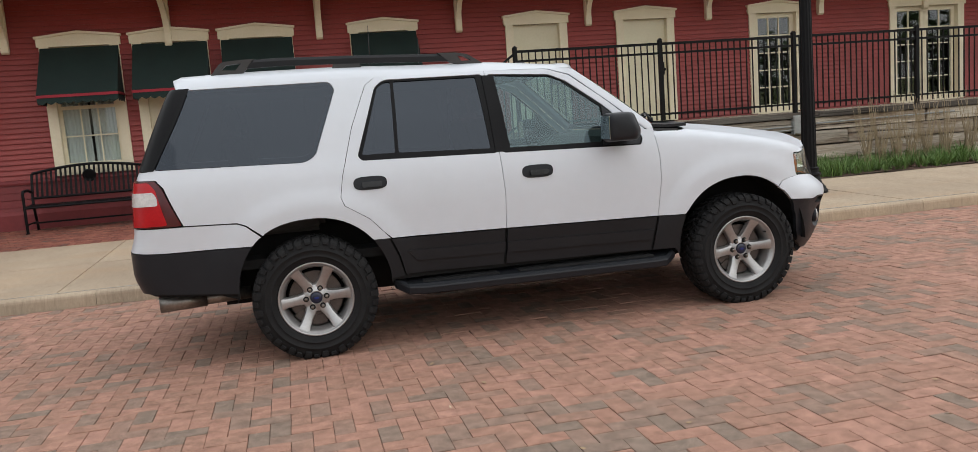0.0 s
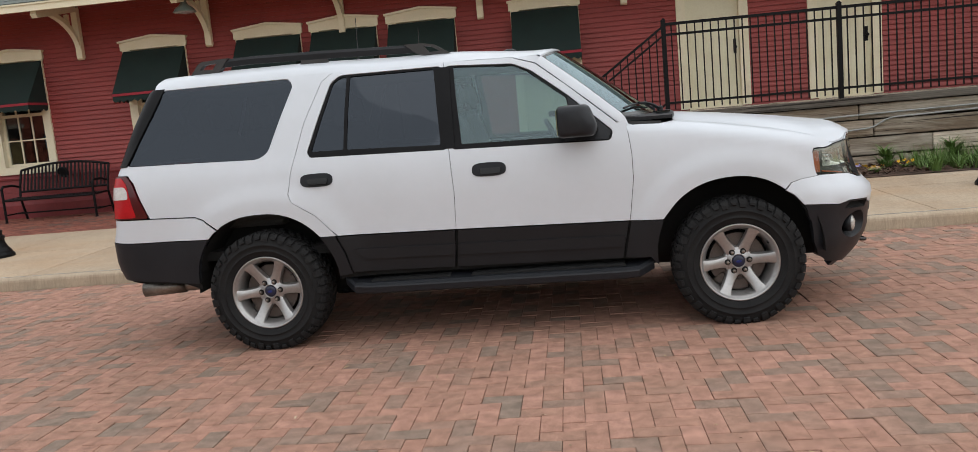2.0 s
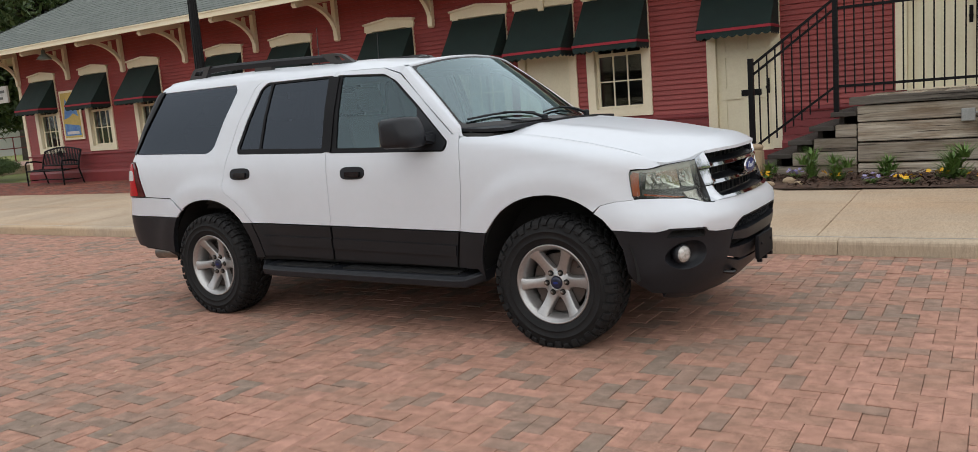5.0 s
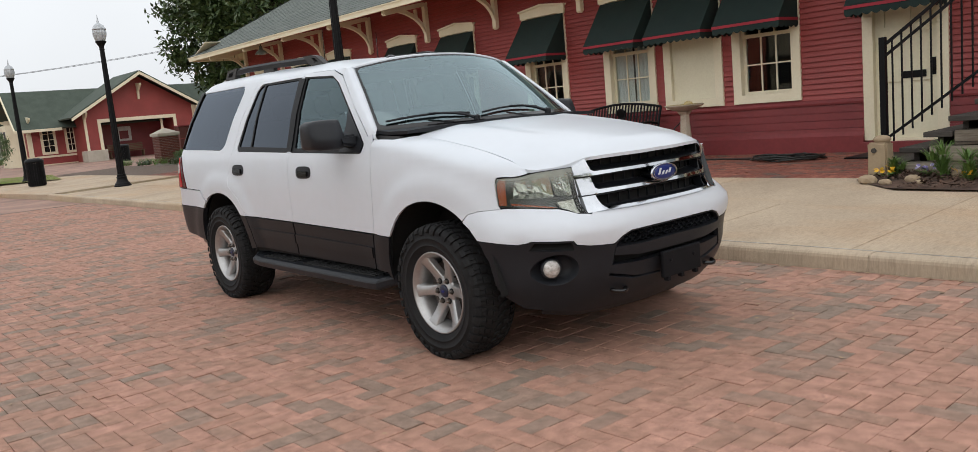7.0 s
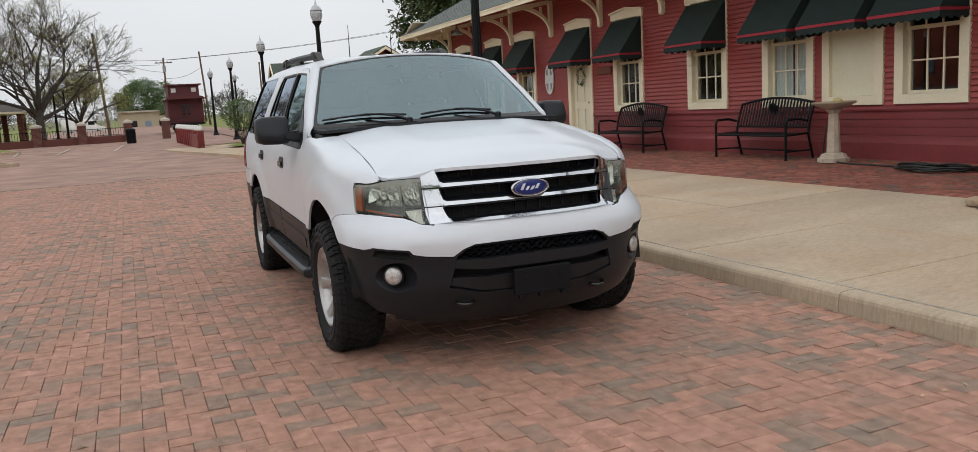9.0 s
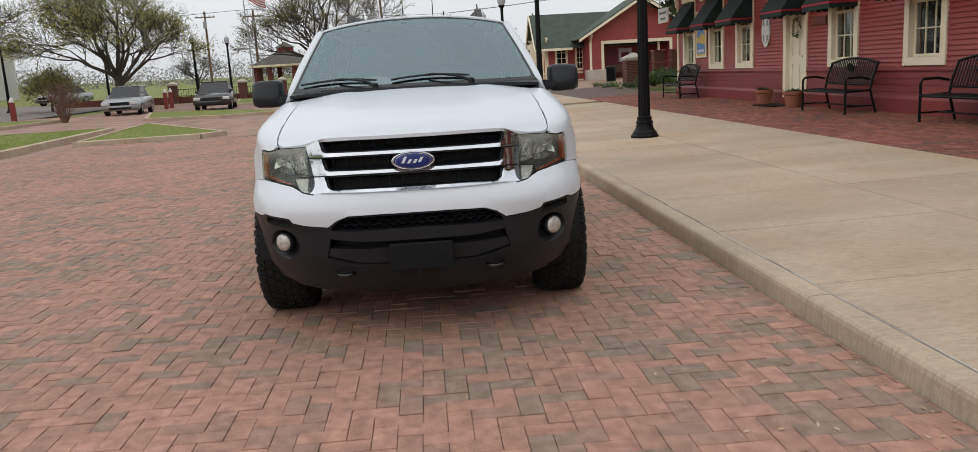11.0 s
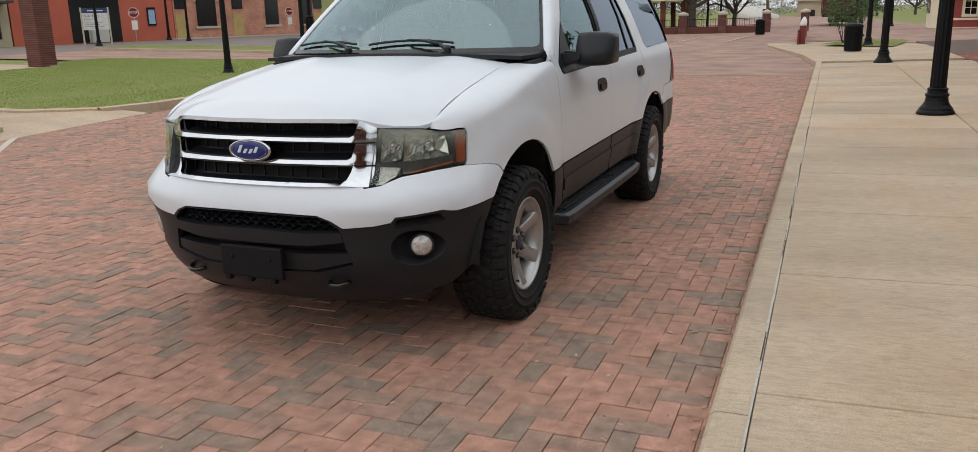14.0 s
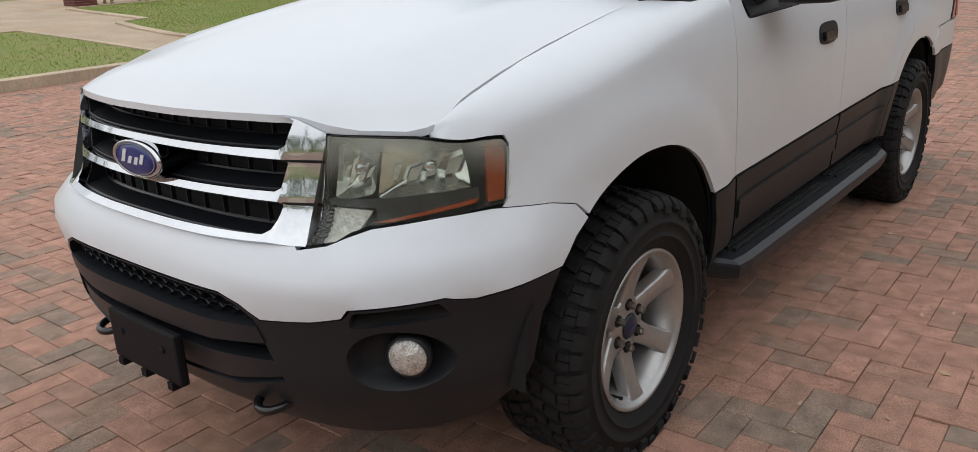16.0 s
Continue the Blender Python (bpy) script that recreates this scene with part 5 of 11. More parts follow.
def side_panels(side):
    def place(u, v, inset):
        return body(u, v, side, inset)

    def flank(pts):
        return [on_x(*p[:2]) for p in pts]
    g = 0.0018
    # front wing
    wing = [(2.385, 0.690), (2.588, 0.684)] + arch(1, 0.70, 0.815, False)[1:] + [(3.36, 0.850), (3.43, 0.866), (3.536, 0.873), (3.524, 0.893), (3.509, 1.02), (3.517, 1.042), (3.55, 1.051)]
    top = [on_x(x, soft_table(SHOULDER, x) + 0.125) for x in (3.63, 3.55, 3.45, 3.3, 3.1, 2.9, 2.72)]
    tip = [on_x(3.652, 1.056), on_x(3.650, 1.10)]
    loop = flank(wing) + tip + top + [on_x(2.66, 1.345), on_x(2.60, 1.318), on_x(2.45, 1.316)] + flank(FRONT_CUT[:-1])
    skin("front_wing", [loop], PAINT, car, place, 0.04, shrink=g)
    # doors with their window frames
    front_hole = rounded(flank([(1.285, 1.752), (1.715, 1.726), (1.831, 1.672), (2.052, 1.497), (2.318, 1.252), (2.30, 1.196), (1.31, 1.219)]), 0.022)
    rear_hole = rounded(flank([(1.252, 1.754), (0.575, 1.758), (0.512, 1.715), (0.352, 1.275), (0.372, 1.243), (1.276, 1.221)]), 0.03)
    front_door = skin("front_door", [flank(CLAD_TOP[1:3] + MID_CUT[-2::-1][:3] + [(1.268, 1.79), (1.70, 1.768), (1.86, 1.715), (2.06, 1.552), (2.345, 1.30)] + FRONT_CUT[:-1]), front_hole], PAINT, car, place, 0.045, shrink=g)
    rear_door = skin("rear_door", [flank([(1.290, 0.714), (0.81, 0.722), (0.52, 0.728)] + REAR_CUT[::-1][:-1] + [(0.53, 1.79), (1.268, 1.79)] + MID_CUT[1:-1]), rear_hole], PAINT, car, place, 0.045, shrink=g)
    # quarter panel with its window, round to the tail
    q_hole = rounded(flank([(-0.612, 1.772), (0.215, 1.770), (0.252, 1.72), (0.085, 1.295), (0.015, 1.258), (-0.815, 1.282)]), 0.04)
    q_arch = arch(0, 0.82, 0.728, False)
    quarter = [(-0.285, 0.822)] + q_arch[1:] + [(0.51, 0.728)] + REAR_CUT[::-1][:-1] + [(0.53, 1.79), (0.0, 1.79), (-0.60, 1.79), (-0.70, 1.786), (-0.63, 1.772), (-0.845, 1.277), (-0.94, 1.275), (-0.95, 1.228), (-0.797, 1.222), (-0.756, 1.172), (-0.676, 0.93), (-0.432, 0.918), (-0.382, 0.898)]
    # the window is cut as a notch-free hole
    skin("quarter_panel", [flank(quarter), shrunk(q_hole, 0.001)], PAINT, car, place, 0.045, shrink=g)
    # black D-pillar blade
    skin("pillar_blade", [flank([(-0.604, 1.780), (-0.806, 1.279), (-0.94, 1.279), (-0.735, 1.780)])], PILLAR, car, place, 0.05, -0.007, 0.02, "black rear pillar blade")
    # tail lamp
    lamp = skin("tail_lamp", [rounded(flank([(-0.965, 1.222), (-0.800, 1.216), (-0.762, 1.165), (-0.682, 0.935), (-0.96, 0.936)]), 0.015)], TAIL_DARK, car, place, 0.04, -0.008, 0.026, "red tail lamp with a clear band")
    red = skin("red_lens", [rounded(flank([(-0.966, 1.214), (-0.835, 1.208), (-0.802, 1.165), (-0.752, 0.945), (-0.962, 0.944)]), 0.015)], TAIL_RED, lamp, place, 0.04, -0.0115, 0.006)
    skin("reversing_lens", [rounded(flank([(-0.967, 1.150), (-0.815, 1.150), (-0.795, 1.115), (-0.795, 1.068), (-0.966, 1.066)]), 0.012)], TAIL_CLEAR, lamp, place, 0.03, -0.016, 0.006)
    # rear bumper: painted upper half, black lower half
    edge = [p for p in arch(0, 0.765, 0.90, False) if p[1] < 0.815 and p[0] < 0]
    upper = flank(edge + [(-0.298, 0.816), (-0.385, 0.893), (-0.432, 0.913), (-0.68, 0.926), (-0.955, 0.932)]) + [(S3, 0.93), (S3, 0.79), on_x(-1.01, 0.79), on_x(-0.8, 0.772)]
    skin("rear_bumper", [upper], PAINT, car, place, 0.05, -0.004, shrink=g)
    ra = [(x, z) for x, z in arch(0, 0.47, 0.90, False) if x < -0.2 and z < 0.745]
    lower = flank(ra + [arch(0, 0.760, 0.90, False)[0], (-0.8, 0.768), (-1.0, 0.784)]) + [(S3, 0.784), (S3, 0.50), on_x(-0.93, 0.525), on_x(-0.60, 0.49)]
    skin("bumper_lower", [lower], PLASTIC, car, place, 0.05, -0.006, 0.04, shrink=0.001)
    # cladding
    fa = [(x, z) for x, z in arch(1, 0.40, 0.70, False) if x < 2.8 and z < 0.69]
    skin("cladding", [flank(fa + [(2.585, 0.680), (2.392, 0.686), (2.345, 0.455), (2.50, 0.45)])], CLADDING, car, place, 0.05, -0.004, shrink=g)
    ra = [(x, z) for x, z in arch(0, 0.44, 0.70, True) if x > 0.2 and z < 0.722]
    skin("cladding", [flank([(0.40, 0.726), (0.50, 0.726), (0.55, 0.612), (0.585, 0.47), (0.50, 0.46)] + ra[:-1])], CLADDING, car, place, 0.04, -0.004, shrink=g)
    for door, x0, x1, d in ((front_door, 1.300, 2.378, (2.335, 0.452)), (rear_door, 0.515, 1.280, (0.592, 0.47))):
        if door is front_door:
            band = [(1.300, 0.708), (2.378, 0.684), (2.343, 0.52), (2.330, 0.452), (1.275, 0.468), (1.288, 0.60)]
            rail = [(1.296, 0.622), (2.352, 0.598), (2.338, 0.528), (1.287, 0.550)]
        else:
            band = [(0.515, 0.722), (0.81, 0.716), (1.280, 0.708), (1.275, 0.60), (1.258, 0.468), (0.592, 0.478), (0.56, 0.615)]
            rail = [(0.610, 0.634), (1.277, 0.622), (1.270, 0.550), (0.672, 0.562)]
        c = skin("cladding", [flank(band)], CLADDING, door, place, 0.05, -0.005, shrink=0.002)
        skin("moulding", [rounded(flank(rail), 0.006)], CLADDING, door, place, 0.05, -0.015, 0.016)
    # glass and black frames
    def glazed(door, hole, glasses, tone, bars=()):
        skin("window_frame", [shrunk(hole, 0.001)] + [shrunk(x, -0.001) for x in glasses], PILLAR, door, place, 0.05, 0.004, 0.02)
        for x in glasses:
            ob = skin("pane", [x], tone, door, place, 0.08, 0.011, 0.0)
            ob.visible_shadow = False
    fg = rounded(flank([(1.330, 1.742), (1.715, 1.716), (1.800, 1.678), (2.040, 1.485), (2.056, 1.395), (2.012, 1.240), (1.368, 1.250)]), 0.012)
    glazed(front_door, front_hole, [fg], CLEAR_TINT)
    rg = rounded(flank([(0.640, 1.744), (1.200, 1.740), (1.232, 1.256), (0.618, 1.276)]), 0.012)
    rq = rounded(flank([(0.618, 1.744), (0.575, 1.742), (0.528, 1.712), (0.380, 1.280), (0.594, 1.277)]), 0.012)
    glazed(rear_door, rear_hole, [rg, rq], SMOKED)
    qg = [p for p in q_hole]
    pane = skin("quarter_pane", [shrunk(qg, 0.003)], SMOKED, car, place, 0.08, 0.004, 0.006, "dark privacy glass")
    skin("pillar_trim", [flank([(1.245, 1.745), (1.305, 1.742), (1.325, 1.225), (1.262, 1.226)])], PILLAR, car, place, 0.05, -0.003, 0.006)
    # handles
    for door, x0, zc in ((front_door, 1.425, 1.078), (rear_door, 0.303, 1.096)):
        out = []
        for i in range(24):
            a = i * math.tau / 24
            ex, ez = math.cos(a), math.sin(a)
            out.append(on_x(x0 + 0.108 + 0.108 * math.copysign(abs(ex) ** 0.55, ex), zc + 0.043 * math.copysign(abs(ez) ** 0.7, ez)))
        h = skin("handle", [out], PLASTIC, door, place, 0.02, -0.004, 0.012, "black door handle")
        skin("pull", [rounded([on_x(x0 + 0.05, zc + 0.008), on_x(x0 + 0.185, zc + 0.008), on_x(x0 + 0.18, zc - 0.028), on_x(x0 + 0.055, zc - 0.028)], 0.01)], GLOSS_BLACK, h, place, 0.02, -0.02, 0.022)
    # inner shell behind the gaps
    shell = flank(arch(0, 0.42, 0.42, True)[::-1] + [(0.52, 0.44), (2.5, 0.44)] + arch(1, 0.44, 0.44, False)[1:] + [(3.6, 0.46), (3.6, 1.06), (2.5, 1.20), (2.35, 1.20), (-0.80, 1.21), (-0.95, 1.2), (-0.95, 0.5), (-0.55, 0.47)])
    skin("inner_shell", [shell], SHELL, car, place, 0.09, 0.022, 0.0)


for side in (-1, 1):
    side_panels(side)


# roof and pillars
def roof_point(u, v, inset):
    p = body(on_x(u, 1.79)[0] if u > -0.9 else S3, 2.57 - abs(v), 1 if v >= 0 else -1, 0.0)
    p.x = u - 0.092 * smooth(-0.38, -0.78, u) + 0.10 * (1 - min(1, abs(v) / 0.76) ** 2) * smooth(1.2, 1.9, u)
    p.z -= inset
    return p


def roof_skin():
    edge = 2.57 - 1.785
    out = [(-0.665, -edge), (0.6, -edge), (1.268, -edge), (1.70, -edge + 0.012), (1.868, -edge + 0.06)] + [(1.868, y) for y in (-0.6, -0.4, -0.2, 0, 0.2, 0.4, 0.6)] + [(1.868, edge - 0.06), (1.70, edge - 0.012), (1.268, edge), (0.6, edge), (-0.665, edge), (-0.73, 0.4), (-0.75, 0.0), (-0.73, -0.4)]
    return skin("roof", [out], PAINT, car, roof_point, 0.06, thick=0.02)


roof_skin()


def pillars():
    """The white front pillars between door frame and windscreen."""
    for side in (-1, 1):
        def place(u, v, inset):
            return body(u, v, side, inset)
        loop = [on_x(*p) for p in [(1.70, 1.772), (1.862, 1.720), (2.062, 1.556), (2.348, 1.303), (2.40, 1.314), (2.44, 1.318), (2.375, 1.340), (2.14, 1.545), (1.905, 1.748), (1.872, 1.765), (1.80, 1.785), (1.72, 1.79)]]
        pillar = skin("front_pillar", [loop], PAINT, car, place, 0.03, thick=0.03)
        # the face that turns from the flank to the glass
        bm = bmesh.new()
        rows = []
        for i in range(19):
            t = i / 18
            e = body(*on_x(2.358 - 0.494 * t, 1.300 + 0.420 * t), side, -0.003)
            a = body(*on_x(2.415 - 0.520 * t, 1.316 + 0.436 * t), side, -0.004)
            b = windscreen_point(side * 0.975, 0.012 + 0.985 * t)
            out = Vector((0.5, side * 0.7, 0.4)).normalized() * 0.006
            rows.append([bm.verts.new(p) for p in (e, a, a.lerp(b, 0.35) + out, a.lerp(b, 0.7) + out, b + out * 0.6, b - Vector((0.02, 0, 0.025)))])
        for p, q in zip(rows, rows[1:]):
            for i in range(5):
                bm.faces.new((p[i], p[i + 1], q[i + 1], q[i]))
        bmesh.ops.recalc_face_normals(bm, faces=bm.faces[:])
        part("pillar_face", bm, PAINT, pillar, "", True)


def windscreen_point(u, w, inset=0.0):
    """u across from -1 to 1, w from the foot (0) to the head (1)."""
    bx, by, bz = 2.375, 0.866, 1.338
    tx, ty, tz = 1.885, 0.680, 1.762
    b = 1 - abs(u) ** 2.2
    x = bx + (tx - bx) * w + b * (0.27 + (0.10 - 0.27) * w)
    return Vector((x + inset * 0.6, u * (by + (ty - by) * w), bz + (tz - bz) * w + b * (0.0 + 0.07 * w) + 0.012 * math.sin(math.pi * w) - inset * 0.7))


def windscreen():
    def place(u, v, inset):
        return windscreen_point(u, v, inset)
    full = rounded([(-0.985, 0.0), (0.985, 0.0), (0.985, 0.985), (-0.985, 0.985)], 0.05)
    clear = rounded([(-0.957, 0.04), (0.957, 0.04), (0.955, 0.955), (-0.955, 0.955)], 0.06)
    w = skin("windscreen", [clear], SCREEN, car, place, 0.07, 0.004, 0.0, "large curved windscreen")
    w.visible_shadow = False
    # the roof's front edge, rolled down to the glass
    bm = bmesh.new()
    rows = []
    for i in range(33):
        u = -1 + i / 16
        glass_edge = windscreen_point(u * 0.99, 0.975)
        back = roof_point(1.80, u * 0.70, 0.0)
        rows.append([bm.verts.new(p) for p in (glass_edge - Vector((0.01, 0, 0.02)), glass_edge + Vector((0.004, 0, 0.007)), glass_edge.lerp(back, 0.35) + Vector((0.012, 0, 0.012)), back + Vector((0, 0, 0.0015)))])
    for a, b in zip(rows, rows[1:]):
        for k in range(3):
            bm.faces.new((a[k], b[k], b[k + 1], a[k + 1]))
    bmesh.ops.recalc_face_normals(bm, faces=bm.faces[:])
    part("roof_header", bm, PAINT, car, "", True)
    skin("black_border", [full, shrunk(clear, -0.004)], GLOSS_BLACK, w, place, 0.07, 0.0, 0.02)
    # mirror stalk and inner mirror
    bm = bmesh.new()
    c = windscreen_point(0, 0.86) + Vector((-0.06, 0, -0.05))
    box(bm, c.x - 0.02, c.x + 0.02, -0.115, 0.115, c.z - 0.04, c.z + 0.035)
    bmesh.ops.bevel(bm, geom=bm.edges[:], offset=0.012, segments=2, affect="EDGES")
    box(bm, c.x + 0.01, c.x + 0.04, -0.02, 0.02, c.z - 0.02, c.z + 0.045)
    part("inner_mirror", bm, PLASTIC, car)
    # scuttle panel in front of the glass
    bm = bmesh.new()
    rows = []
    for i in range(17):
        u = -1 + i / 8
        p = windscreen_point(u * 0.985, 0.0)
        q = Vector((2.745 - 0.055 * abs(u) ** 3, u * 0.825, 1.318 + 0.022 * (1 - u * u)))
        rows.append([bm.verts.new(p + Vector((-0.02, 0, -0.005))), bm.verts.new(p.lerp(q, 0.45) + Vector((0, 0, -0.010))), bm.verts.new(q)])
    for a, b in zip(rows, rows[1:]):
        for k in range(2):
            bm.faces.new((a[k], a[k + 1], b[k + 1], b[k]))
    bmesh.ops.recalc_face_normals(bm, faces=bm.faces[:])
    bm.normal_update()
    bmesh.ops.solidify(bm, geom=bm.faces[:], thickness=0.02)
    sc = part("scuttle", bm, PLASTIC, car, "black plastic scuttle panel")
    bm = bmesh.new()
    for i in range(14):
        y = -0.62 + i * 0.03
        prism(bm, [(y, 1.333), (y + 0.014, 1.333), (y + 0.014, 1.342), (y, 1.342)], "x", 2.62, 2.70)
    part("vent", bm, GLOSS_BLACK, sc)
    for y0, y1 in ((-0.26, -0.80), (0.38, -0.16)):
        bm = bmesh.new()
        piv = Vector((2.668, y0, 1.352))

        def over_glass(t, w, off):
            """A point just off the glass, t from the pivot's side to the tip."""
            return windscreen_point((y0 + (y1 - y0) * t) / 0.87, w) + Vector((off, 0, off))
        bent_tube(bm, [piv, over_glass(0.12, 0.035, 0.028), over_glass(0.32, 0.075, 0.026), over_glass(0.52, 0.100, 0.020)], [0.012, 0.010, 0.008, 0.006], 6)
        lathe(bm, [(0.022, -0.02), (0.022, 0.015), (0.012, 0.022)], 10, Matrix.Translation(piv))
        bent_tube(bm, [over_glass(t / 10, 0.050 + 0.055 * math.sin(math.pi * (0.15 + 0.75 * t / 10)), 0.012) for t in range(0, 11)], 0.0075, 6)
        part("wiper", bm, PLASTIC, car, "black windscreen wiper")


pillars()
windscreen()


# bonnet
def bonnet_point(x, y, inset=0.0):
    zs, zc = soft_table(SHOULDER, x), soft_table(HOOD_MID, x)
    a = min(1.0, abs(y) / soft_table(GAP_Y, x))
    z = zs + (zc - zs) * (1 - a ** 2.5)
    z += 0.010 * smooth(0.45, 0.62, a) * (1 - smooth(0.62, 0.95, a)) * smooth(3.7, 3.2, x)   # raised flanks of the bonnet
    # the leading edge rolls over to the grille and the lamps
    back = min(1.0, max(0.0, bonnet_lead(y) - x) / 0.15)
    lip = soft_table(HOOD_LIP, abs(y))
    return Vector((x, y, lip + (z - lip) * (1 - (1 - back) ** 2.6) - inset))


def bonnet_lead(y):
    return 3.08 + 0.830 * (1 - (abs(y) / 0.955) ** 2.4) ** (1 / 2.4) - 0.013 * smooth(0.46, 0.57, abs(y))


def bonnet():
    def place(u, v, inset):
        x = 2.70 + (bonnet_lead(v * 0.93) - 2.70) * u + (0.02 * (1 - (v / 0.8) ** 2)) * (1 - u)
        y = v * soft_table(GAP_Y, x) / 0.80
        p = bonnet_point(x, y, inset)
        return p
    w = 0.797
    out = [(0.0, -w), (0.35, -w), (0.7, -w), (0.93, -w + 0.004), (0.985, -w + 0.03)] + [(1.0, y) for y in (-0.7, -0.58, -0.4, -0.2, 0, 0.2, 0.4, 0.58, 0.7)] + [(0.985, w - 0.03), (0.93, w - 0.004), (0.7, w), (0.35, w), (0.0, w)] + [(0.0, y) for y in (0.6, 0.3, 0, -0.3, -0.6)]
    skin("bonnet", [out], PAINT, car, place, 0.035, 0.0, 0.018)


bonnet()


# nose: grille, lamps, bumper
def nose(u, v, inset):
    return body(abs(u), v, 1 if u >= 0 else -1, inset)


def both(pts):
    """An outline given for one half, from the middle line outwards and back, mirrored to the other half."""
    return pts + [(-p[0], p[1]) for p in reversed(pts) if abs(p[0]) > 1e-6]


def Y(y, v):
    return on_y(y, v)


def front_end():
    # dark core of the nose
    core = both([(0, 0.30), Y(0.5, 0.32), Y(0.86, 0.42), Y(0.90, 1.02), Y(0.70, 1.05), Y(0.5, 1.07), (0, 1.09)])
    skin("nose_core", [core], SHELL, car, nose, 0.08, 0.13, 0.0)
    # painted bumper cover
    up = [(0, 0.822), Y(0.30, 0.822), Y(0.535, 0.820), Y(0.545, 0.813), Y(0.605, 0.822), Y(0.637, 0.838), Y(0.672, 0.852)]
    edge = [Y(0.78, 0.8665), on_x(3.555, 0.8728), on_x(3.43, 0.8658), on_x(3.361, 0.8492), on_x(3.325, 0.808), on_x(3.405, 0.740), on_x(3.428, 0.712), on_x(3.55, 0.702)]
    low = [Y(0.872, 0.690), Y(0.852, 0.698), Y(0.840, 0.706), Y(0.685, 0.694), Y(0.665, 0.670), Y(0.60, 0.657), Y(0.47, 0.648), Y(0.42, 0.684), Y(0.36, 0.705), Y(0.2, 0.708), (0, 0.708)]
    skin("front_bumper", [both(up + edge + low)], PAINT, car, nose, 0.045, 0.0, 0.02, "white painted upper front bumper")
    # black lower bumper with openings
    mouth = both([(0, 0.700), Y(0.36, 0.697), Y(0.41, 0.678), Y(0.452, 0.645), Y(0.47, 0.56), Y(0.492, 0.475), Y(0.33, 0.432), (0, 0.425)])
    outer = both([(0, 0.703), Y(0.37, 0.699), Y(0.425, 0.679), Y(0.47, 0.643), Y(0.60, 0.652), Y(0.668, 0.665), Y(0.688, 0.689), Y(0.838, 0.701), Y(0.853, 0.693), Y(0.874, 0.685), on_x(3.55, 0.697), on_x(3.433, 0.707), on_x(3.475, 0.60), on_x(3.49, 0.47), on_x(3.52, 0.385), Y(0.80, 0.325), Y(0.55, 0.275), (0, 0.255)])
    fog = [[(s * u, v) for u, v in ((Y(0.733 + 0.088 * math.cos(a), 0.540 + 0.084 * math.sin(a))) for a in (i * math.tau / 26 for i in range(26)))] for s in (-1, 1)]
    slot = rounded([Y(0.692, 0.684), Y(0.832, 0.694), Y(0.838, 0.652), Y(0.672, 0.638), Y(0.676, 0.660)], 0.010)
    slots = [[(k * u, v) for u, v in slot] for k in (-1, 1)]
    lower = skin("front_bumper_lower", [outer, mouth] + fog + slots, PLASTIC, car, nose, 0.045, 0.0, 0.03, "black textured lower front bumper")

    def hollow(name, loop, steps, mat):
        """A recess sunk into the skin behind an outline: (share of the outline, shift along the skin, depth) at each step."""
        cu, cv = sum(p[0] for p in loop) / len(loop), sum(p[1] for p in loop) / len(loop)
        bm = bmesh.new()
        rows = [[bm.verts.new(nose(cu + (u - cu) * f, cv + shift + (v - cv) * f, d)) for u, v in loop] for f, shift, d in steps]
        n = len(loop)
        for a, b in zip(rows, rows[1:]):
            for i in range(n):
                bm.faces.new((a[i], a[(i + 1) % n], b[(i + 1) % n], b[i]))
        bm.faces.new(rows[-1])
        bmesh.ops.recalc_face_normals(bm, faces=bm.faces[:])
        part(name, bm, mat, lower, "", True)
    for s in (-1, 1):
        # the slot under the painted cover, its floor sloping back
        # near-black rather than bumper plastic: the slot's shade is put into its colour
        hollow("slot_recess", slots[(s + 1) // 2], ((1.0, 0.0, 0.0), (0.95, 0.003, 0.008), (0.88, 0.010, 0.050), (0.5, 0.012, 0.060)), SHELL)
        hollow("fog_recess", fog[(s + 1) // 2], ((1.0, 0.0, 0.0), (0.96, 0.0, 0.007), (0.86, 0.0, 0.036), (0.64, 0.0, 0.058), (0.3, 0.0, 0.064)), PLASTIC)
        at = nose(s * on_y(0.757, 0.544)[0], 0.544, 0.022)
        turn = look(at, at + Vector((1, s * 0.55, 0.02))) @ Matrix.Rotation(radians(180), 4, "Y")
        bm = lathe(bmesh.new(), [(0.050, -0.04), (0.056, 0.0), (0.054, 0.012), (0.049, 0.016)], 28, turn)
        fl = part("fog_lamp", bm, PLASTIC, lower, "round clear fog lamp", True)
        bm = lathe(bmesh.new(), [(0.050, 0.012), (0.043, 0.021), (0.028, 0.028), (0.008, 0.030)], 28, turn)
        part("fog_lens", bm, LAMP_PRISM, fl, "", True)
    # air intake: honeycomb, two horizontal bars, plate holder
    def patch(name, pts, mat, inset, thick, parent=lower, step=0.05, label=""):
        return skin(name, [both(pts)], mat, parent, nose, step, inset, thick, label)
    patch("intake_back", [(0, 0.70), Y(0.40, 0.69), Y(0.46, 0.60), Y(0.50, 0.46), (0, 0.37)], SHELL, 0.075, 0.0)
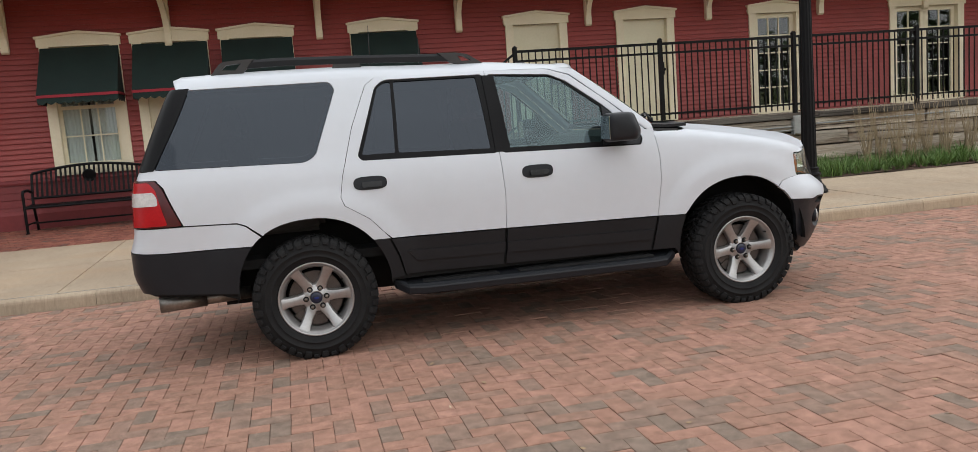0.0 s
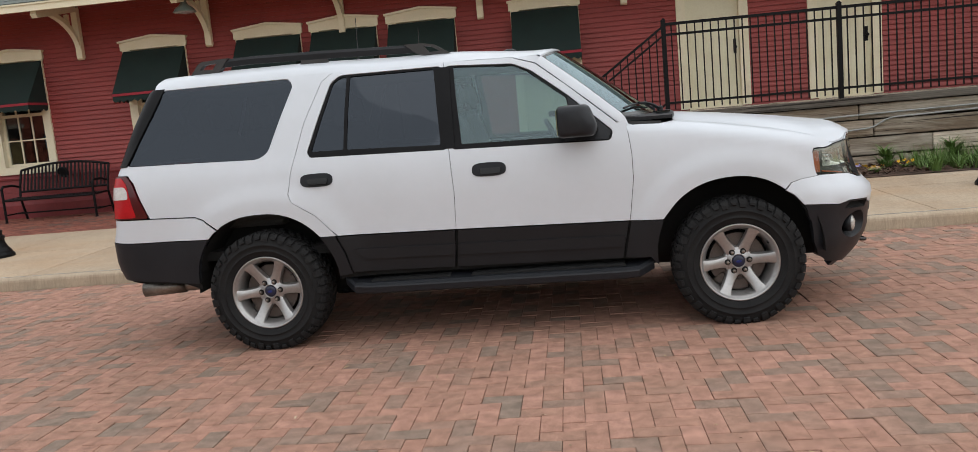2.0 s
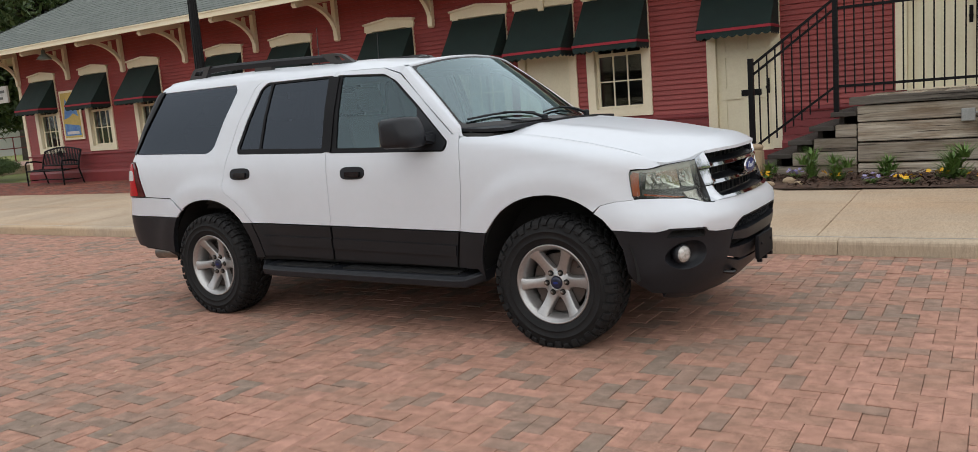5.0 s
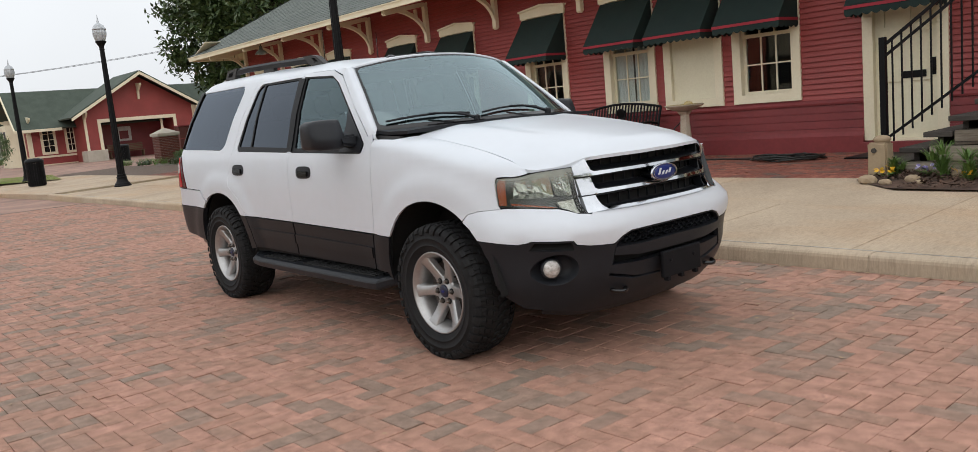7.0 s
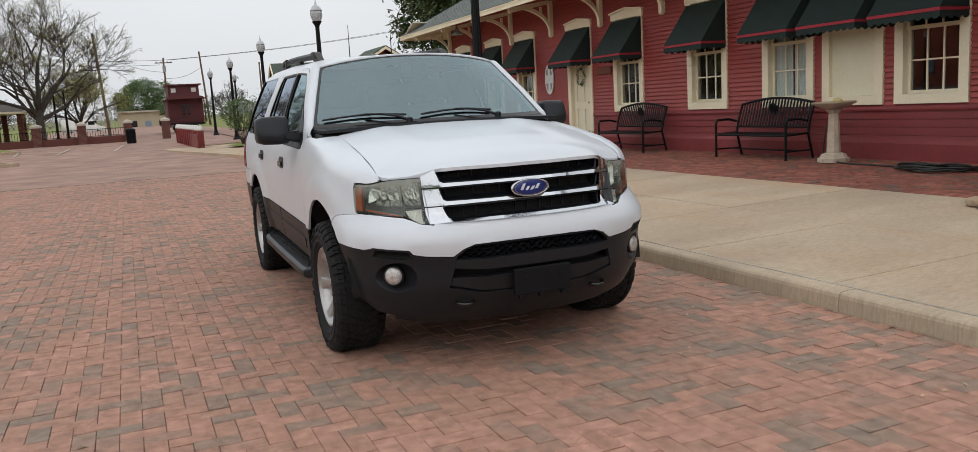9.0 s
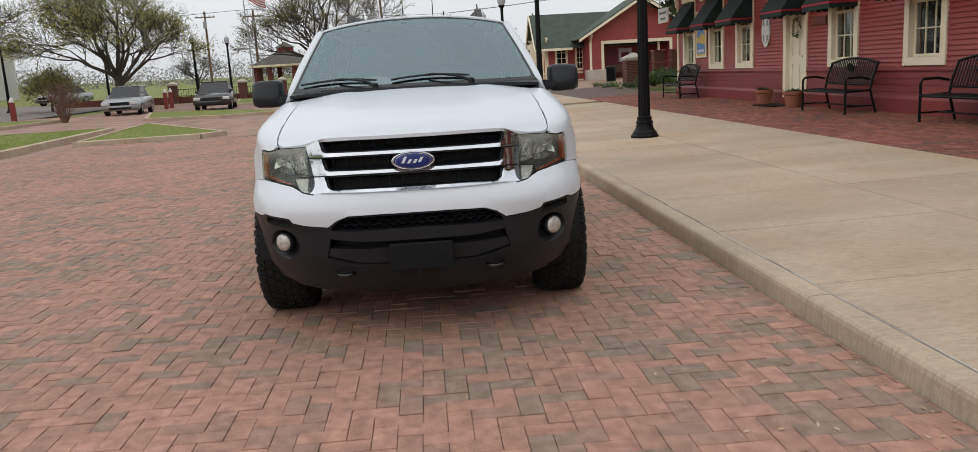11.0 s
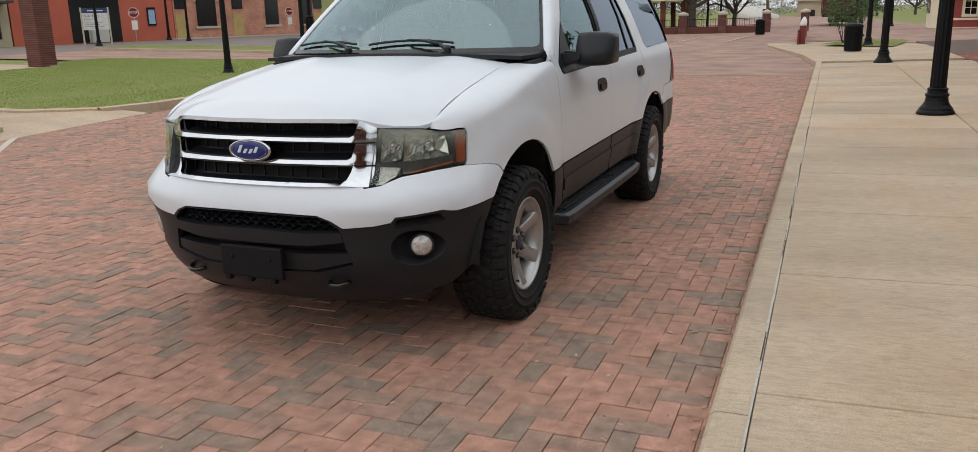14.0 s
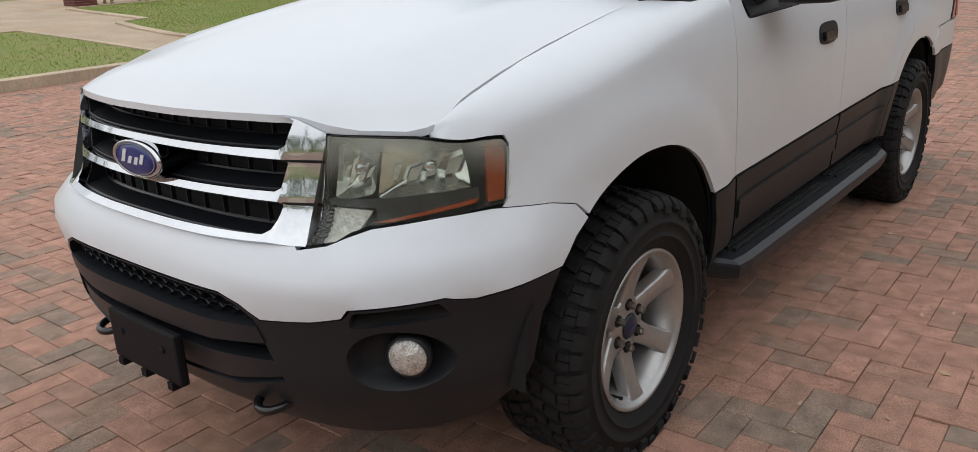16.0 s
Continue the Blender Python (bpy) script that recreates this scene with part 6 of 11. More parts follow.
    patch("bumper_bar", [(0, 0.628), Y(0.30, 0.622), Y(0.455, 0.628), Y(0.466, 0.585), Y(0.30, 0.565), (0, 0.563)], PLASTIC, -0.004, 0.05)
    patch("bumper_bar", [(0, 0.525), Y(0.30, 0.522), Y(0.473, 0.530), Y(0.487, 0.488), Y(0.30, 0.440), (0, 0.432)], PLASTIC, 0.006, 0.05)
    r = 0.026
    for row in range(3):
        for c in range(-9, 10):
            y = (c + (0.5 if row % 2 else 0)) * r * 1.95
            z = 0.642 + row * r * 0.78
            if abs(y) > 0.43 or (abs(y) > 0.39 and row == 2):
                continue
            ring = []
            bm = bmesh.new()
            for k in range(6):
                a = radians(60 * k)
                for f, d in ((1.0, 0.03), (0.82, 0.026), (0.82, 0.06)):
                    ring.append(bm.verts.new(nose(math.copysign(on_y(abs(y + r * f * 1.12 * math.cos(a)), z)[0], y + r * f * 1.12 * math.cos(a)), z + r * f * 0.52 * math.sin(a), d)))
            for k in range(6):
                n = (k + 1) % 6
                for q in (0, 1):
                    bm.faces.new((ring[k * 3 + q], ring[n * 3 + q], ring[n * 3 + q + 1], ring[k * 3 + q + 1]))
            part("honeycomb_cell", bm, PLASTIC, lower)
    # plate holder
    bm = a_box(-0.012, 0.014, -0.155, 0.180, -0.072, 0.074, bevel=0.008)
    for y in (-0.09, 0.115):
        lathe(bm, [(0.010, 0.0), (0.010, 0.018), (0.005, 0.02)], 10, Matrix.Translation((0.0, y, 0.02)) @ Matrix.Rotation(radians(90), 4, "Y"))
    for y in (-0.12, 0.0, 0.13):
        box(bm, -0.008, 0.02, y - 0.012, y + 0.012, -0.09, -0.068)
    pl = part("plate_holder", bm, PLATE_BLACK, car, "empty black number plate holder")
    pl.location = (4.010, 0.0, 0.474)
    # tow hooks
    for s in (-1, 1):
        bm = bmesh.new()
        pts = []
        for i in range(15):
            a = radians(-100 + 200 * i / 14)
            pts.append((3.895 + 0.050 * math.cos(a), s * 0.40 + 0.046 * math.sin(a), 0.388 - 0.010 * math.cos(a)))
        bent_tube(bm, [(3.82, s * 0.40 - 0.044, 0.395)] + pts + [(3.82, s * 0.40 + 0.044, 0.395)], 0.012, 8)
        part("tow_hook", bm, GLOSS_BLACK, car, "black tow hook", True)
    # air dam
    dam = both([(0, 0.262), Y(0.5, 0.28), Y(0.74, 0.33), Y(0.72, 0.27), Y(0.5, 0.225), (0, 0.205)])
    skin("air_dam", [dam], PLASTIC, car, nose, 0.06, 0.012, 0.04, "black lower air dam")


front_end()


def grille():
    g = skin("grille_back", [both([(0, 1.100), Y(0.3, 1.097), Y(0.555, 1.072), Y(0.52, 0.832), (0, 0.832)])], SHELL, car, nose, 0.06, 0.085, 0.0, "black grille opening")
    # chrome surround: the frame and its three slots, each widening into a block at its ends
    levels = ((1.027, 1.103, 0.478, 0.494), (0.930, 1.008, 0.470, 0.486), (0.833, 0.910, 0.460, 0.477))
    slots = []
    for zb, zt, yb, yt in levels:
        top = [(0, zt + 0.003), Y(0.3, zt + 0.002), Y(yt - 0.014, zt - 0.002), Y(yt, zt - 0.010)]
        slots.append(both(top + [Y(yb, zb + 0.010), Y(yb - 0.018, zb), Y(0.25, zb), (0, zb)]))
    frame_loop = both([(0, 1.108), Y(0.3, 1.106), Y(0.48, 1.100), Y(0.500, 1.096), Y(0.567, 1.066), Y(0.567, 1.0), Y(0.565, 0.92), Y(0.560, 0.820), Y(0.3, 0.816), (0, 0.815)])

    GRILLE_END = Y(0.455, 0.95)[0]

    def leaning(u, v, inset):
        """Each tier of the chrome leans back towards its top."""
        base = 1.0045 if v > 1.0045 else 0.9065 if v > 0.9065 else 0.814
        ends = smooth(GRILLE_END, GRILLE_END + 0.09, abs(u))      # the blocks lie flush beside the lamps
        return nose(u, v, inset + 0.011 * ends + (0.30 - 0.285 * smooth(GRILLE_END - 0.02, GRILLE_END + 0.03, abs(u))) * (v - base))
    fr = skin("grille_surround", [frame_loop] + slots, CHROME, car, leaning, 0.012, -0.012, 0.030, "three-bar chrome grille surround")
    # black strips laid on the chrome paint the shade of gaps splitting the end blocks
    for s in (-1, 1):
        for z in (1.0045, 0.9065):
            gap = [(s * u, v) for u, v in [Y(0.474, z + 0.001), Y(0.566, z + 0.001), Y(0.566, z - 0.006), Y(0.470, z - 0.004)]]
            skin("shadow_gap", [gap], SHELL, fr, leaning, 0.02, -0.0128, 0.02)
    # black inserts: a sloping shelf along each slot, thin upright ribs behind it
    for loop, (z0, z1, yb, yt) in zip(slots, levels):
        skin("insert", [shrunk(loop, 0.0005), shrunk(loop, 0.007)], GRILLE_BLACK, g, nose, 0.03, 0.016, 0.05)
        h = z1 - z0
        bm = bmesh.new()
        prev = None
        for k in range(-16, 17):
            y = k * (yb - 0.008) / 16
            u = math.copysign(on_y(abs(y), z0)[0], y)
            cur = [bm.verts.new(nose(u, z0 + dz * h, d)) for dz, d in ((0.02, 0.012), (0.07, 0.020), (0.40, 0.062), (0.46, 0.064), (0.46, 0.075))]
            if prev:
                for q in range(4):
                    bm.faces.new((prev[q], prev[q + 1], cur[q + 1], cur[q]))
            prev = cur
        bmesh.ops.recalc_face_normals(bm, faces=bm.faces[:])
        shelf = part("shelf", bm, GRILLE_BLACK, g, "dark satin shelf of the grille")
        for k in range(-6, 7):
            y = k * 0.074 + 0.012
            if abs(y) > yb - 0.02:
                continue
            a, b = nose(math.copysign(on_y(abs(y), z0)[0], y), z0 + 0.42 * h, 0.066), nose(math.copysign(on_y(abs(y), z1)[0], y), z1 - 0.004, 0.066)
            part("rib", box(bmesh.new(), a.x - 0.012, a.x, y - 0.0018, y + 0.0018, a.z, b.z), PLASTIC, shelf)
    # oval badge on its chrome mount, proud of the bars
    at = nose(0.0, 0.968, -0.024)
    turn = Matrix.Translation(at) @ Matrix.Rotation(radians(90), 4, "Y") @ Matrix.Diagonal((0.42, 1.0, 1.0, 1))
    ring = lathe(bmesh.new(), [(0.096, -0.085), (0.104, -0.02), (0.113, 0.0), (0.116, 0.006), (0.114, 0.013), (0.107, 0.016), (0.1015, 0.013)], 48, turn)
    bd = part("badge", ring, CHROME, car, "blue oval badge with a chrome rim", True)
    part("badge_field", lathe(bmesh.new(), [(0.102, 0.004), (0.102, 0.0135), (0.06, 0.0165), (0.01, 0.0175)], 48, turn), BADGE_BLUE, bd, "", True)
    bm = bmesh.new()
    lathe(bm, [(0.0950, 0.0140), (0.0950, 0.0158), (0.0920, 0.0160), (0.0920, 0.0140)], 48, turn)
    part("badge_line", bm, CHROME, bd)
    # plain slanting strokes where the badge's script stands
    for y, half, up in ((-0.044, 0.017, 0.006), (-0.018, 0.010, -0.003), (0.010, 0.010, -0.003), (0.038, 0.013, 0.004)):
        bm = bmesh.new()
        prism(bm, [(y - 0.011 - half * 0.3, -half), (y + 0.004 - half * 0.3, -half), (y + 0.011 + half * 0.3, half), (y - 0.004 + half * 0.3, half)], "x", at.x + 0.012, at.x + 0.0188)
        for v in bm.verts:
            v.co.z += at.z + up
            v.co.y *= 1.05
        part("badge_bar", bm, PAINT, bd, "plain silver bar on the badge")


GRILLE_BLACK = material("satin_black_grille", (0.010, 0.011, 0.014), 0.32, col2=(0.007, 0.008, 0.010), scale=12, fine=120, bump=0.0, spec=0.3)
grille()


def headlamps():
    for s in (-1, 1):
        rnd = random.Random(8)

        def place(u, v, inset):
            return body(u, v, s, inset)
        top = [Y(0.568, 1.062), Y(0.64, 1.058), Y(0.70, 1.054), on_x(3.64, 1.049), on_x(3.565, 1.044), on_x(3.520, 1.034), on_x(3.506, 1.010)]
        low = [on_x(3.509, 0.95), on_x(3.517, 0.885), Y(0.80, 0.868), Y(0.665, 0.857), Y(0.635, 0.848), Y(0.612, 0.828), Y(0.560, 0.820)]
        loop = top + low
        hous = skin("headlamp", [loop], HAZE_DARK, car, place, 0.03, 0.085, 0.0, "hazed clear headlamp with amber corner")
        # deep side walls of the housing
        bm = bmesh.new()
        n = len(loop)
        a = [bm.verts.new(place(u, v, 0.002)) for u, v in loop]
        b = [bm.verts.new(place(u, v, 0.088)) for u, v in loop]
        for i in range(n):
            bm.faces.new((a[i], a[(i + 1) % n], b[(i + 1) % n], b[i]))
        part("housing_wall", bm, HAZE_DARK, hous)
        # two reflector bowls, hollowed towards the bulb
        for y0, y1, y2, y3 in ((0.590, 0.672, 0.664, 0.582), (0.678, 0.842, 0.832, 0.670)):
            ring = [Y(y0, 1.044), Y((y0 + y1) / 2, 1.045), Y(y1, 1.038), Y((y1 + y2) / 2, 0.985), Y(y2, 0.926), Y((y2 + y3) / 2, 0.916), Y(y3, 0.916), Y((y0 + y3) / 2, 0.985)]
            ring = rounded(ring, 0.012, 3)
            cu, cv = sum(p[0] for p in ring) / len(ring), sum(p[1] for p in ring) / len(ring)
            bm = bmesh.new()
            rows = [[bm.verts.new(place(cu + (u - cu) * f, cv + (v - cv) * f, d)) for u, v in ring] for f, d in ((1.0, 0.026), (0.82, 0.048), (0.55, 0.066), (0.24, 0.074))]
            for p, q in zip(rows, rows[1:]):
                for i in range(len(ring)):
                    bm.faces.new((p[i], p[(i + 1) % len(ring)], q[(i + 1) % len(ring)], q[i]))
            bm.faces.new(rows[-1])
            bmesh.ops.recalc_face_normals(bm, faces=bm.faces[:])
            bowl = part("bowl", bm, HAZE, hous, "silvered reflector bowl", True)
            # mirror steps down the bowl and the shaded bulb in its middle
            for k in range(4):
                t0 = y3 + (y2 - y3) * (0.10 + 0.21 * k)
                t1 = t0 + (y2 - y3) * rnd.uniform(0.10, 0.16)
                z0 = 0.950 + rnd.uniform(-0.006, 0.012)
                up = rnd.uniform(0.018, 0.055)
                skin("facet", [[Y(t0 + 0.009, z0 + up), Y(t1 + 0.012, z0 + up + 0.008), Y(t1, z0 + 0.004), Y(t0, z0)]], FACET, bowl, place, 0.02, 0.034 + rnd.uniform(0, 0.02), 0.010)
            at = place(cu, cv, 0.046)
            bm = lathe(bmesh.new(), [(0.016, -0.03), (0.016, 0.0), (0.011, 0.009), (0.003, 0.012)], 14, look(at, at + Vector((1, s * 0.3, 0))) @ Matrix.Rotation(radians(180), 4, "Y"))
            part("bulb_shield", bm, CHROME, bowl, "", True)
        # dark brow and the ledge below the bowls
        skin("brow", [rounded([Y(0.574, 1.058), on_x(3.60, 1.046), on_x(3.60, 1.036), Y(0.576, 1.045)], 0.003)], HAZE_DARK, hous, place, 0.03, 0.012, 0.03)
        skin("divider", [rounded([Y(0.563, 0.916), Y(0.66, 0.914), on_x(3.575, 0.924), on_x(3.575, 0.892), Y(0.70, 0.868), Y(0.672, 0.872), Y(0.668, 0.894), Y(0.562, 0.904)], 0.004)], HAZE_DARK, hous, place, 0.03, 0.022, 0.04)
        turn = skin("turn_lens", [rounded([Y(0.583, 0.897), Y(0.664, 0.889), Y(0.644, 0.858), Y(0.620, 0.838), Y(0.580, 0.834)], 0.004)], LAMP_PRISM, hous, place, 0.02, 0.020, 0.02, "clear turn lamp")
        for k in range(6):
            z = 0.842 + 0.009 * k
            skin("flute", [[Y(0.567, z + 0.005), Y(0.584, z + 0.005), Y(0.584, z), Y(0.567, z)]], GLOSS_BLACK, turn, place, 0.02, 0.012, 0.012)
        amber = skin("amber_corner", [rounded([on_x(3.558, 1.034), on_x(3.530, 1.028), on_x(3.516, 1.008), on_x(3.520, 0.955), on_x(3.528, 0.893), on_x(3.562, 0.888)], 0.006)], AMBER, hous, place, 0.02, 0.008, 0.02, "amber side reflector")
        skin("amber_strip", [rounded([on_x(3.580, 0.899), Y(0.70, 0.872), Y(0.668, 0.867), Y(0.70, 0.866), on_x(3.585, 0.889)], 0.002)], AMBER, amber, place, 0.02, 0.012, 0.012)
        lens = skin("lens", [loop], LENS, hous, place, 0.03, 0.0, 0.0, "clear plastic lens, hazed along the top", shrink=0.002)
        lens.visible_shadow = False
        skin("lens_seal", [shrunk(loop, -0.003), shrunk(loop, 0.001)], SHELL, hous, place, 0.03, 0.010, 0.02)


headlamps()


# wheels
def wheel(at, side):
    """A wheel about y, its outer face away from the car: loaded all-terrain tyre, dished six-spoke rim, hub, nuts and brake."""
    m = Matrix.Translation(at) @ Matrix.Rotation(radians(90 if side < 0 else -90), 4, "X")
    rnd = random.Random(2)
    w, R = 0.134, 0.400
    lean = radians(4 if side < 0 else 27)

    def settle(bm):
        """The tyre stands flat on the road and bulges a little there."""
        for v in bm.verts:
            if v.co.z < 0.05:
                v.co.y += math.copysign(0.10 * (0.05 - max(v.co.z, 0.0)), v.co.y - at[1])
            v.co.z = max(v.co.z, 0.0015)
        return bm
    profile = [(0.232, -w + 0.02), (0.262, -w - 0.004), (0.330, -w - 0.010), (0.368, -w + 0.010), (R - 0.010, -w + 0.040), (R - 0.009, 0.0), (R - 0.010, w - 0.034), (0.372, w - 0.006), (0.345, w + 0.006),
               (0.325, w + 0.011), (0.3245, w + 0.0135), (0.318, w + 0.0135), (0.3175, w + 0.012), (0.296, w + 0.012), (0.284, w + 0.010), (0.2835, w + 0.012), (0.279, w + 0.0115), (0.2785, w + 0.009), (0.262, w + 0.003), (0.248, w - 0.008), (0.232, w - 0.018)]
    tyre = link_mesh("tyre", settle(lathe(bmesh.new(), profile, 96, m, False)), RUBBER, None, "all-terrain tyre", True)
    bm = bmesh.new()

    def lug(outline, r_low, drop=0.0):
        """A tread block: outline of (turn, across) points, its top at the tread with softened edges."""
        n = len(outline)
        ca, cz = sum(p[0] for p in outline) / n, sum(p[1] for p in outline) / n
        rings = []
        for r, f in ((r_low, 1.04), (R - 0.0015 - drop, 1.0), (R + 0.002 - drop, 0.90)):
            ring = []
            for a, z in outline:
                a2, z2 = ca + (a - ca) * f, cz + (z - cz) * f
                rr = r - max(0.0, abs(z2) - 0.085) ** 2 * 5.5
                ring.append(bm.verts.new(m @ Vector((rr * math.cos(a2), rr * math.sin(a2), z2))))
            rings.append(ring)
        for a, b in zip(rings, rings[1:]):
            for i in range(n):
                bm.faces.new((a[i], a[(i + 1) % n], b[(i + 1) % n], b[i]))
        bm.faces.new(rings[-1])

    def side_lug(a, b, r0, r1, sign):
        """The part of a shoulder block that runs down the side wall."""
        rows = []
        for r, z, f in ((r1, w - 0.010, 1.0), (r1 - 0.012, w + 0.003, 1.0), ((r0 + r1) / 2, w + 0.011, 0.92), (r0 + 0.006, w + 0.014, 0.80), (r0, w + 0.006, 0.74)):
            c, h = (a + b) / 2, (b - a) / 2 * f
            rows.append([bm.verts.new(m @ Vector((rr * math.cos(t), rr * math.sin(t), sign * zz))) for t, rr, zz in ((c - h - 0.004, r, z - 0.010), (c - h, r, z), (c + h, r, z), (c + h + 0.004, r, z - 0.010))])
        for p, q in zip(rows, rows[1:]):
            for i in range(3):
                bm.faces.new((p[i], p[i + 1], q[i + 1], q[i]))
    n = 42
    st = math.tau / n
    for i in range(n):
        a = i * st + rnd.uniform(-0.04, 0.04) * st
        for s in (-1, 1):
            o = a + (0.0 if s > 0 else 0.5 * st)
            # interlocking middle blocks
            lug([(o, s * 0.004), (o + 0.42 * st, s * 0.004), (o + 0.60 * st, s * 0.022), (o + 0.74 * st, s * 0.036), (o + 0.30 * st, s * 0.040), (o + 0.12 * st, s * 0.022)], R - 0.018)
            lug([(o + 0.36 * st, s * 0.046), (o + 0.80 * st, s * 0.043), (o + 0.98 * st, s * 0.062), (o + 1.06 * st, s * 0.082), (o + 0.52 * st, s * 0.084), (o + 0.44 * st, s * 0.062)], R - 0.018)
            # shoulder blocks, split by a narrow cut, every other one longer
            long = w - (0.006 if i % 2 else 0.012)
            for k0, k1 in ((0.54, 0.86), (0.90, 1.30)):
                lug([(o + k0 * st, s * 0.092), (o + k1 * st, s * 0.090), (o + (k1 + 0.03) * st, s * long), (o + (k0 + 0.03) * st, s * long)], R - 0.03, 0.001)
            side_lug(o + 0.54 * st, o + (1.34 if i % 2 else 1.22) * st, 0.340 if i % 2 else 0.356, R - 0.006, s)
    bmesh.ops.recalc_face_normals(bm, faces=bm.faces[:])
    tr = link_mesh("tread", settle(bm), RUBBER, None, "coarse all-terrain tread blocks")
    rim = lathe(bmesh.new(), [(0.232, -0.10), (0.226, -0.08), (0.200, -0.06), (0.205, 0.05), (0.222, 0.092), (0.228, 0.104), (0.239, 0.116), (0.2425, 0.122), (0.241, 0.127), (0.236, 0.129), (0.230, 0.126), (0.227, 0.119), (0.219, 0.112), (0.210, 0.100), (0.203, 0.075), (0.196, 0.045), (0.194, -0.055)], 72, m, False)
    rim_ob = link_mesh("rim", rim, ALLOY, None, "silver six-spoke alloy rim", True)
    back = link_mesh("back_plate", lathe(bmesh.new(), [(0.198, -0.06), (0.02, -0.062)], 30, m), SHELL, None)
    spokes = []
    for k in range(6):
        bm = bmesh.new()
        q = m @ Matrix.Rotation(math.tau * k / 6 + lean, 4, "Z")
        rows = []
        for r, hw, z, dz in ((0.050, 0.044, 0.066, 0.03), (0.082, 0.036, 0.069, 0.035), (0.115, 0.031, 0.076, 0.040), (0.150, 0.0305, 0.087, 0.042), (0.185, 0.032, 0.100, 0.042), (0.207, 0.036, 0.109, 0.040), (0.226, 0.044, 0.114, 0.035)):
            rows.append([bm.verts.new(q @ Vector((math.sqrt(max(r * r - (u * hw) ** 2, 1e-6)) if r > 0.2 else r, u * hw, z - d - (dz if deep else 0)))) for deep, u, d in ((1, -1.10, 0), (0, -1.02, 0.011), (0, -0.93, 0.003), (0, -0.80, 0.0), (0, 0.80, 0.0), (0, 0.93, 0.003), (0, 1.02, 0.011), (1, 1.10, 0))])
        for a, b in zip(rows, rows[1:]):
            for i in range(7):
                bm.faces.new((a[i], b[i], b[i + 1], a[i + 1]))
        bmesh.ops.recalc_face_normals(bm, faces=bm.faces[:])
        ob = link_mesh("spoke", bm, ALLOY, rim_ob, "", True)
        spokes.append(ob)
    hub = lathe(bmesh.new(), [(0.092, 0.02), (0.092, 0.052), (0.089, 0.062), (0.083, 0.067), (0.050, 0.069), (0.046, 0.074), (0.041, 0.075), (0.039, 0.068)], 48, m)
    hub_ob = link_mesh("hub", hub, ALLOY, None, "", True)
    cap = lathe(bmesh.new(), [(0.038, 0.060), (0.038, 0.076), (0.034, 0.081), (0.020, 0.0845), (0.004, 0.0855)], 28, m)
    cap_ob = link_mesh("centre_cap", cap, CAP_DARK, None, "dark centre cap with a small pale oval", True)
    oval = lathe(bmesh.new(), [(0.017, 0.0835), (0.017, 0.0862), (0.004, 0.0872)], 20, m @ Matrix.Rotation(lean, 4, "Z") @ Matrix.Diagonal((1.0, 0.45, 1.0, 1)))
    oval_ob = link_mesh("cap_oval", oval, BADGE_BLUE, None)
    nuts = []
    for k in range(6):
        a = math.tau * k / 6 + lean
        spot = m @ Matrix.Translation((0.0665 * math.cos(a), 0.0665 * math.sin(a), 0))
        # black disc raised on the hub paints the shade of a nut pocket
        nuts.append(link_mesh("nut_pocket", lathe(bmesh.new(), [(0.0185, 0.066), (0.0180, 0.0715), (0.012, 0.0700)], 16, spot), SHELL))
        nuts.append(link_mesh("wheel_nut", lathe(bmesh.new(), [(0.0115, 0.060), (0.0115, 0.084), (0.0095, 0.090), (0.004, 0.092)], 6, spot), NUT))
    valve = lathe(bmesh.new(), [(0.004, 0.085), (0.004, 0.112), (0.0055, 0.113), (0.0055, 0.120)], 8, m @ Matrix.Translation((0.205 * math.cos(lean + 0.5), 0.205 * math.sin(lean + 0.5), 0)))
    nuts.append(link_mesh("valve", valve, RUBBER))
    disc = link_mesh("brake_disc", lathe(bmesh.new(), [(0.06, 0.0), (0.172, 0.0), (0.172, 0.026), (0.06, 0.03)], 40, m), DISC, None)
    bm = bmesh.new()
    rings = []
    for k in range(9):
        q = m @ Matrix.Rotation(radians(37 + k * 9) + math.pi * (side < 0), 4, "Z")
        rings.append([bm.verts.new(q @ Vector(p)) for p in ((0.115, 0, -0.02), (0.190, 0, -0.02), (0.190, 0, 0.028), (0.180, 0, 0.035), (0.124, 0, 0.035), (0.115, 0, 0.028))])
    for a, b in zip(rings, rings[1:]):
        for i in range(6):
            bm.faces.new((a[i], a[(i + 1) % 6], b[(i + 1) % 6], b[i]))
    bm.faces.new(rings[0]), bm.faces.new(rings[-1])
    bmesh.ops.recalc_face_normals(bm, faces=bm.faces[:])
    cal = link_mesh("caliper", bm, DISC, None)
    for ob in (tyre, rim_ob, disc, cal, back):
        ob.parent = car
    tr.parent = tyre
    for ob in (hub_ob, cap_ob, oval_ob, *nuts):
        ob.parent = rim_ob


NUT = material("worn_steel_nut", (0.30, 0.27, 0.24), 0.3, 0.9, col2=(0.16, 0.14, 0.12), scale=60, fine=200, bump=0.0)
for x in (0.0, 3.032):
    for side in (-1, 1):
        wheel((x, side * 0.848, 0.384), side)


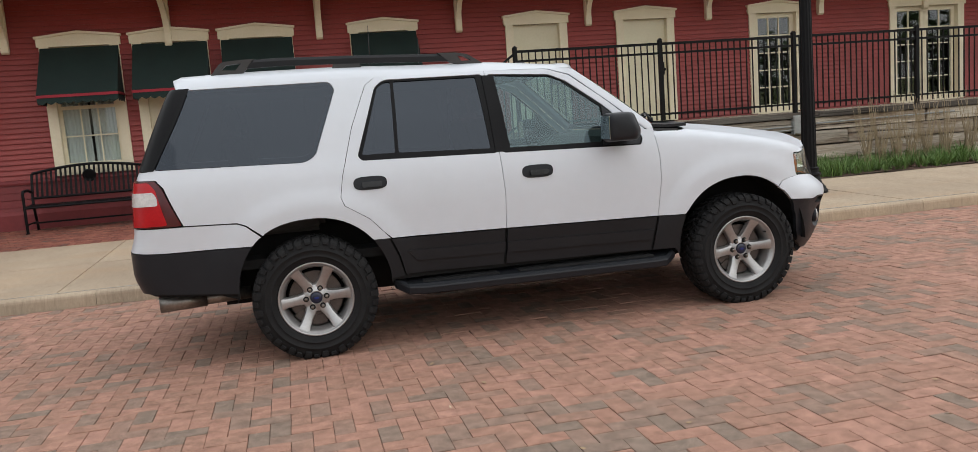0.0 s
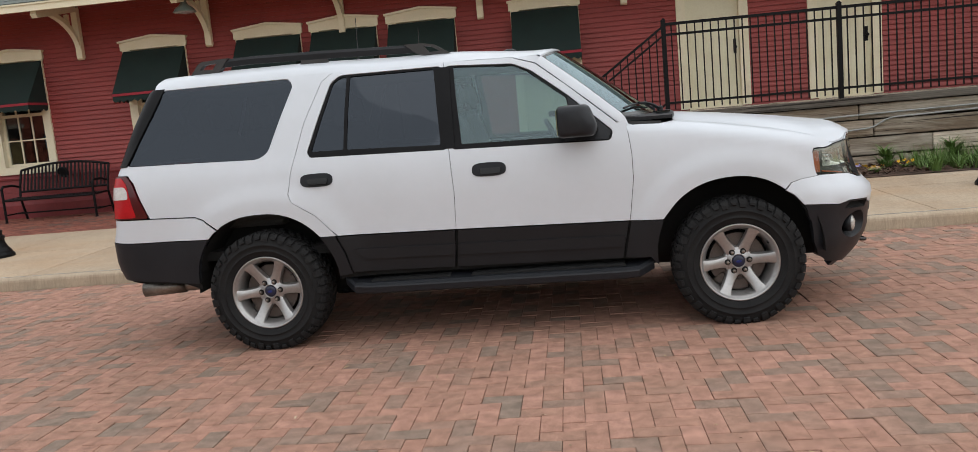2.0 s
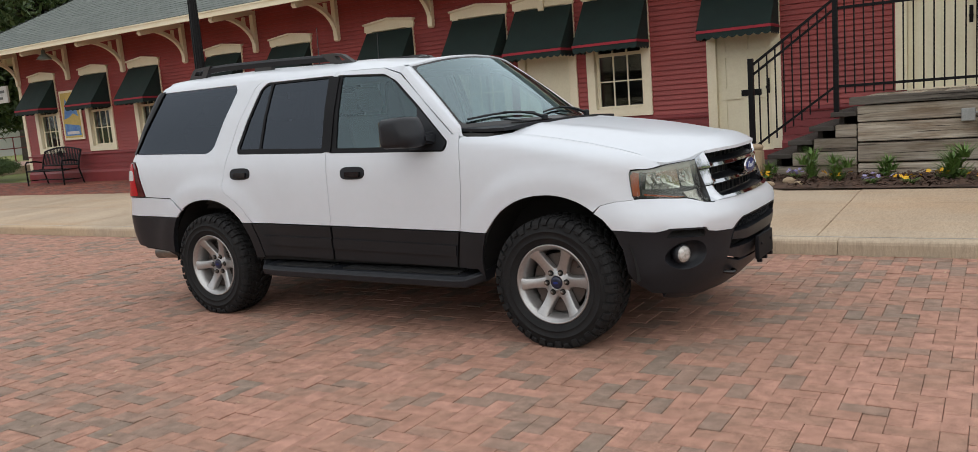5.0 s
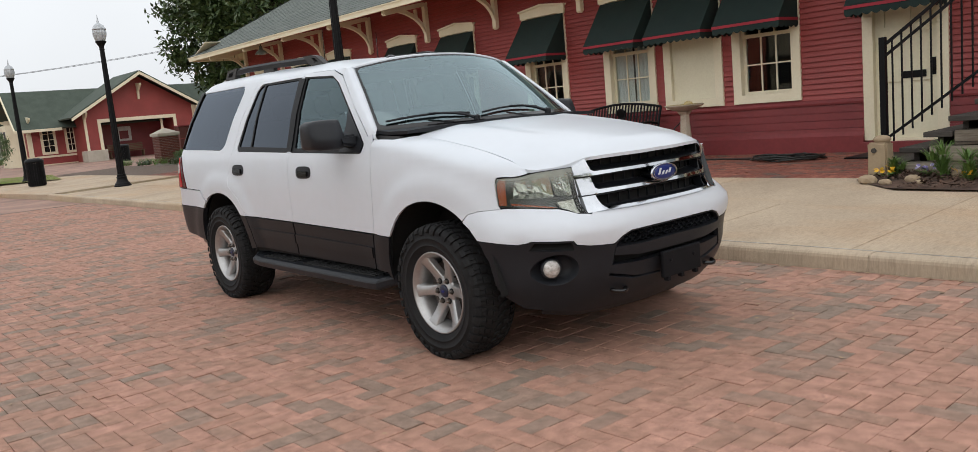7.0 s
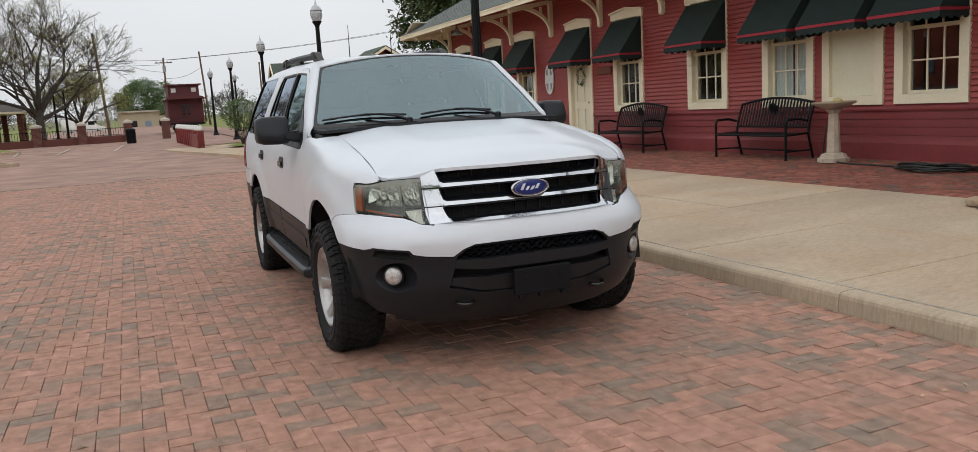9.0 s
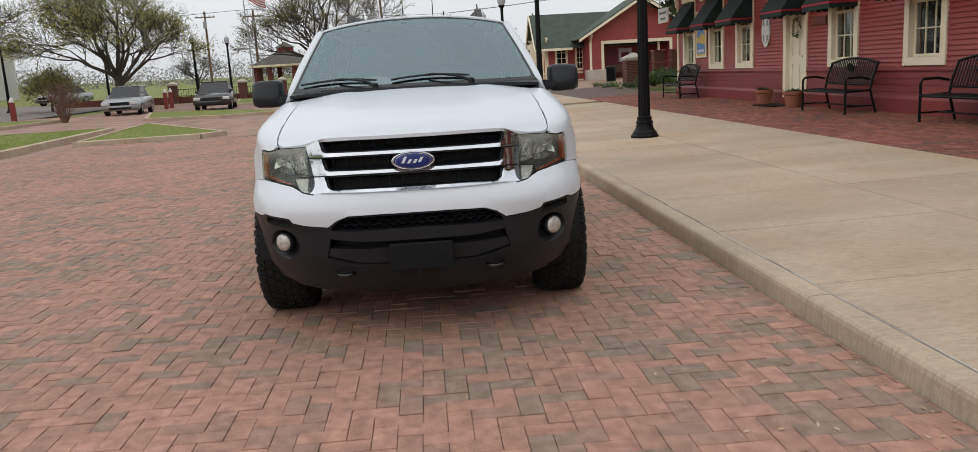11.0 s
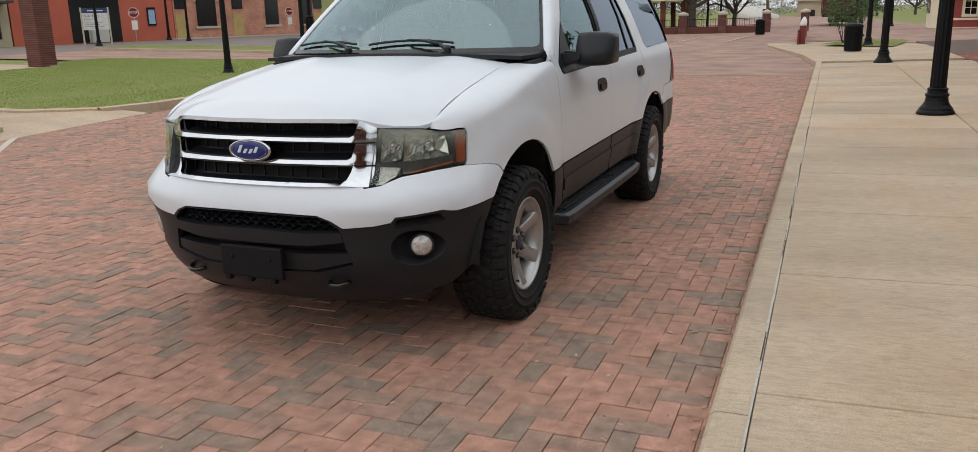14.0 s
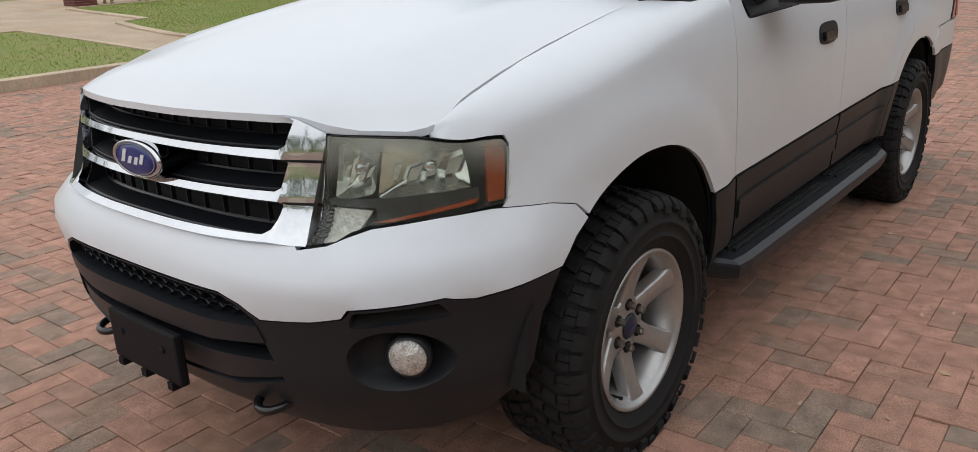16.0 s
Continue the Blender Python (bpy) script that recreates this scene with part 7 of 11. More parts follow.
def arch_liners():
    for cx, cz, r, *_ in ARCHES:
        for side in (-1, 1):
            bm = bmesh.new()
            rows = []
            for y in (0.93, 0.70, 0.60):
                rows.append([bm.verts.new((cx + (r + 0.035) * math.cos(a), side * y, cz + (r + 0.035) * math.sin(a))) for a in (radians(-2 + 184 * i / 24) for i in range(25))])
            for a, b in zip(rows, rows[1:]):
                for i in range(24):
                    bm.faces.new((a[i], a[i + 1], b[i + 1], b[i]))
            c = bm.verts.new((cx, side * 0.60, cz))
            for i in range(24):
                bm.faces.new((rows[-1][i], rows[-1][i + 1], c))
            part("arch_liner", bm, SHELL, car)


arch_liners()


def fittings():
    # running boards
    for side in (-1, 1):
        bm = bmesh.new()
        rows = []
        for x, y_out, z in ((0.52, 0.91, 0.448), (0.60, 1.005, 0.412), (0.72, 1.013, 0.405), (1.5, 1.016, 0.402), (2.33, 1.012, 0.399), (2.42, 1.005, 0.402), (2.52, 0.91, 0.432)):
            rows.append([bm.verts.new((x, side * y, zz)) for y, zz in ((0.76, z + 0.016), (y_out - 0.055, z + 0.004), (y_out - 0.028, z + 0.003), (y_out - 0.004, z - 0.012), (y_out, z - 0.022), (y_out - 0.006, z - 0.058), (y_out - 0.03, z - 0.070), (0.80, z - 0.060))])
        for a, b in zip(rows, rows[1:]):
            for i in range(8):
                bm.faces.new((a[i], a[(i + 1) % 8], b[(i + 1) % 8], b[i]))
        bm.faces.new(rows[0]), bm.faces.new(rows[-1])
        bmesh.ops.recalc_face_normals(bm, faces=bm.faces[:])
        rb = part("running_board", bm, PLASTIC, car, "black running board with ribbed treads")
        for x0, x1 in ((0.70, 1.22), (1.36, 2.34)):
            for k in range(5):
                y = 0.822 + k * 0.029
                part("tread_rib", a_box(x0, x1, min(side * y, side * (y + 0.015)), max(side * y, side * (y + 0.015)), 0.404, 0.4185, bevel=0.003), RUBBER, rb)
    # door mirrors
    for side in (-1, 1):
        bm = bmesh.new()
        rows = []
        for y, x0, x1, z0, z1 in ((0.975, 2.02, 2.200, 1.258, 1.405), (0.990, 1.995, 2.222, 1.238, 1.424), (1.05, 1.985, 2.228, 1.234, 1.428), (1.145, 1.985, 2.212, 1.238, 1.424), (1.180, 1.995, 2.175, 1.250, 1.412), (1.188, 2.02, 2.150, 1.27, 1.39)):
            rows.append([bm.verts.new((x, side * y, z)) for x, z in rounded([(x0, z0), (x1 - 0.02, z0), (x1, z0 + 0.06), (x1 - 0.05, z1), (x0, z1)], 0.03, 3)])
        k = len(rows[0])
        for a, b in zip(rows, rows[1:]):
            for i in range(k):
                bm.faces.new((a[i], a[(i + 1) % k], b[(i + 1) % k], b[i]))
        bm.faces.new(rows[0]), bm.faces.new(rows[-1])
        bmesh.ops.recalc_face_normals(bm, faces=bm.faces[:])
        mi = part("door_mirror", bm, PLASTIC, car, "black folding door mirror", True)
        bm = bmesh.new()
        prism(bm, [(0.895, 1.235), (1.02, 1.262), (1.03, 1.315), (0.895, 1.325)], "x", 2.085, 2.225)
        for v in bm.verts:
            v.co.y *= side
        bmesh.ops.recalc_face_normals(bm, faces=bm.faces[:])
        bmesh.ops.bevel(bm, geom=bm.edges[:], offset=0.015, segments=2, affect="EDGES")
        part("mirror_arm", bm, PLASTIC, mi)

        def place(u, v, inset):
            return body(u, v, side, inset)
        skin("sail", [[on_x(*p) for p in [(2.052, 1.487), (2.20, 1.350), (2.306, 1.252), (2.285, 1.203), (2.02, 1.212), (2.055, 1.38)]]], PLASTIC, mi, place, 0.04, -0.002, 0.02)
        g = part("mirror_glass", a_box(1.980, 1.987, min(side * 1.0, side * 1.165), max(side * 1.0, side * 1.165), 1.255, 1.408, bevel=0.003), CHROME, mi, "mirror glass")
    # roof rails: a flat beam on a rear foot, a middle rest and a front foot, the end feet pierced
    for side in (-1, 1):
        y = side * 0.53
        bm = bmesh.new()
        rows = []
        for x, z in ((-0.33, 1.952), (-0.10, 1.957), (0.4, 1.946), (0.8, 1.932), (1.10, 1.922)):
            rows.append([bm.verts.new((x, y + side * a, z + b)) for a, b in ((-0.016, -0.054), (0.018, -0.056), (0.020, -0.020), (0.010, -0.002), (-0.008, 0.0), (-0.016, -0.008))])
        for a, b in zip(rows, rows[1:]):
            for i in range(6):
                bm.faces.new((a[i], a[(i + 1) % 6], b[(i + 1) % 6], b[i]))
        bm.faces.new(rows[0]), bm.faces.new(rows[-1])
        bmesh.ops.recalc_face_normals(bm, faces=bm.faces[:])
        rail = part("roof_rail", bm, CLADDING, car, "black roof rail with grey pierced feet")
        for outline, slot in (([(-0.53, 1.862), (-0.475, 1.930), (-0.445, 1.948), (-0.30, 1.956), (-0.25, 1.957), (-0.325, 1.866)], [(-0.462, 1.894), (-0.430, 1.924), (-0.330, 1.934), (-0.372, 1.888)]),
                              ([(0.985, 1.928), (1.11, 1.926), (1.19, 1.911), (1.295, 1.845), (1.12, 1.845), (1.07, 1.860)], [(1.118, 1.906), (1.165, 1.900), (1.222, 1.866), (1.150, 1.864)])):
            bm = bmesh.new()
            n = len(outline)
            loops = []
            for yy in (y - 0.024, y + 0.024):
                for pts in (outline, slot):
                    loops.append([bm.verts.new((x, yy, z)) for x, z in pts])
            for k in (0, 2):
                out, hole = loops[k], loops[k + 1]
                near = [min(range(len(hole)), key=lambda h: (hole[h].co - o.co).length) for o in out]
                for i in range(n):
                    a, b = near[i], near[(i + 1) % n]
                    bm.faces.new((out[i], out[(i + 1) % n], hole[b])) if a == b else bm.faces.new((out[i], out[(i + 1) % n], hole[b], hole[a]))
            for q in (0, 1):
                a, b = loops[q], loops[q + 2]
                for i in range(len(a)):
                    bm.faces.new((a[i], a[(i + 1) % len(a)], b[(i + 1) % len(a)], b[i]))
            bmesh.ops.recalc_face_normals(bm, faces=bm.faces[:])
            part("rail_foot", bm, RAIL_GREY, rail, "dark grey pierced rail foot")
        bm = bmesh.new()
        prism(bm, [(0.25, 1.845), (0.27, 1.905), (0.44, 1.90), (0.46, 1.845)], "y", y - 0.018, y + 0.018)
        part("rail_rest", bm, RAIL_GREY, rail)
    # roof antennas
    for x, y, h, r in ((0.55, -0.12, 0.30, 0.0025), (0.95, 0.15, 0.22, 0.0025)):
        bm = bmesh.new()
        lathe(bm, [(0.022, 0.0), (0.020, 0.02), (0.010, 0.035)], 12, Matrix.Translation((x, y, 1.866)))
        tube(bm, (x, y, 1.89), (x + 0.01, y, 1.89 + h), r + 0.002, r)
        part("roof_aerial", bm, GLOSS_BLACK, car, "thin whip aerial")
    bm = bmesh.new()
    lathe(bm, [(0.022, 0.0), (0.020, 0.012), (0.010, 0.020)], 16, Matrix.Translation((1.66, -0.20, 1.838)) @ Matrix.Diagonal((2.2, 1.2, 1.0, 1)))
    part("roof_aerial_base", bm, GLOSS_BLACK, car)
    # under the car
    bm = bmesh.new()
    box(bm, -0.86, 3.75, -0.56, 0.56, 0.40, 0.52)
    box(bm, -0.6, 3.6, -0.48, -0.40, 0.32, 0.42)
    box(bm, -0.6, 3.6, 0.40, 0.48, 0.32, 0.42)
    # wide unseen floor pan, added to block light and deepen the shadow below
    box(bm, 0.52, 2.48, -0.80, 0.80, 0.405, 0.50)
    part("chassis", bm, SHELL, car)
    bm = bmesh.new()
    for x in (0.0, 3.025):
        tube(bm, (x, -0.75, 0.39), (x, 0.75, 0.39), 0.045, None, 10)
    lathe(bm, [(0.05, -0.12), (0.13, -0.05), (0.13, 0.05), (0.05, 0.12)], 16, Matrix.Translation((0.0, 0.0, 0.39)) @ Matrix.Rotation(radians(90), 4, "X"))
    part("axle", bm, SHELL, car)
    bm = bmesh.new()
    tube(bm, (-0.42, -0.66, 0.425), (-0.84, -0.72, 0.420), 0.042, None, 16)
    tube(bm, (-0.70, -0.70, 0.422), (-0.985, -0.742, 0.418), 0.050, 0.053, 18)
    part("exhaust_pipe", bm, STEEL, car, "dull steel exhaust tail pipe", True)
    # cabin
    bm = bmesh.new()
    box(bm, -0.75, 2.3, -0.84, 0.84, 0.60, 0.66)
    box(bm, -0.72, -0.66, -0.80, 0.80, 0.66, 1.25)
    part("cabin_floor", bm, SHELL, car)
    bm = bmesh.new()
    prism(bm, [(1.98, 0.9), (2.06, 1.18), (2.14, 1.265), (2.40, 1.30), (2.62, 1.285), (2.62, 0.9)], "y", -0.84, 0.84)
    part("dashboard", bm, CABIN, car, "grey dashboard")
    bm = bmesh.new()
    bmesh.ops.create_uvsphere(bm, u_segments=6, v_segments=4, radius=0.01, matrix=Matrix.Translation((1.93, 0.40, 1.14)))
    ring = [(1.93 + 0.19 * math.sin(a) * -0.42, 0.40 + 0.19 * math.cos(a), 1.16 + 0.19 * math.sin(a) * 0.9) for a in (i * math.tau / 28 for i in range(29))]
    bent_tube(bm, ring, 0.015, 8)
    tube(bm, (1.93, 0.22, 1.16), (1.93, 0.58, 1.16), 0.018)
    tube(bm, (1.93, 0.40, 1.15), (2.15, 0.40, 1.08), 0.03)
    part("steering_wheel", bm, PLASTIC, car, "black steering wheel", True)
    for x, ys in ((1.36, (-0.40, 0.40)), (0.42, (-0.42, 0.42)), (-0.35, (-0.40, 0.40))):
        for y in ys:
            bm = bmesh.new()
            w = 0.26 if x > 1 else 0.36
            box(bm, x - 0.05, x + 0.46, y - w, y + w, 0.80, 0.95)
            bmesh.ops.bevel(bm, geom=bm.edges[:], offset=0.045, segments=3, affect="EDGES")
            back = bmesh.new()
            prism(back, [(-0.02, 0.90), (0.12, 0.90), (-0.06, 1.46), (-0.16, 1.46)], "y", y - w + 0.02, y + w - 0.02)
            bmesh.ops.bevel(back, geom=back.edges[:], offset=0.04, segments=3, affect="EDGES")
            head = bmesh.new()
            prism(head, [(-0.11, 1.48), (-0.02, 1.48), (-0.06, 1.67), (-0.14, 1.66)], "y", y - 0.13, y + 0.13)
            bmesh.ops.bevel(head, geom=head.edges[:], offset=0.03, segments=3, affect="EDGES")
            st = part("seat", bm, CABIN, car, "grey cloth seat", True)
            for nm, b in (("backrest", back), ("headrest", head)):
                for v in b.verts:
                    v.co.x += x
                part(nm, b, CABIN, st, "", True)
    bm = bmesh.new()
    box(bm, -0.7, 1.70, -0.60, 0.60, 1.735, 1.752)
    part("headlining", bm, CABIN, car)
    # tailgate
    def place(u, v, inset):
        return body(min(abs(u), 2 * S3), v, -1 if u >= 0 else 1, inset)

    def tail(pts):
        one = [on_x(*p) if p[0] is not None else (S3, p[1]) for p in pts]
        return one + [(2 * S3 - u, v) for u, v in reversed(one) if u < S3 - 1e-6]

    def wrap(u, v, inset):
        return body(u, v, -1, inset) if u <= S3 else body(2 * S3 - u, v, 1, inset)
    skin("tailgate", [tail([(None, 0.94), (-0.972, 0.945), (-0.96, 1.225), (-0.945, 1.27), (None, 1.27)])], PAINT, car, wrap, 0.06, 0.002)
    skin("rear_window", [tail([(None, 1.285), (-0.922, 1.285), (-0.715, 1.772), (None, 1.79)])], SMOKED, car, wrap, 0.08, 0.006, 0.0, "dark rear window")


fittings()

# ---- timber platform with stairs and railing ----
FRONT_Y = 6.25


def timber_platform():
    deck = thing("timber_platform", "old loading platform of grey weathered railway timbers", "platform", (0, 0, 0))
    rnd = random.Random(11)
    courses = [(0.10, 0.355), (0.369, 0.615), (0.630, 0.865), (0.880, 1.088)]
    for k, (z0, z1) in enumerate(courses):
        x = 3.74 + (0.0 if k % 2 else 0.0)
        while x < 24:
            ln = rnd.choice((2.4, 2.6, 3.0, 3.4))
            x1 = min(24.2, x + ln)
            bm = bmesh.new()
            box(bm, x + 0.006, x1 - 0.006, FRONT_Y + rnd.uniform(-0.012, 0.012), FRONT_Y + 0.22, z0 + rnd.uniform(0, 0.006), z1 - rnd.uniform(0.0, 0.008))
            bmesh.ops.bevel(bm, geom=bm.edges[:], offset=0.010, segments=2, affect="EDGES")
            bmesh.ops.subdivide_edges(bm, edges=[e for e in bm.edges if e.calc_length() > 1.0], cuts=14)
            for v in bm.verts:
                q = noise.noise(Vector((v.co.x * 1.7, v.co.z * 9, k * 3.1)))
                v.co.y += 0.010 * q
                v.co.z += 0.006 * noise.noise(Vector((v.co.x * 2.3, k * 7.7, v.co.y)))
            part("timber", bm, TIMBER, deck)
            x = x1
    # deck boards run out from the wall
    x = 3.74
    while x < 24:
        w = rnd.uniform(0.22, 0.26)
        bm = bmesh.new()
        box(bm, x, x + w - 0.008, FRONT_Y + 0.13 + rnd.uniform(-0.004, 0.004), WALL_Y - 0.06, 1.10, 1.185 + rnd.uniform(-0.006, 0.008))
        bmesh.ops.bevel(bm, geom=[e for e in bm.edges if abs(e.verts[0].co.x - e.verts[1].co.x) < 1e-6 and e.verts[0].co.z == e.verts[1].co.z], offset=0.008, segments=1, affect="EDGES")
        part("deck_board", bm, TIMBER, deck)
        x += w
    x = 3.66
    while x < 24:
        x1 = min(24.2, x + rnd.uniform(4.0, 5.2))
        bm = a_box(x, x1 - 0.01, FRONT_Y - 0.06, FRONT_Y + 0.12, 1.098, 1.192 + rnd.uniform(-0.006, 0.006), bevel=0.014)
        bmesh.ops.subdivide_edges(bm, edges=[e for e in bm.edges if e.calc_length() > 1.0], cuts=16)
        for v in bm.verts:
            v.co += Vector((0, 0.008, 0.007)) * noise.noise(Vector((v.co.x * 1.9, v.co.z * 5, 2.2)))
        part("edge_beam", bm, TIMBER_CAP, deck, "long grey edge beam")
        x = x1
    # dark backing block, coloured to give the gaps between timbers their shade
    part("inner_fill", a_box(3.8, 24.0, FRONT_Y + 0.24, WALL_Y - 0.11, 0.1, 1.09), TIMBER_DARK, deck)
    return deck


timber_platform()


def timber_stairs():
    st = thing("timber_stairs", "timber steps with blackened edges up to the platform", "stairs", (0, 0, 0))
    rnd = random.Random(4)
    run, n = 0.268, 5
    top = 1.19
    rise = (top - 0.235) / (n + 0.6)
    for k in range(n):
        z1 = top - rise * (k + 1) + 0.0
        x1 = 3.74 - run * k
        x0 = x1 - run
        # side timbers under this step, stacked
        bm = a_box(x0 - 0.04, x1, FRONT_Y - 0.03, WALL_Y - 0.35, z1 - 0.06, z1, bevel=0.010)
        part("step", bm, TIMBER_DARK, st, "blackened timber tread")
        part("riser", a_box(x0 + 0.03, x0 + 0.09, FRONT_Y + 0.21, WALL_Y - 0.36, 0.10, z1 - 0.062), TIMBER_DARK, st)
    # long planks close the side of the flight
    for z0, z1 in ((0.10, 0.335), (0.34, 0.52), (0.525, 0.69), (0.695, 0.86), (0.865, 1.02)):
        held = [k for k in range(n) if top - rise * (k + 1) - 0.055 >= z1 - 0.03]
        if not held:
            continue
        x0 = 3.74 - run * (max(held) + 1)
        bm = bmesh.new()
        box(bm, x0 + 0.01, 3.735, FRONT_Y + rnd.uniform(-0.005, 0.012), FRONT_Y + 0.2, z0, z1 - 0.006)
        bmesh.ops.bevel(bm, geom=bm.edges[:], offset=0.008, segments=2, affect="EDGES")
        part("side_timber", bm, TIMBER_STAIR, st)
    return st


timber_stairs()


def railing():
    rail = thing("iron_railing", "black painted iron picket railing along the platform edge and stairs", "railing", (0, 0, 0))
    y = FRONT_Y + 0.08
    posts = [3.49 + 2.442 * i for i in range(8)]
    for x in posts:
        bm = a_box(x - 0.032, x + 0.032, y - 0.032, y + 0.032, 1.185 if x > 3.6 else 0.95, 2.53, bevel=0.004)
        prism(bm, [(x - 0.038, 2.53), (x + 0.038, 2.53), (x, 2.565)], "y", y - 0.036, y + 0.036)
        part("post", bm, IRON, rail)
    for a, b in zip(posts, posts[1:]):
        for z, h in ((2.475, 0.02), (2.325, 0.017), (1.345, 0.017)):
            part("rail", a_box(a + 0.032, b - 0.032, y - 0.018, y + 0.018, z - h, z + h), IRON, rail)
        n = 21
        for k in range(1, n + 1):
            x = a + (b - a) * k / (n + 1)
            bm = bmesh.new()
            box(bm, x - 0.0085, x + 0.0085, y - 0.0085, y + 0.0085, 1.25, 2.47)
            part("picket", bm, IRON, rail)
    # sloping flight
    a, b = Vector((2.42, y, 1.78)), Vector((3.49, y, 2.49))
    newel = a_box(2.385, 2.455, y - 0.034, y + 0.034, 0.24, 1.80, bevel=0.004)
    part("newel", newel, IRON, rail)
    for dz, h in ((-0.06, 0.02), (-0.19, 0.017), (-1.16, 0.017)):
        bm = bmesh.new()
        prism(bm, [(2.455, a.z + dz - h), (3.458, b.z + dz - h), (3.458, b.z + dz + h), (2.455, a.z + dz + h)], "y", y - 0.017, y + 0.017)
        part("rail", bm, IRON, rail)
    for k in range(1, 10):
        x = 2.42 + 1.07 * k / 10
        z = a.z + (b.z - a.z) * k / 10
        bm = bmesh.new()
        box(bm, x - 0.0085, x + 0.0085, y - 0.0085, y + 0.0085, z - 1.27, z - 0.06)
        part("picket", bm, IRON, rail)


railing()


# conduit and small boxes on the timbers
GREY_METAL = material("grey_painted_metal", (0.34, 0.35, 0.34), 0.45, 0.3, scale=8, fine=60, bump=0.03)
for run in ([(5.02, 0.925), (6.4, 0.95), (8.24, 0.972)], [(5.16, 0.715), (5.6, 0.712), (6.24, 0.748), (6.32, 0.765), (6.50, 0.855), (6.60, 0.880), (7.2, 0.893), (8.24, 0.912)], [(8.54, 0.99), (9.6, 1.0), (11.5, 1.01)]):
    bm = bmesh.new()
    bent_tube(bm, [(x, FRONT_Y - 0.035, z) for x, z in run], 0.013, 8)
    tagged(part("conduit", bm, GREY_METAL), "thin grey metal conduit pipe fixed along the timbers", "pipe", "conduits on the timbers")
for x, z, s in ((8.38, 0.995, 0.15), (5.15, 0.752, 0.078), (5.47, 0.752, 0.078), (4.965, 0.905, 0.072)):
    b = thing("junction_box", "small grey metal electrical box on the timbers", "electrical box", (x, FRONT_Y - 0.012, z), "boxes on the timbers")
    part("box_body", a_box(-s, s, -0.07, 0.02, -s * 1.05, s * 1.05, bevel=0.008), GREY_METAL, b)
    part("box_lid", a_box(-s * 0.9, s * 0.9, -0.078, -0.0705, -s * 0.92, s * 0.92), GREY_METAL, b)


# ---- flower bed ----
def leaf_clump(bm, at, r, h, n, rnd, width=0.012):
    """Narrow blades bending outwards from one spot."""
    for _ in range(n):
        a = rnd.uniform(0, math.tau)
        d = Vector((math.cos(a), math.sin(a), 0))
        side = Vector((-d.y, d.x, 0)) * width * rnd.uniform(0.6, 1.2)
        base = Vector(at) + d * rnd.uniform(0, r * 0.4)
        hh = h * rnd.uniform(0.5, 1.1)
        rows = []
        for k in range(4):
            t = k / 3
            p = base + d * r * rnd.uniform(0.7, 1.1) * t ** 1.6 + Vector((0, 0, hh * (t - 0.25 * t * t)))
            rows.append((bm.verts.new(p - side * (1 - t * 0.85)), bm.verts.new(p + side * (1 - t * 0.85))))
        for p, q in zip(rows, rows[1:]):
            bm.faces.new((p[0], p[1], q[1], q[0]))


LEAF = material("fresh_green_leaves", (0.075, 0.15, 0.025), 0.6, col2=(0.12, 0.20, 0.045), scale=8, fine=40, per_piece=0.7, bump=0.05)
LEAF_DARK = material("dark_green_leaves", (0.025, 0.055, 0.014), 0.45, col2=(0.05, 0.085, 0.022), scale=8, fine=40, per_piece=0.7, bump=0.05)
DRY = material("dry_straw_stems", (0.40, 0.32, 0.20), 0.8, col2=(0.28, 0.21, 0.13), scale=8, fine=40, per_piece=0.6)
YELLOW = material("yellow_petals", (0.75, 0.48, 0.02), 0.6, col2=(0.70, 0.34, 0.01), scale=20, fine=60, per_piece=0.7)
VIOLET = material("violet_petals", (0.16, 0.12, 0.38), 0.6, col2=(0.45, 0.42, 0.55), scale=20, fine=60, per_piece=0.9)
STONE = material("rough_sandstone", (0.40, 0.31, 0.20), 0.9, col2=(0.28, 0.20, 0.13), scale=5, fine=50, bump=0.6, per_piece=0.4)


def flowers(bm, at, rnd, n, spread, h):
    for _ in range(n):
        c = Vector(at) + Vector((rnd.gauss(0, spread), rnd.gauss(0, spread * 0.7), h * rnd.uniform(0.6, 1.1)))
        tilt = Euler((rnd.uniform(-0.9, 0.9), rnd.uniform(-0.9, 0.9), rnd.uniform(0, 6))).to_matrix()
        for k in range(5):
            a = k * math.tau / 5
            r = rnd.uniform(0.018, 0.026)
            bm.faces.new([bm.verts.new(c + tilt @ Vector(p)) for p in ((0, 0, 0), (r * math.cos(a - 0.55), r * math.sin(a - 0.55), 0.004), (r * 1.25 * math.cos(a), r * 1.25 * math.sin(a), 0.0), (r * math.cos(a + 0.55), r * math.sin(a + 0.55), 0.004))])


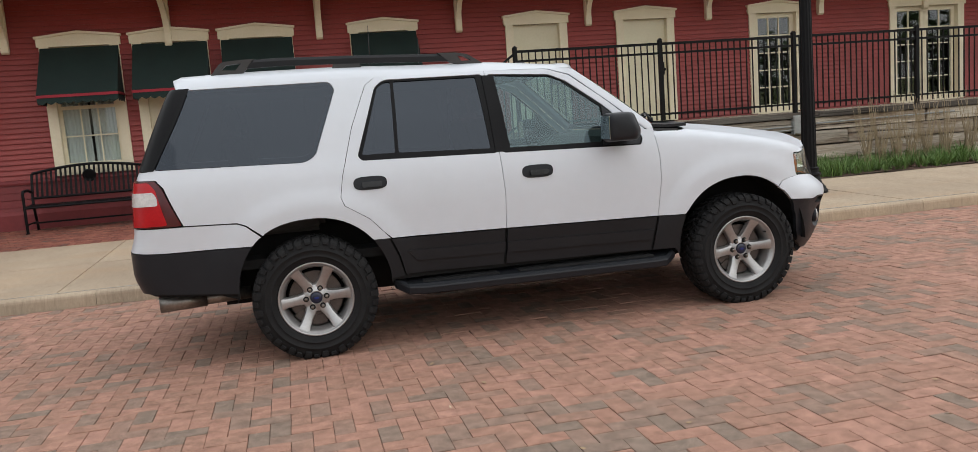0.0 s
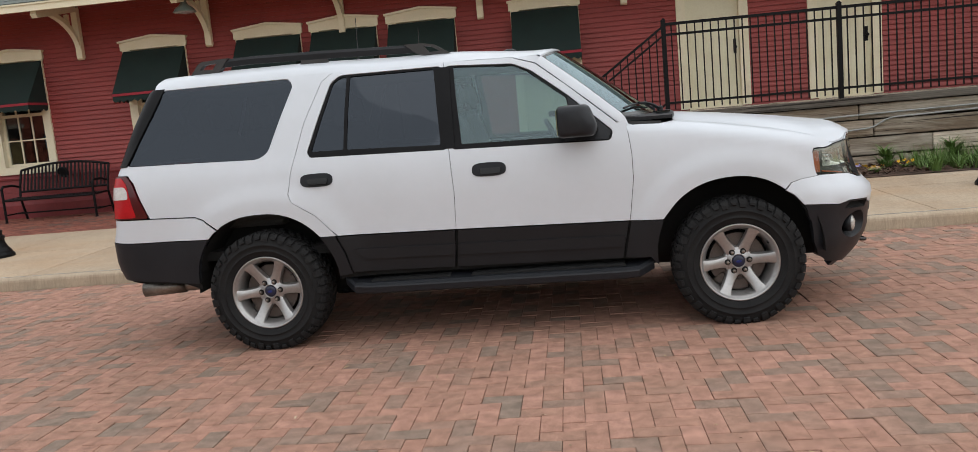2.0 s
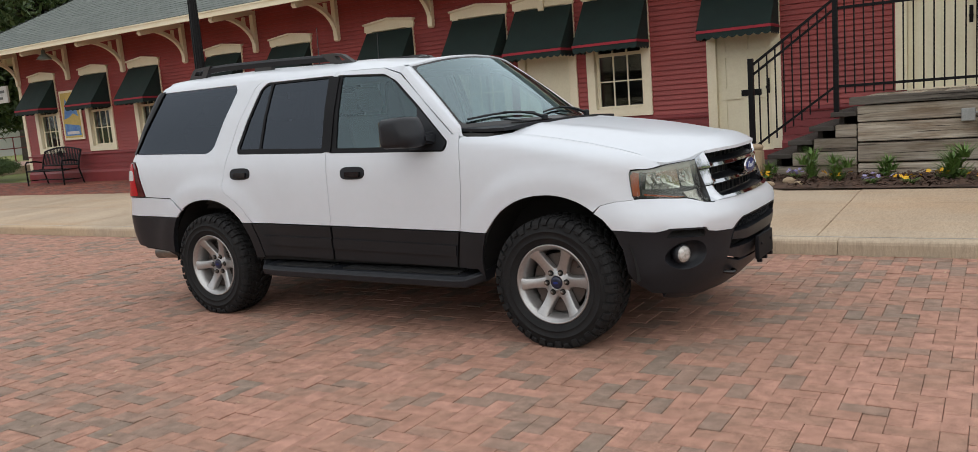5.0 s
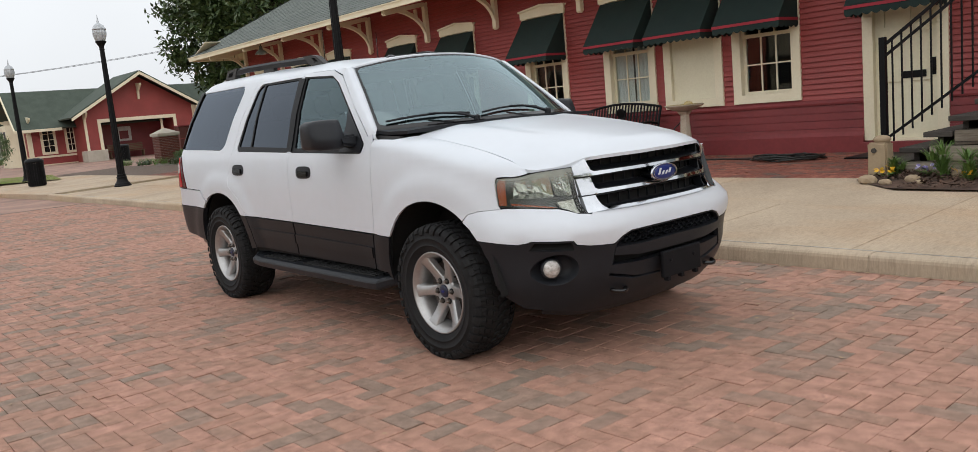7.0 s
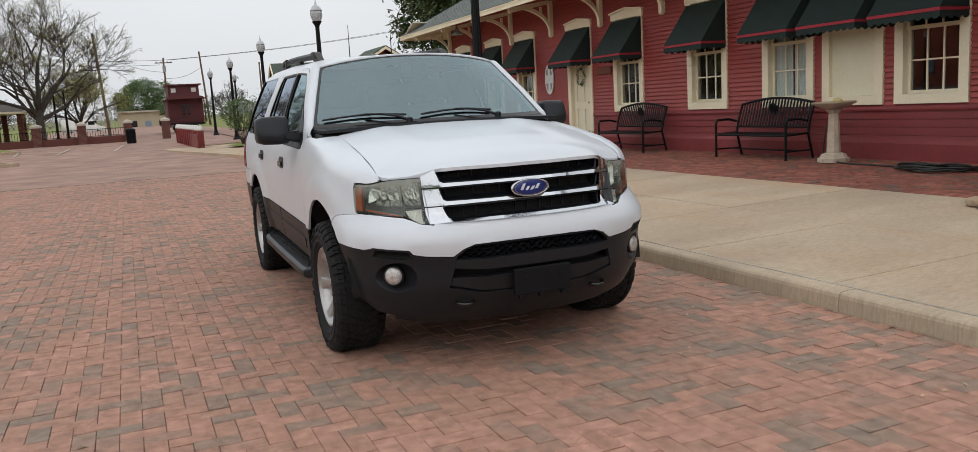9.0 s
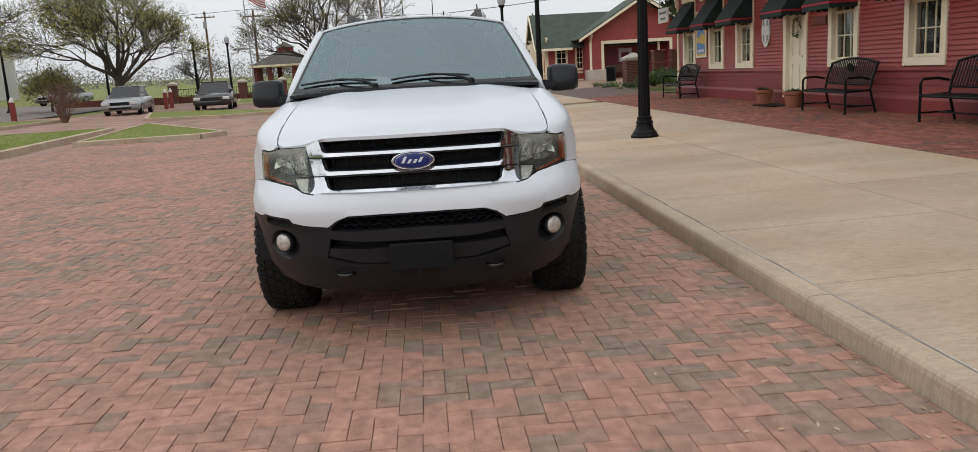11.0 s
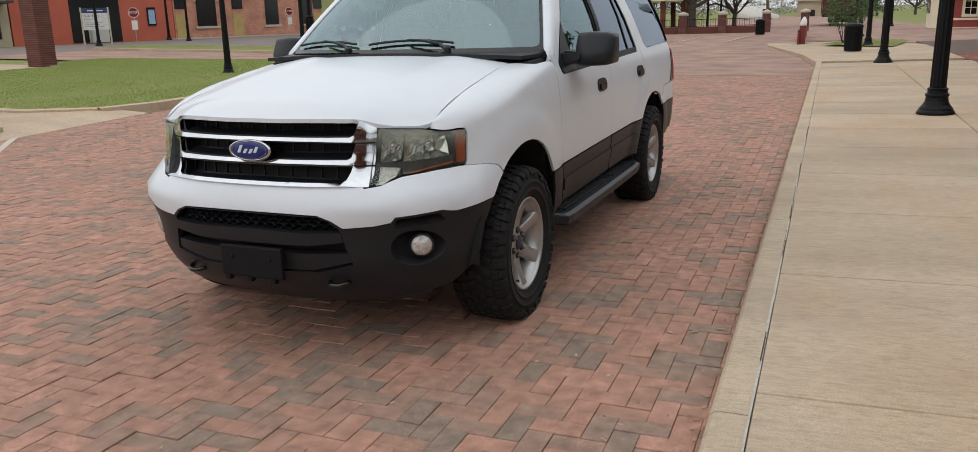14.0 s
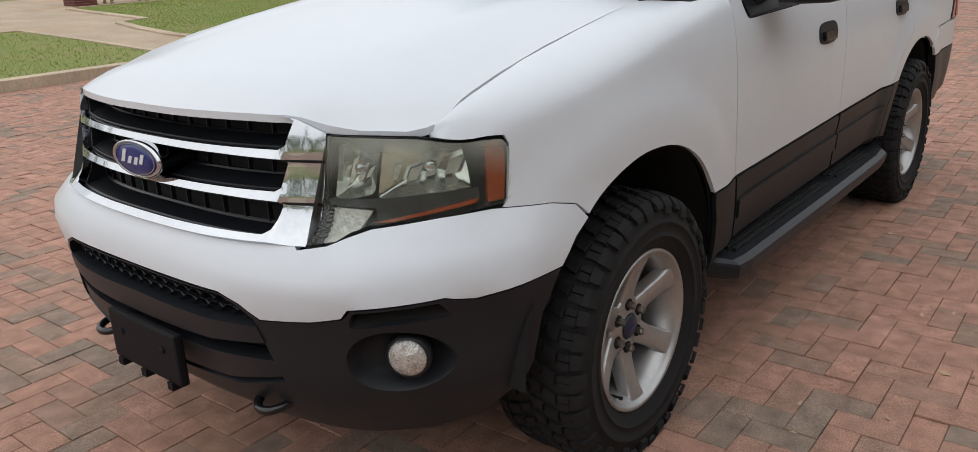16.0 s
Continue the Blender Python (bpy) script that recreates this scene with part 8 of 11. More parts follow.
def flower_bed():
    bed = sheet("flower_bed", [(2.42, 5.55), (3.1, 4.95), (24, 4.75), (24, 6.3), (2.42, 6.3)], MULCH, 0.0, "mulched flower bed in front of the timber platform", 0.6, "flower bed")
    rnd = random.Random(21)
    for v in bed.data.vertices:
        v.co.z = walkway(v.co.y) + 0.015 + 0.03 * noise.noise(Vector((v.co.x * 2, v.co.y * 2, 0)))
    chips, b = [], 0
    verts, faces = [], []
    for _ in range(5200):
        x, y = rnd.uniform(2.5, 14), rnd.uniform(5.0, 6.2)
        if x < 3.1 and y < 5.5:
            continue
        z = walkway(y) + 0.03 + rnd.uniform(0, 0.02)
        m = Euler((rnd.uniform(-.6, .6), rnd.uniform(-.6, .6), rnd.uniform(0, 6))).to_matrix()
        l, w = rnd.uniform(0.015, 0.05), rnd.uniform(0.005, 0.012)
        b = len(verts)
        verts += [tuple(Vector((x, y, z)) + m @ Vector(p)) for p in ((-l, -w, 0), (l, -w, 0), (l, w, 0), (-l, w, 0))]
        faces.append((b, b + 1, b + 2, b + 3))
    quads_object("bark_chips", verts, faces, MULCH, bed, "", "stuff")
    for i in range(26):
        x = 2.75 + i * 0.42 + rnd.uniform(-0.12, 0.12)
        y = 5.25 + rnd.uniform(-0.12, 0.35) + (0.35 if x < 3.1 else 0)
        z = walkway(y) + 0.02
        if x > 6.6:
            continue
        p = thing("pansy_clump", "low clump of yellow and violet pansies in the flower bed", "flowers", (x, y, z), "pansies in the bed")
        g, f = bmesh.new(), bmesh.new()
        leaf_clump(g, (0, 0, 0), 0.11, 0.09, 46, rnd, 0.010)
        warm = x > 4.6 and rnd.random() < 0.8 or rnd.random() < 0.22
        flowers(f, (0, 0, 0), rnd, 11 if warm else 13, 0.085, 0.11)
        part("leaves", g, LEAF, p)
        part("blossoms", f, YELLOW if warm else VIOLET, p)
    for x, y, r, h, n in ((3.25, 5.75, 0.16, 0.36, 110), (3.62, 5.62, 0.17, 0.28, 110), (4.15, 5.85, 0.16, 0.24, 90), (4.9, 5.6, 0.24, 0.34, 160), (5.55, 5.72, 0.22, 0.26, 130), (6.3, 5.75, 0.2, 0.27, 120), (7.1, 5.7, 0.22, 0.3, 130), (2.75, 5.9, 0.13, 0.2, 60)):
        p = thing("leafy_plant", "bushy green leafy plant in the mulch bed", "plant", (x, y, walkway(y) + 0.02), "green plants in the bed")
        g = bmesh.new()
        for k in range(5):
            leaf_clump(g, (rnd.uniform(-r, r) * 0.5, rnd.uniform(-r, r) * 0.5, h * 0.18 * k), r * 0.8, h * 0.6, n // 3, rnd, 0.013)
        part("foliage", g, LEAF, p)
    # ranker grass and dead stems further along
    g = bmesh.new()
    for _ in range(900):
        x, y = rnd.uniform(6.6, 16), rnd.uniform(4.95, 6.15)
        leaf_clump(g, (x, y, walkway(y)), 0.14, rnd.uniform(0.14, 0.42), 12, rnd, 0.008)
    tagged(part("rank_grass", g, LEAF), "rank green grass and weeds by the platform", "grass", kind="stuff")
    for x0 in (9.3, 9.6, 9.9, 10.2, 10.5, 10.9, 11.4):
        p = thing("dead_shrub", "dry straw-coloured dead stems standing in the bed", "shrub", (x0, 5.75, walkway(5.75)), "dead stems")
        g = bmesh.new()
        for _ in range(34):
            a, h = rnd.uniform(0, 6.28), rnd.uniform(0.4, 1.25)
            q = Vector((math.cos(a) * h * 0.22, math.sin(a) * h * 0.18, h))
            bent_tube(g, [(rnd.uniform(-.1, .1), rnd.uniform(-.1, .1), 0), q * 0.55 + Vector((rnd.uniform(-.03, .03), 0, 0)), q], [0.007, 0.005, 0.002], 5)
        part("stem", g, DRY, p)
    # rocks at the corner and a carved stone post
    for x, y, r in ((2.62, 5.42, 0.10), (2.85, 5.32, 0.07), (3.05, 5.55, 0.085), (3.2, 5.35, 0.06), (3.4, 5.9, 0.09), (6.05, 5.45, 0.09)):
        bm = bmesh.new()
        bmesh.ops.create_icosphere(bm, subdivisions=2, radius=r)
        for v in bm.verts:
            v.co *= 1 + 0.35 * noise.noise(v.co * 9 + Vector((x, y, 0)))
            v.co.z *= 0.6
        ob = part("rock", bm, STONE)
        ob.location = (x, y, walkway(y) + r * 0.4)
        tagged(ob, "rough tan and rust coloured rock in the bed", "rock", "rocks in the bed")
    p = thing("stone_post", "short carved tan sandstone post with a rounded top", "stone post", (2.52, 5.98, walkway(5.98)))
    bm = bmesh.new()
    box(bm, -0.115, 0.115, -0.10, 0.10, -0.05, 0.40)
    bmesh.ops.bevel(bm, geom=bm.edges[:], offset=0.022, segments=2, affect="EDGES")
    bmesh.ops.subdivide_edges(bm, edges=bm.edges[:], cuts=2)
    for v in bm.verts:
        v.co += Vector((1, 1, 0)) * 0.008 * noise.noise(v.co * 11)
        v.co.x *= 1 - 0.12 * max(0, v.co.z)
    part("shaft", bm, STONE, p)
    bm = bmesh.new()
    bmesh.ops.create_icosphere(bm, subdivisions=2, radius=0.085, matrix=Matrix.Translation((0.02, 0, 0.43)) @ Matrix.Diagonal((1.2, 1, 0.6, 1)))
    part("cap_stone", bm, STONE, p, "", True)
    # no opening is cut: a dark disc on the face paints the hole's shade
    part("hole", lathe(bmesh.new(), [(0.028, 0.0), (0.028, 0.02)], 14, Matrix.Translation((-0.03, -0.099, 0.31)) @ Matrix.Rotation(radians(90), 4, "X")), TIMBER_DARK, p)


flower_bed()


# ---- street lamps ----
LAMP_GLASS = material("frosted_lamp_glass", (0.50, 0.52, 0.54), 0.18, col2=(0.30, 0.32, 0.34), scale=16, fine=60, bump=0.02, coat=0.5)


def street_lamp(h=4.75):
    lamp = thing("street_lamp", "black fluted iron street lamp with an acorn glass globe", "street lamp", (0, 0, 0), "street lamps")
    part("base", lathe(bmesh.new(), [(0.232, 0.0), (0.232, 0.03), (0.222, 0.045), (0.208, 0.06), (0.200, 0.085), (0.165, 0.125), (0.142, 0.175), (0.132, 0.225), (0.140, 0.235), (0.146, 0.252), (0.140, 0.270), (0.122, 0.280), (0.118, 0.315), (0.126, 0.322), (0.126, 0.338), (0.105, 0.35)], 20), IRON, lamp)
    bm = bmesh.new()
    n = 24
    rings = []
    for r0, z in ((0.100, 0.34), (0.092, 1.2), (0.078, 2.4), (0.062, h - 0.95)):
        rings.append([bm.verts.new((r * math.cos(a), r * math.sin(a), z)) for r, a in ((r0 * (1 if i % 2 else 0.9), i * math.tau / n) for i in range(n))])
    for a, b in zip(rings, rings[1:]):
        for i in range(n):
            bm.faces.new((a[i], a[(i + 1) % n], b[(i + 1) % n], b[i]))
    bm.faces.new(rings[-1])
    part("shaft", bm, IRON, lamp)
    z = h - 0.95
    part("collar", lathe(bmesh.new(), [(0.055, z), (0.075, z + 0.02), (0.06, z + 0.05), (0.075, z + 0.12), (0.125, z + 0.20), (0.145, z + 0.235), (0.145, z + 0.25), (0.12, z + 0.255)], 20), IRON, lamp)
    globe = lathe(bmesh.new(), [(0.12, z + 0.25), (0.150, z + 0.31), (0.180, z + 0.40), (0.188, z + 0.48), (0.178, z + 0.54), (0.165, z + 0.56)], 24)
    for i, v in enumerate(globe.verts):       # prismatic ribs down the glass
        if i % 2:
            v.co.x, v.co.y = v.co.x * 0.93, v.co.y * 0.93
    part("globe", globe, LAMP_GLASS, lamp, "ribbed glass globe")
    part("cap", lathe(bmesh.new(), [(0.178, z + 0.555), (0.182, z + 0.575), (0.165, z + 0.60), (0.125, z + 0.68), (0.06, z + 0.73), (0.03, z + 0.75), (0.035, z + 0.79), (0.02, z + 0.82), (0.012, z + 0.90), (0.002, z + 0.98)], 20), LAMP_GLASS, lamp, "glass cap and iron finial", True)
    return lamp


lamp = street_lamp()
lamp.matrix_basis = Matrix.Translation((-5.40, 3.745, walkway(3.74)))
LAMPS = [(6.74, 3.62), (-17.76, 3.745), (-29.5, 3.8)]
for x, y in LAMPS:
    copy_thing(lamp, Matrix.Translation((x, y, walkway(y))))


# ---- benches, bird bath, hose, pots ----
def bench(x, y, turn=0.0, label="black iron slatted bench with a curved back by the wall"):
    b = thing("park_bench", label, "bench", Matrix.Translation((x, y, walkway(y))) @ Matrix.Rotation(turn, 4, "Z"), "iron benches")
    w = 0.86
    for s in (-1, 1):
        bm = bmesh.new()
        xx = s * w
        bent_tube(bm, [(xx, -0.28, 0.0), (xx, -0.28, 0.60), (xx, -0.24, 0.655), (xx, 0.0, 0.66), (xx, 0.18, 0.62)], 0.022, 8)
        bent_tube(bm, [(xx, 0.30, 0.0), (xx, 0.19, 0.42), (xx, 0.24, 0.66), (xx, 0.33, 0.90)], 0.022, 8)
        tube(bm, (xx, -0.28, 0.40), (xx, 0.20, 0.42), 0.018)
        tube(bm, (xx, -0.28, 0.14), (xx, 0.27, 0.14), 0.014)
        for yy in (-0.28, 0.30):
            lathe(bm, [(0.03, -0.0), (0.03, 0.012), (0.012, 0.02)], 10, Matrix.Translation((xx, yy, 0)))
        part("side_frame", bm, IRON, b)
    bm = bmesh.new()
    tube(bm, (-w, -0.28, 0.40), (w, -0.28, 0.40), 0.02)
    tube(bm, (-w, 0.02, 0.14), (w, 0.02, 0.14), 0.014)
    part("stretcher", bm, IRON, b)
    for k in range(8):
        y0 = -0.27 + k * 0.058
        part("seat_slat", a_box(-w, w, y0, y0 + 0.040, 0.412, 0.424), IRON, b)
    arc = [(-w + 2 * w * i / 16, 0.33, 0.90 + 0.10 * math.cos((i / 8 - 1) * 1.5)) for i in range(17)]
    bm = bmesh.new()
    bent_tube(bm, arc, 0.022, 8)
    tube(bm, (-w, 0.21, 0.52), (w, 0.21, 0.52), 0.02)
    part("back_rail", bm, IRON, b)
    for k in range(1, 24):
        xx = -w + 2 * w * k / 24
        top = 0.90 + 0.10 * math.cos((2 * k / 24 - 1) * 1.5)
        bm = bmesh.new()
        prism(bm, [(0.208, 0.52), (0.218, 0.52), (0.338, top), (0.328, top)], "x", xx - 0.016, xx + 0.016)
        part("back_slat", bm, IRON, b)
    part("medallion", lathe(bmesh.new(), [(0.105, 0.0), (0.105, 0.012), (0.09, 0.02), (0.075, 0.012), (0.07, 0.02), (0.01, 0.02)], 24, Matrix.Translation((0, 0.272, 0.82)) @ Matrix.Rotation(radians(90 + 16), 4, "X")), IRON, b, "round cast medallion")
    return b


bench(-3.22, 8.02)
bench(-7.25, 8.02)
bench(-16.9, 7.95, 0.0, "black iron bench standing by the end of the depot")


def bird_bath():
    b = thing("bird_bath", "weathered white concrete bird bath with a yellowed bowl", "bird bath", (-1.59, 7.97, walkway(7.97)))
    white = material("chalky_white_concrete", (0.56, 0.48, 0.38), 0.95, col2=(0.36, 0.30, 0.23), scale=7, fine=60, bump=0.4)
    ochre = material("yellowed_bowl", (0.50, 0.36, 0.10), 0.8, col2=(0.42, 0.36, 0.24), scale=8, fine=50, bump=0.3)
    part("foot", lathe(bmesh.new(), [(0.235, 0.0), (0.235, 0.06), (0.20, 0.075), (0.18, 0.12), (0.12, 0.14)], 8), white, b)
    part("column", lathe(bmesh.new(), [(0.105, 0.13), (0.098, 0.3), (0.08, 0.6), (0.074, 0.74), (0.10, 0.77), (0.13, 0.80)], 8), white, b)
    part("bowl", lathe(bmesh.new(), [(0.09, 0.80), (0.20, 0.83), (0.31, 0.890), (0.335, 0.912), (0.315, 0.915), (0.21, 0.87), (0.02, 0.855)], 28), white, b, "", True)
    part("bowl_lining", lathe(bmesh.new(), [(0.308, 0.918), (0.21, 0.876), (0.02, 0.862)], 28), ochre, b, "", True)
    bm = bmesh.new()
    bmesh.ops.create_icosphere(bm, subdivisions=2, radius=0.055, matrix=Matrix.Translation((0.12, -0.05, 0.93)) @ Matrix.Diagonal((1.5, 0.9, 0.8, 1)))
    part("ornament", bm, ochre, b, "small yellow ornament in the bowl", True)


bird_bath()

HOSE = material("black_rubber_hose", (0.012, 0.014, 0.012), 0.5, scale=8, fine=60, bump=0.05)
rnd = random.Random(31)
bm = bmesh.new()
pts = []
for i in range(190):
    a = i * 0.24
    r = 0.36 + 0.09 * math.sin(i * 0.37) + 0.03 * math.sin(i * 1.3)
    pts.append((0.42 + 1.25 * r * math.cos(a), 7.62 + 0.72 * r * math.sin(a), walkway(7.6) + 0.025 + 0.045 * (i / 190) + 0.014 * math.sin(i * 0.9)))
bent_tube(bm, [(-1.95, 8.1, walkway(8.1) + 0.02), (-1.2, 7.75, walkway(7.7) + 0.018), (-0.4, 7.7, walkway(7.7) + 0.018)] + pts, 0.013, 6)
bent_tube(bm, [(-2.0, 8.42, 0.85), (-2.06, 8.3, 0.75), (-2.07, 8.25, 0.5), (-1.98, 8.15, 0.28), (-1.95, 8.1, walkway(8.1) + 0.02)], 0.013, 6)
tagged(part("garden_hose", bm, HOSE, smooth=True), "black garden hose coiled loosely on the bricks", "hose")


def flower_pot(x, y):
    clay = material("terracotta", (0.32, 0.12, 0.06), 0.85, col2=(0.24, 0.09, 0.05), scale=5, fine=50, bump=0.2)
    p = thing("flower_pot", "terracotta pot with small green plants beside the door", "flower pot", (x, y, walkway(y)), "pots by the door")
    part("pot", lathe(bmesh.new(), [(0.15, 0.0), (0.19, 0.26), (0.215, 0.27), (0.225, 0.34), (0.20, 0.345), (0.185, 0.29), (0.02, 0.28)], 24), clay, p)
    g = bmesh.new()
    r = random.Random(int(x * 100))
    for k in range(6):
        leaf_clump(g, (r.uniform(-.1, .1), r.uniform(-.1, .1), 0.30), 0.14, 0.14, 22, r, 0.016)
    part("plant", g, LEAF_DARK, p)


flower_pot(-10.98, 8.12)
flower_pot(-9.35, 8.1)


# plaques, poster, sign, lantern on the depot
def wall_signs():
    white = material("white_enamel_plaque", (0.62, 0.62, 0.60), 0.5, scale=6, fine=60)
    p = thing("oval_plaque", "white cross-marked oval railway plaque on the red wall", "sign", (-11.85, WALL_Y - 0.03, 1.98))
    bm = bmesh.new()
    ring = [(0.24 * math.cos(a), 0.40 * math.sin(a)) for a in (i * math.tau / 32 for i in range(32))]
    prism(bm, ring, "y", -0.03, 0.0)
    part("plate", bm, white, p)
    bm = bmesh.new()
    plaque_grey = material("grey_plaque_print", (0.22, 0.22, 0.23), 0.6)
    for a in range(4):
        q = [(0.185 * math.cos(t) , 0.33 * math.sin(t)) for t in (a * math.pi / 2 + 0.35 + i * 0.87 / 6 for i in range(7))] 
        bm = bmesh.new()
        prism(bm, [(0.09 * math.cos(a * math.pi / 2 + 0.785), 0.15 * math.sin(a * math.pi / 2 + 0.785))] + q, "y", -0.034, -0.031)
        part("bar", bm, plaque_grey, p)
    p = thing("name_board", "weathered brown carved board on the red wall", "sign", (-9.1, WALL_Y - 0.03, 2.05))
    part("board", a_box(-0.32, 0.32, -0.03, 0.0, -0.09, 0.09, bevel=0.02), material("carved_brown_board", (0.16, 0.055, 0.035), 0.8, scale=6, fine=60, bump=0.3), p)
    p = thing("poster", "framed colourful poster in blue and gold on the wall", "poster", (-16.62, WALL_Y - 0.03, 2.10))
    part("frame", a_box(-0.46, 0.46, -0.035, 0.0, -0.68, 0.68, bevel=0.006), CREAM, p)
    part("sheet", a_box(-0.40, 0.40, -0.039, -0.0355, -0.62, 0.62), material("gold_print", (0.60, 0.44, 0.12), 0.6, scale=3, fine=20), p)
    blue = material("blue_print", (0.05, 0.13, 0.40), 0.6, col2=(0.14, 0.30, 0.50), scale=5, fine=20)
    bm = bmesh.new()
    prism(bm, [(-0.34, -0.1), (-0.2, 0.46), (-0.02, 0.2), (0.12, 0.5), (0.34, -0.05), (0.1, 0.05), (-0.1, -0.05)], "y", -0.042, -0.0395)
    prism(bm, [(-0.36, -0.56), (0.36, -0.56), (0.36, -0.30), (-0.36, -0.22)], "y", -0.042, -0.0395)
    part("print", bm, blue, p)
    part("print_white", a_box(-0.28, 0.28, -0.0445, -0.0425, -0.52, -0.44), white, p)
    # hanging sign at the corner
    p = thing("hanging_sign", "small white hanging board with two unreadable lines", "sign", (-19.75, 8.3, 2.88))
    part("board", a_box(-0.55, 0.55, -0.03, 0.03, -0.24, 0.24, bevel=0.006), white, p)
    bm = bmesh.new()
    box(bm, -0.42, 0.42, -0.034, -0.031, 0.04, 0.12)
    box(bm, -0.30, 0.30, -0.034, -0.031, -0.14, -0.07)
    part("bars", bm, material("dark_sign_print", (0.12, 0.12, 0.12), 0.6), p)
    bm = bmesh.new()
    tube(bm, (-0.45, 0, 0.24), (-0.45, 0, 0.95), 0.008)
    tube(bm, (0.45, 0, 0.24), (0.45, 0, 1.0), 0.008)
    part("hanger", bm, IRON, p)
    for x in (-4.22, -16.0, 8.0):
        p = thing("pendant_lamp", "grey-green enamel pendant lamp hanging under the eaves", "lamp", (x, 7.62, 3.62), "lamps under the eaves")
        part("shade", lathe(bmesh.new(), [(0.19, -0.06), (0.185, -0.05), (0.15, 0.0), (0.075, 0.06), (0.05, 0.10), (0.045, 0.17), (0.02, 0.18)], 24), material("grey_green_enamel", (0.16, 0.19, 0.17), 0.35, scale=6, fine=60), p, "", True)
        part("bulb", lathe(bmesh.new(), [(0.17, -0.058), (0.12, -0.075), (0.02, -0.085)], 20), LAMP_GLASS, p)
        bm = bmesh.new()
        tube(bm, (0, 0, 0.17), (0, 0, 0.42), 0.010)
        part("stem", bm, IRON, p)
    # wreath on the entry door
    p = thing("door_wreath", "small green and brown wreath on the white door", "wreath", (-10.25, WALL_Y - 0.0, 1.95))
    bm = bmesh.new()
    r = random.Random(8)
    for i in range(150):
        a = r.uniform(0, 6.283)
        c = Vector((0.16 * math.cos(a) + r.gauss(0, .025), -0.02 + r.gauss(0, 0.015), 0.20 * math.sin(a) + r.gauss(0, .025)))
        leaf_clump(bm, c, 0.03, 0.04, 2, r, 0.012)
    part("leaves", bm, LEAF_DARK, p)
    # door mat
    tagged(part("door_mat", a_box(-10.75, -9.8, 7.75, 8.35, walkway(8) + 0.001, walkway(8) + 0.02, bevel=0.004), IRON), "dark rubber door mat on the bricks", "door mat")
    tagged(part("door_mat", a_box(1.3, 2.25, 7.6, 8.3, walkway(8) + 0.001, walkway(8) + 0.02, bevel=0.004), IRON), "dark rubber door mat on the bricks", "door mat")
    # red steps under the low doors
    for a, b in ((-10.85, -9.66), (1.17, 2.34)):
        part("threshold", a_box(a - 0.03, b + 0.03, WALL_Y - 0.12, WALL_Y + 0.2, 0.15, 0.40, bevel=0.006), RED_PLINTH, depot)


wall_signs()

# litter of pale seed wings and chips on the bricks
rnd = random.Random(77)
bm = bmesh.new()
for _ in range(110):
    x, y = rnd.uniform(-4, 8), rnd.uniform(-4, 2.0)
    if rnd.random() < 0.5:
        y = rnd.uniform(1.0, 2.03)
    m = Matrix.Translation((x, y, 0.006)) @ Euler((rnd.uniform(-.3, .3), rnd.uniform(-.3, .3), rnd.uniform(0, 6))).to_matrix().to_4x4()
    l = rnd.uniform(0.008, 0.022)
    pts = [(-l, -0.003), (-l * .4, -0.006), (l * .5, -0.005), (l, 0.0), (l * .4, 0.006), (-l * .6, 0.005)]
    bm.faces.new([bm.verts.new(m @ Vector((a, b, 0.002 * math.sin(a * 200)))) for a, b in pts])
tagged(part("seed_litter", bm, material("pale_dry_seeds", (0.55, 0.42, 0.30), 0.9, per_piece=0.8, col2=(0.35, 0.22, 0.14))), "pale dry seed wings and chips scattered on the pavers", "litter", kind="stuff")

# ---- trees ----
BARK = material("grey_brown_bark", (0.075, 0.060, 0.048), 0.95, col2=(0.04, 0.033, 0.027), scale=5, fine=30, bump=0.5)
MAGNOLIA = material("glossy_magnolia_leaves", (0.022, 0.048, 0.014), 0.5, spec=0.3, col2=(0.085, 0.115, 0.038), scale=2, fine=12, per_piece=0.75, bump=0.0)
SPRING = material("yellow_green_buds", (0.30, 0.27, 0.075), 0.7, col2=(0.20, 0.21, 0.05), scale=2, fine=12, per_piece=0.8, bump=0.0)
WOODS = material("spring_woods_leaves", (0.055, 0.10, 0.03), 0.7, col2=(0.10, 0.15, 0.05), scale=0.5, fine=6, per_piece=0.7, bump=0.0)
# the far woods' pale grey has distance haze mixed into the colour
WOODS_GREY = material("hazed_bare_woods", (0.25, 0.245, 0.235), 0.9, col2=(0.18, 0.175, 0.165), scale=0.5, fine=6, per_piece=0.7, bump=0.0)


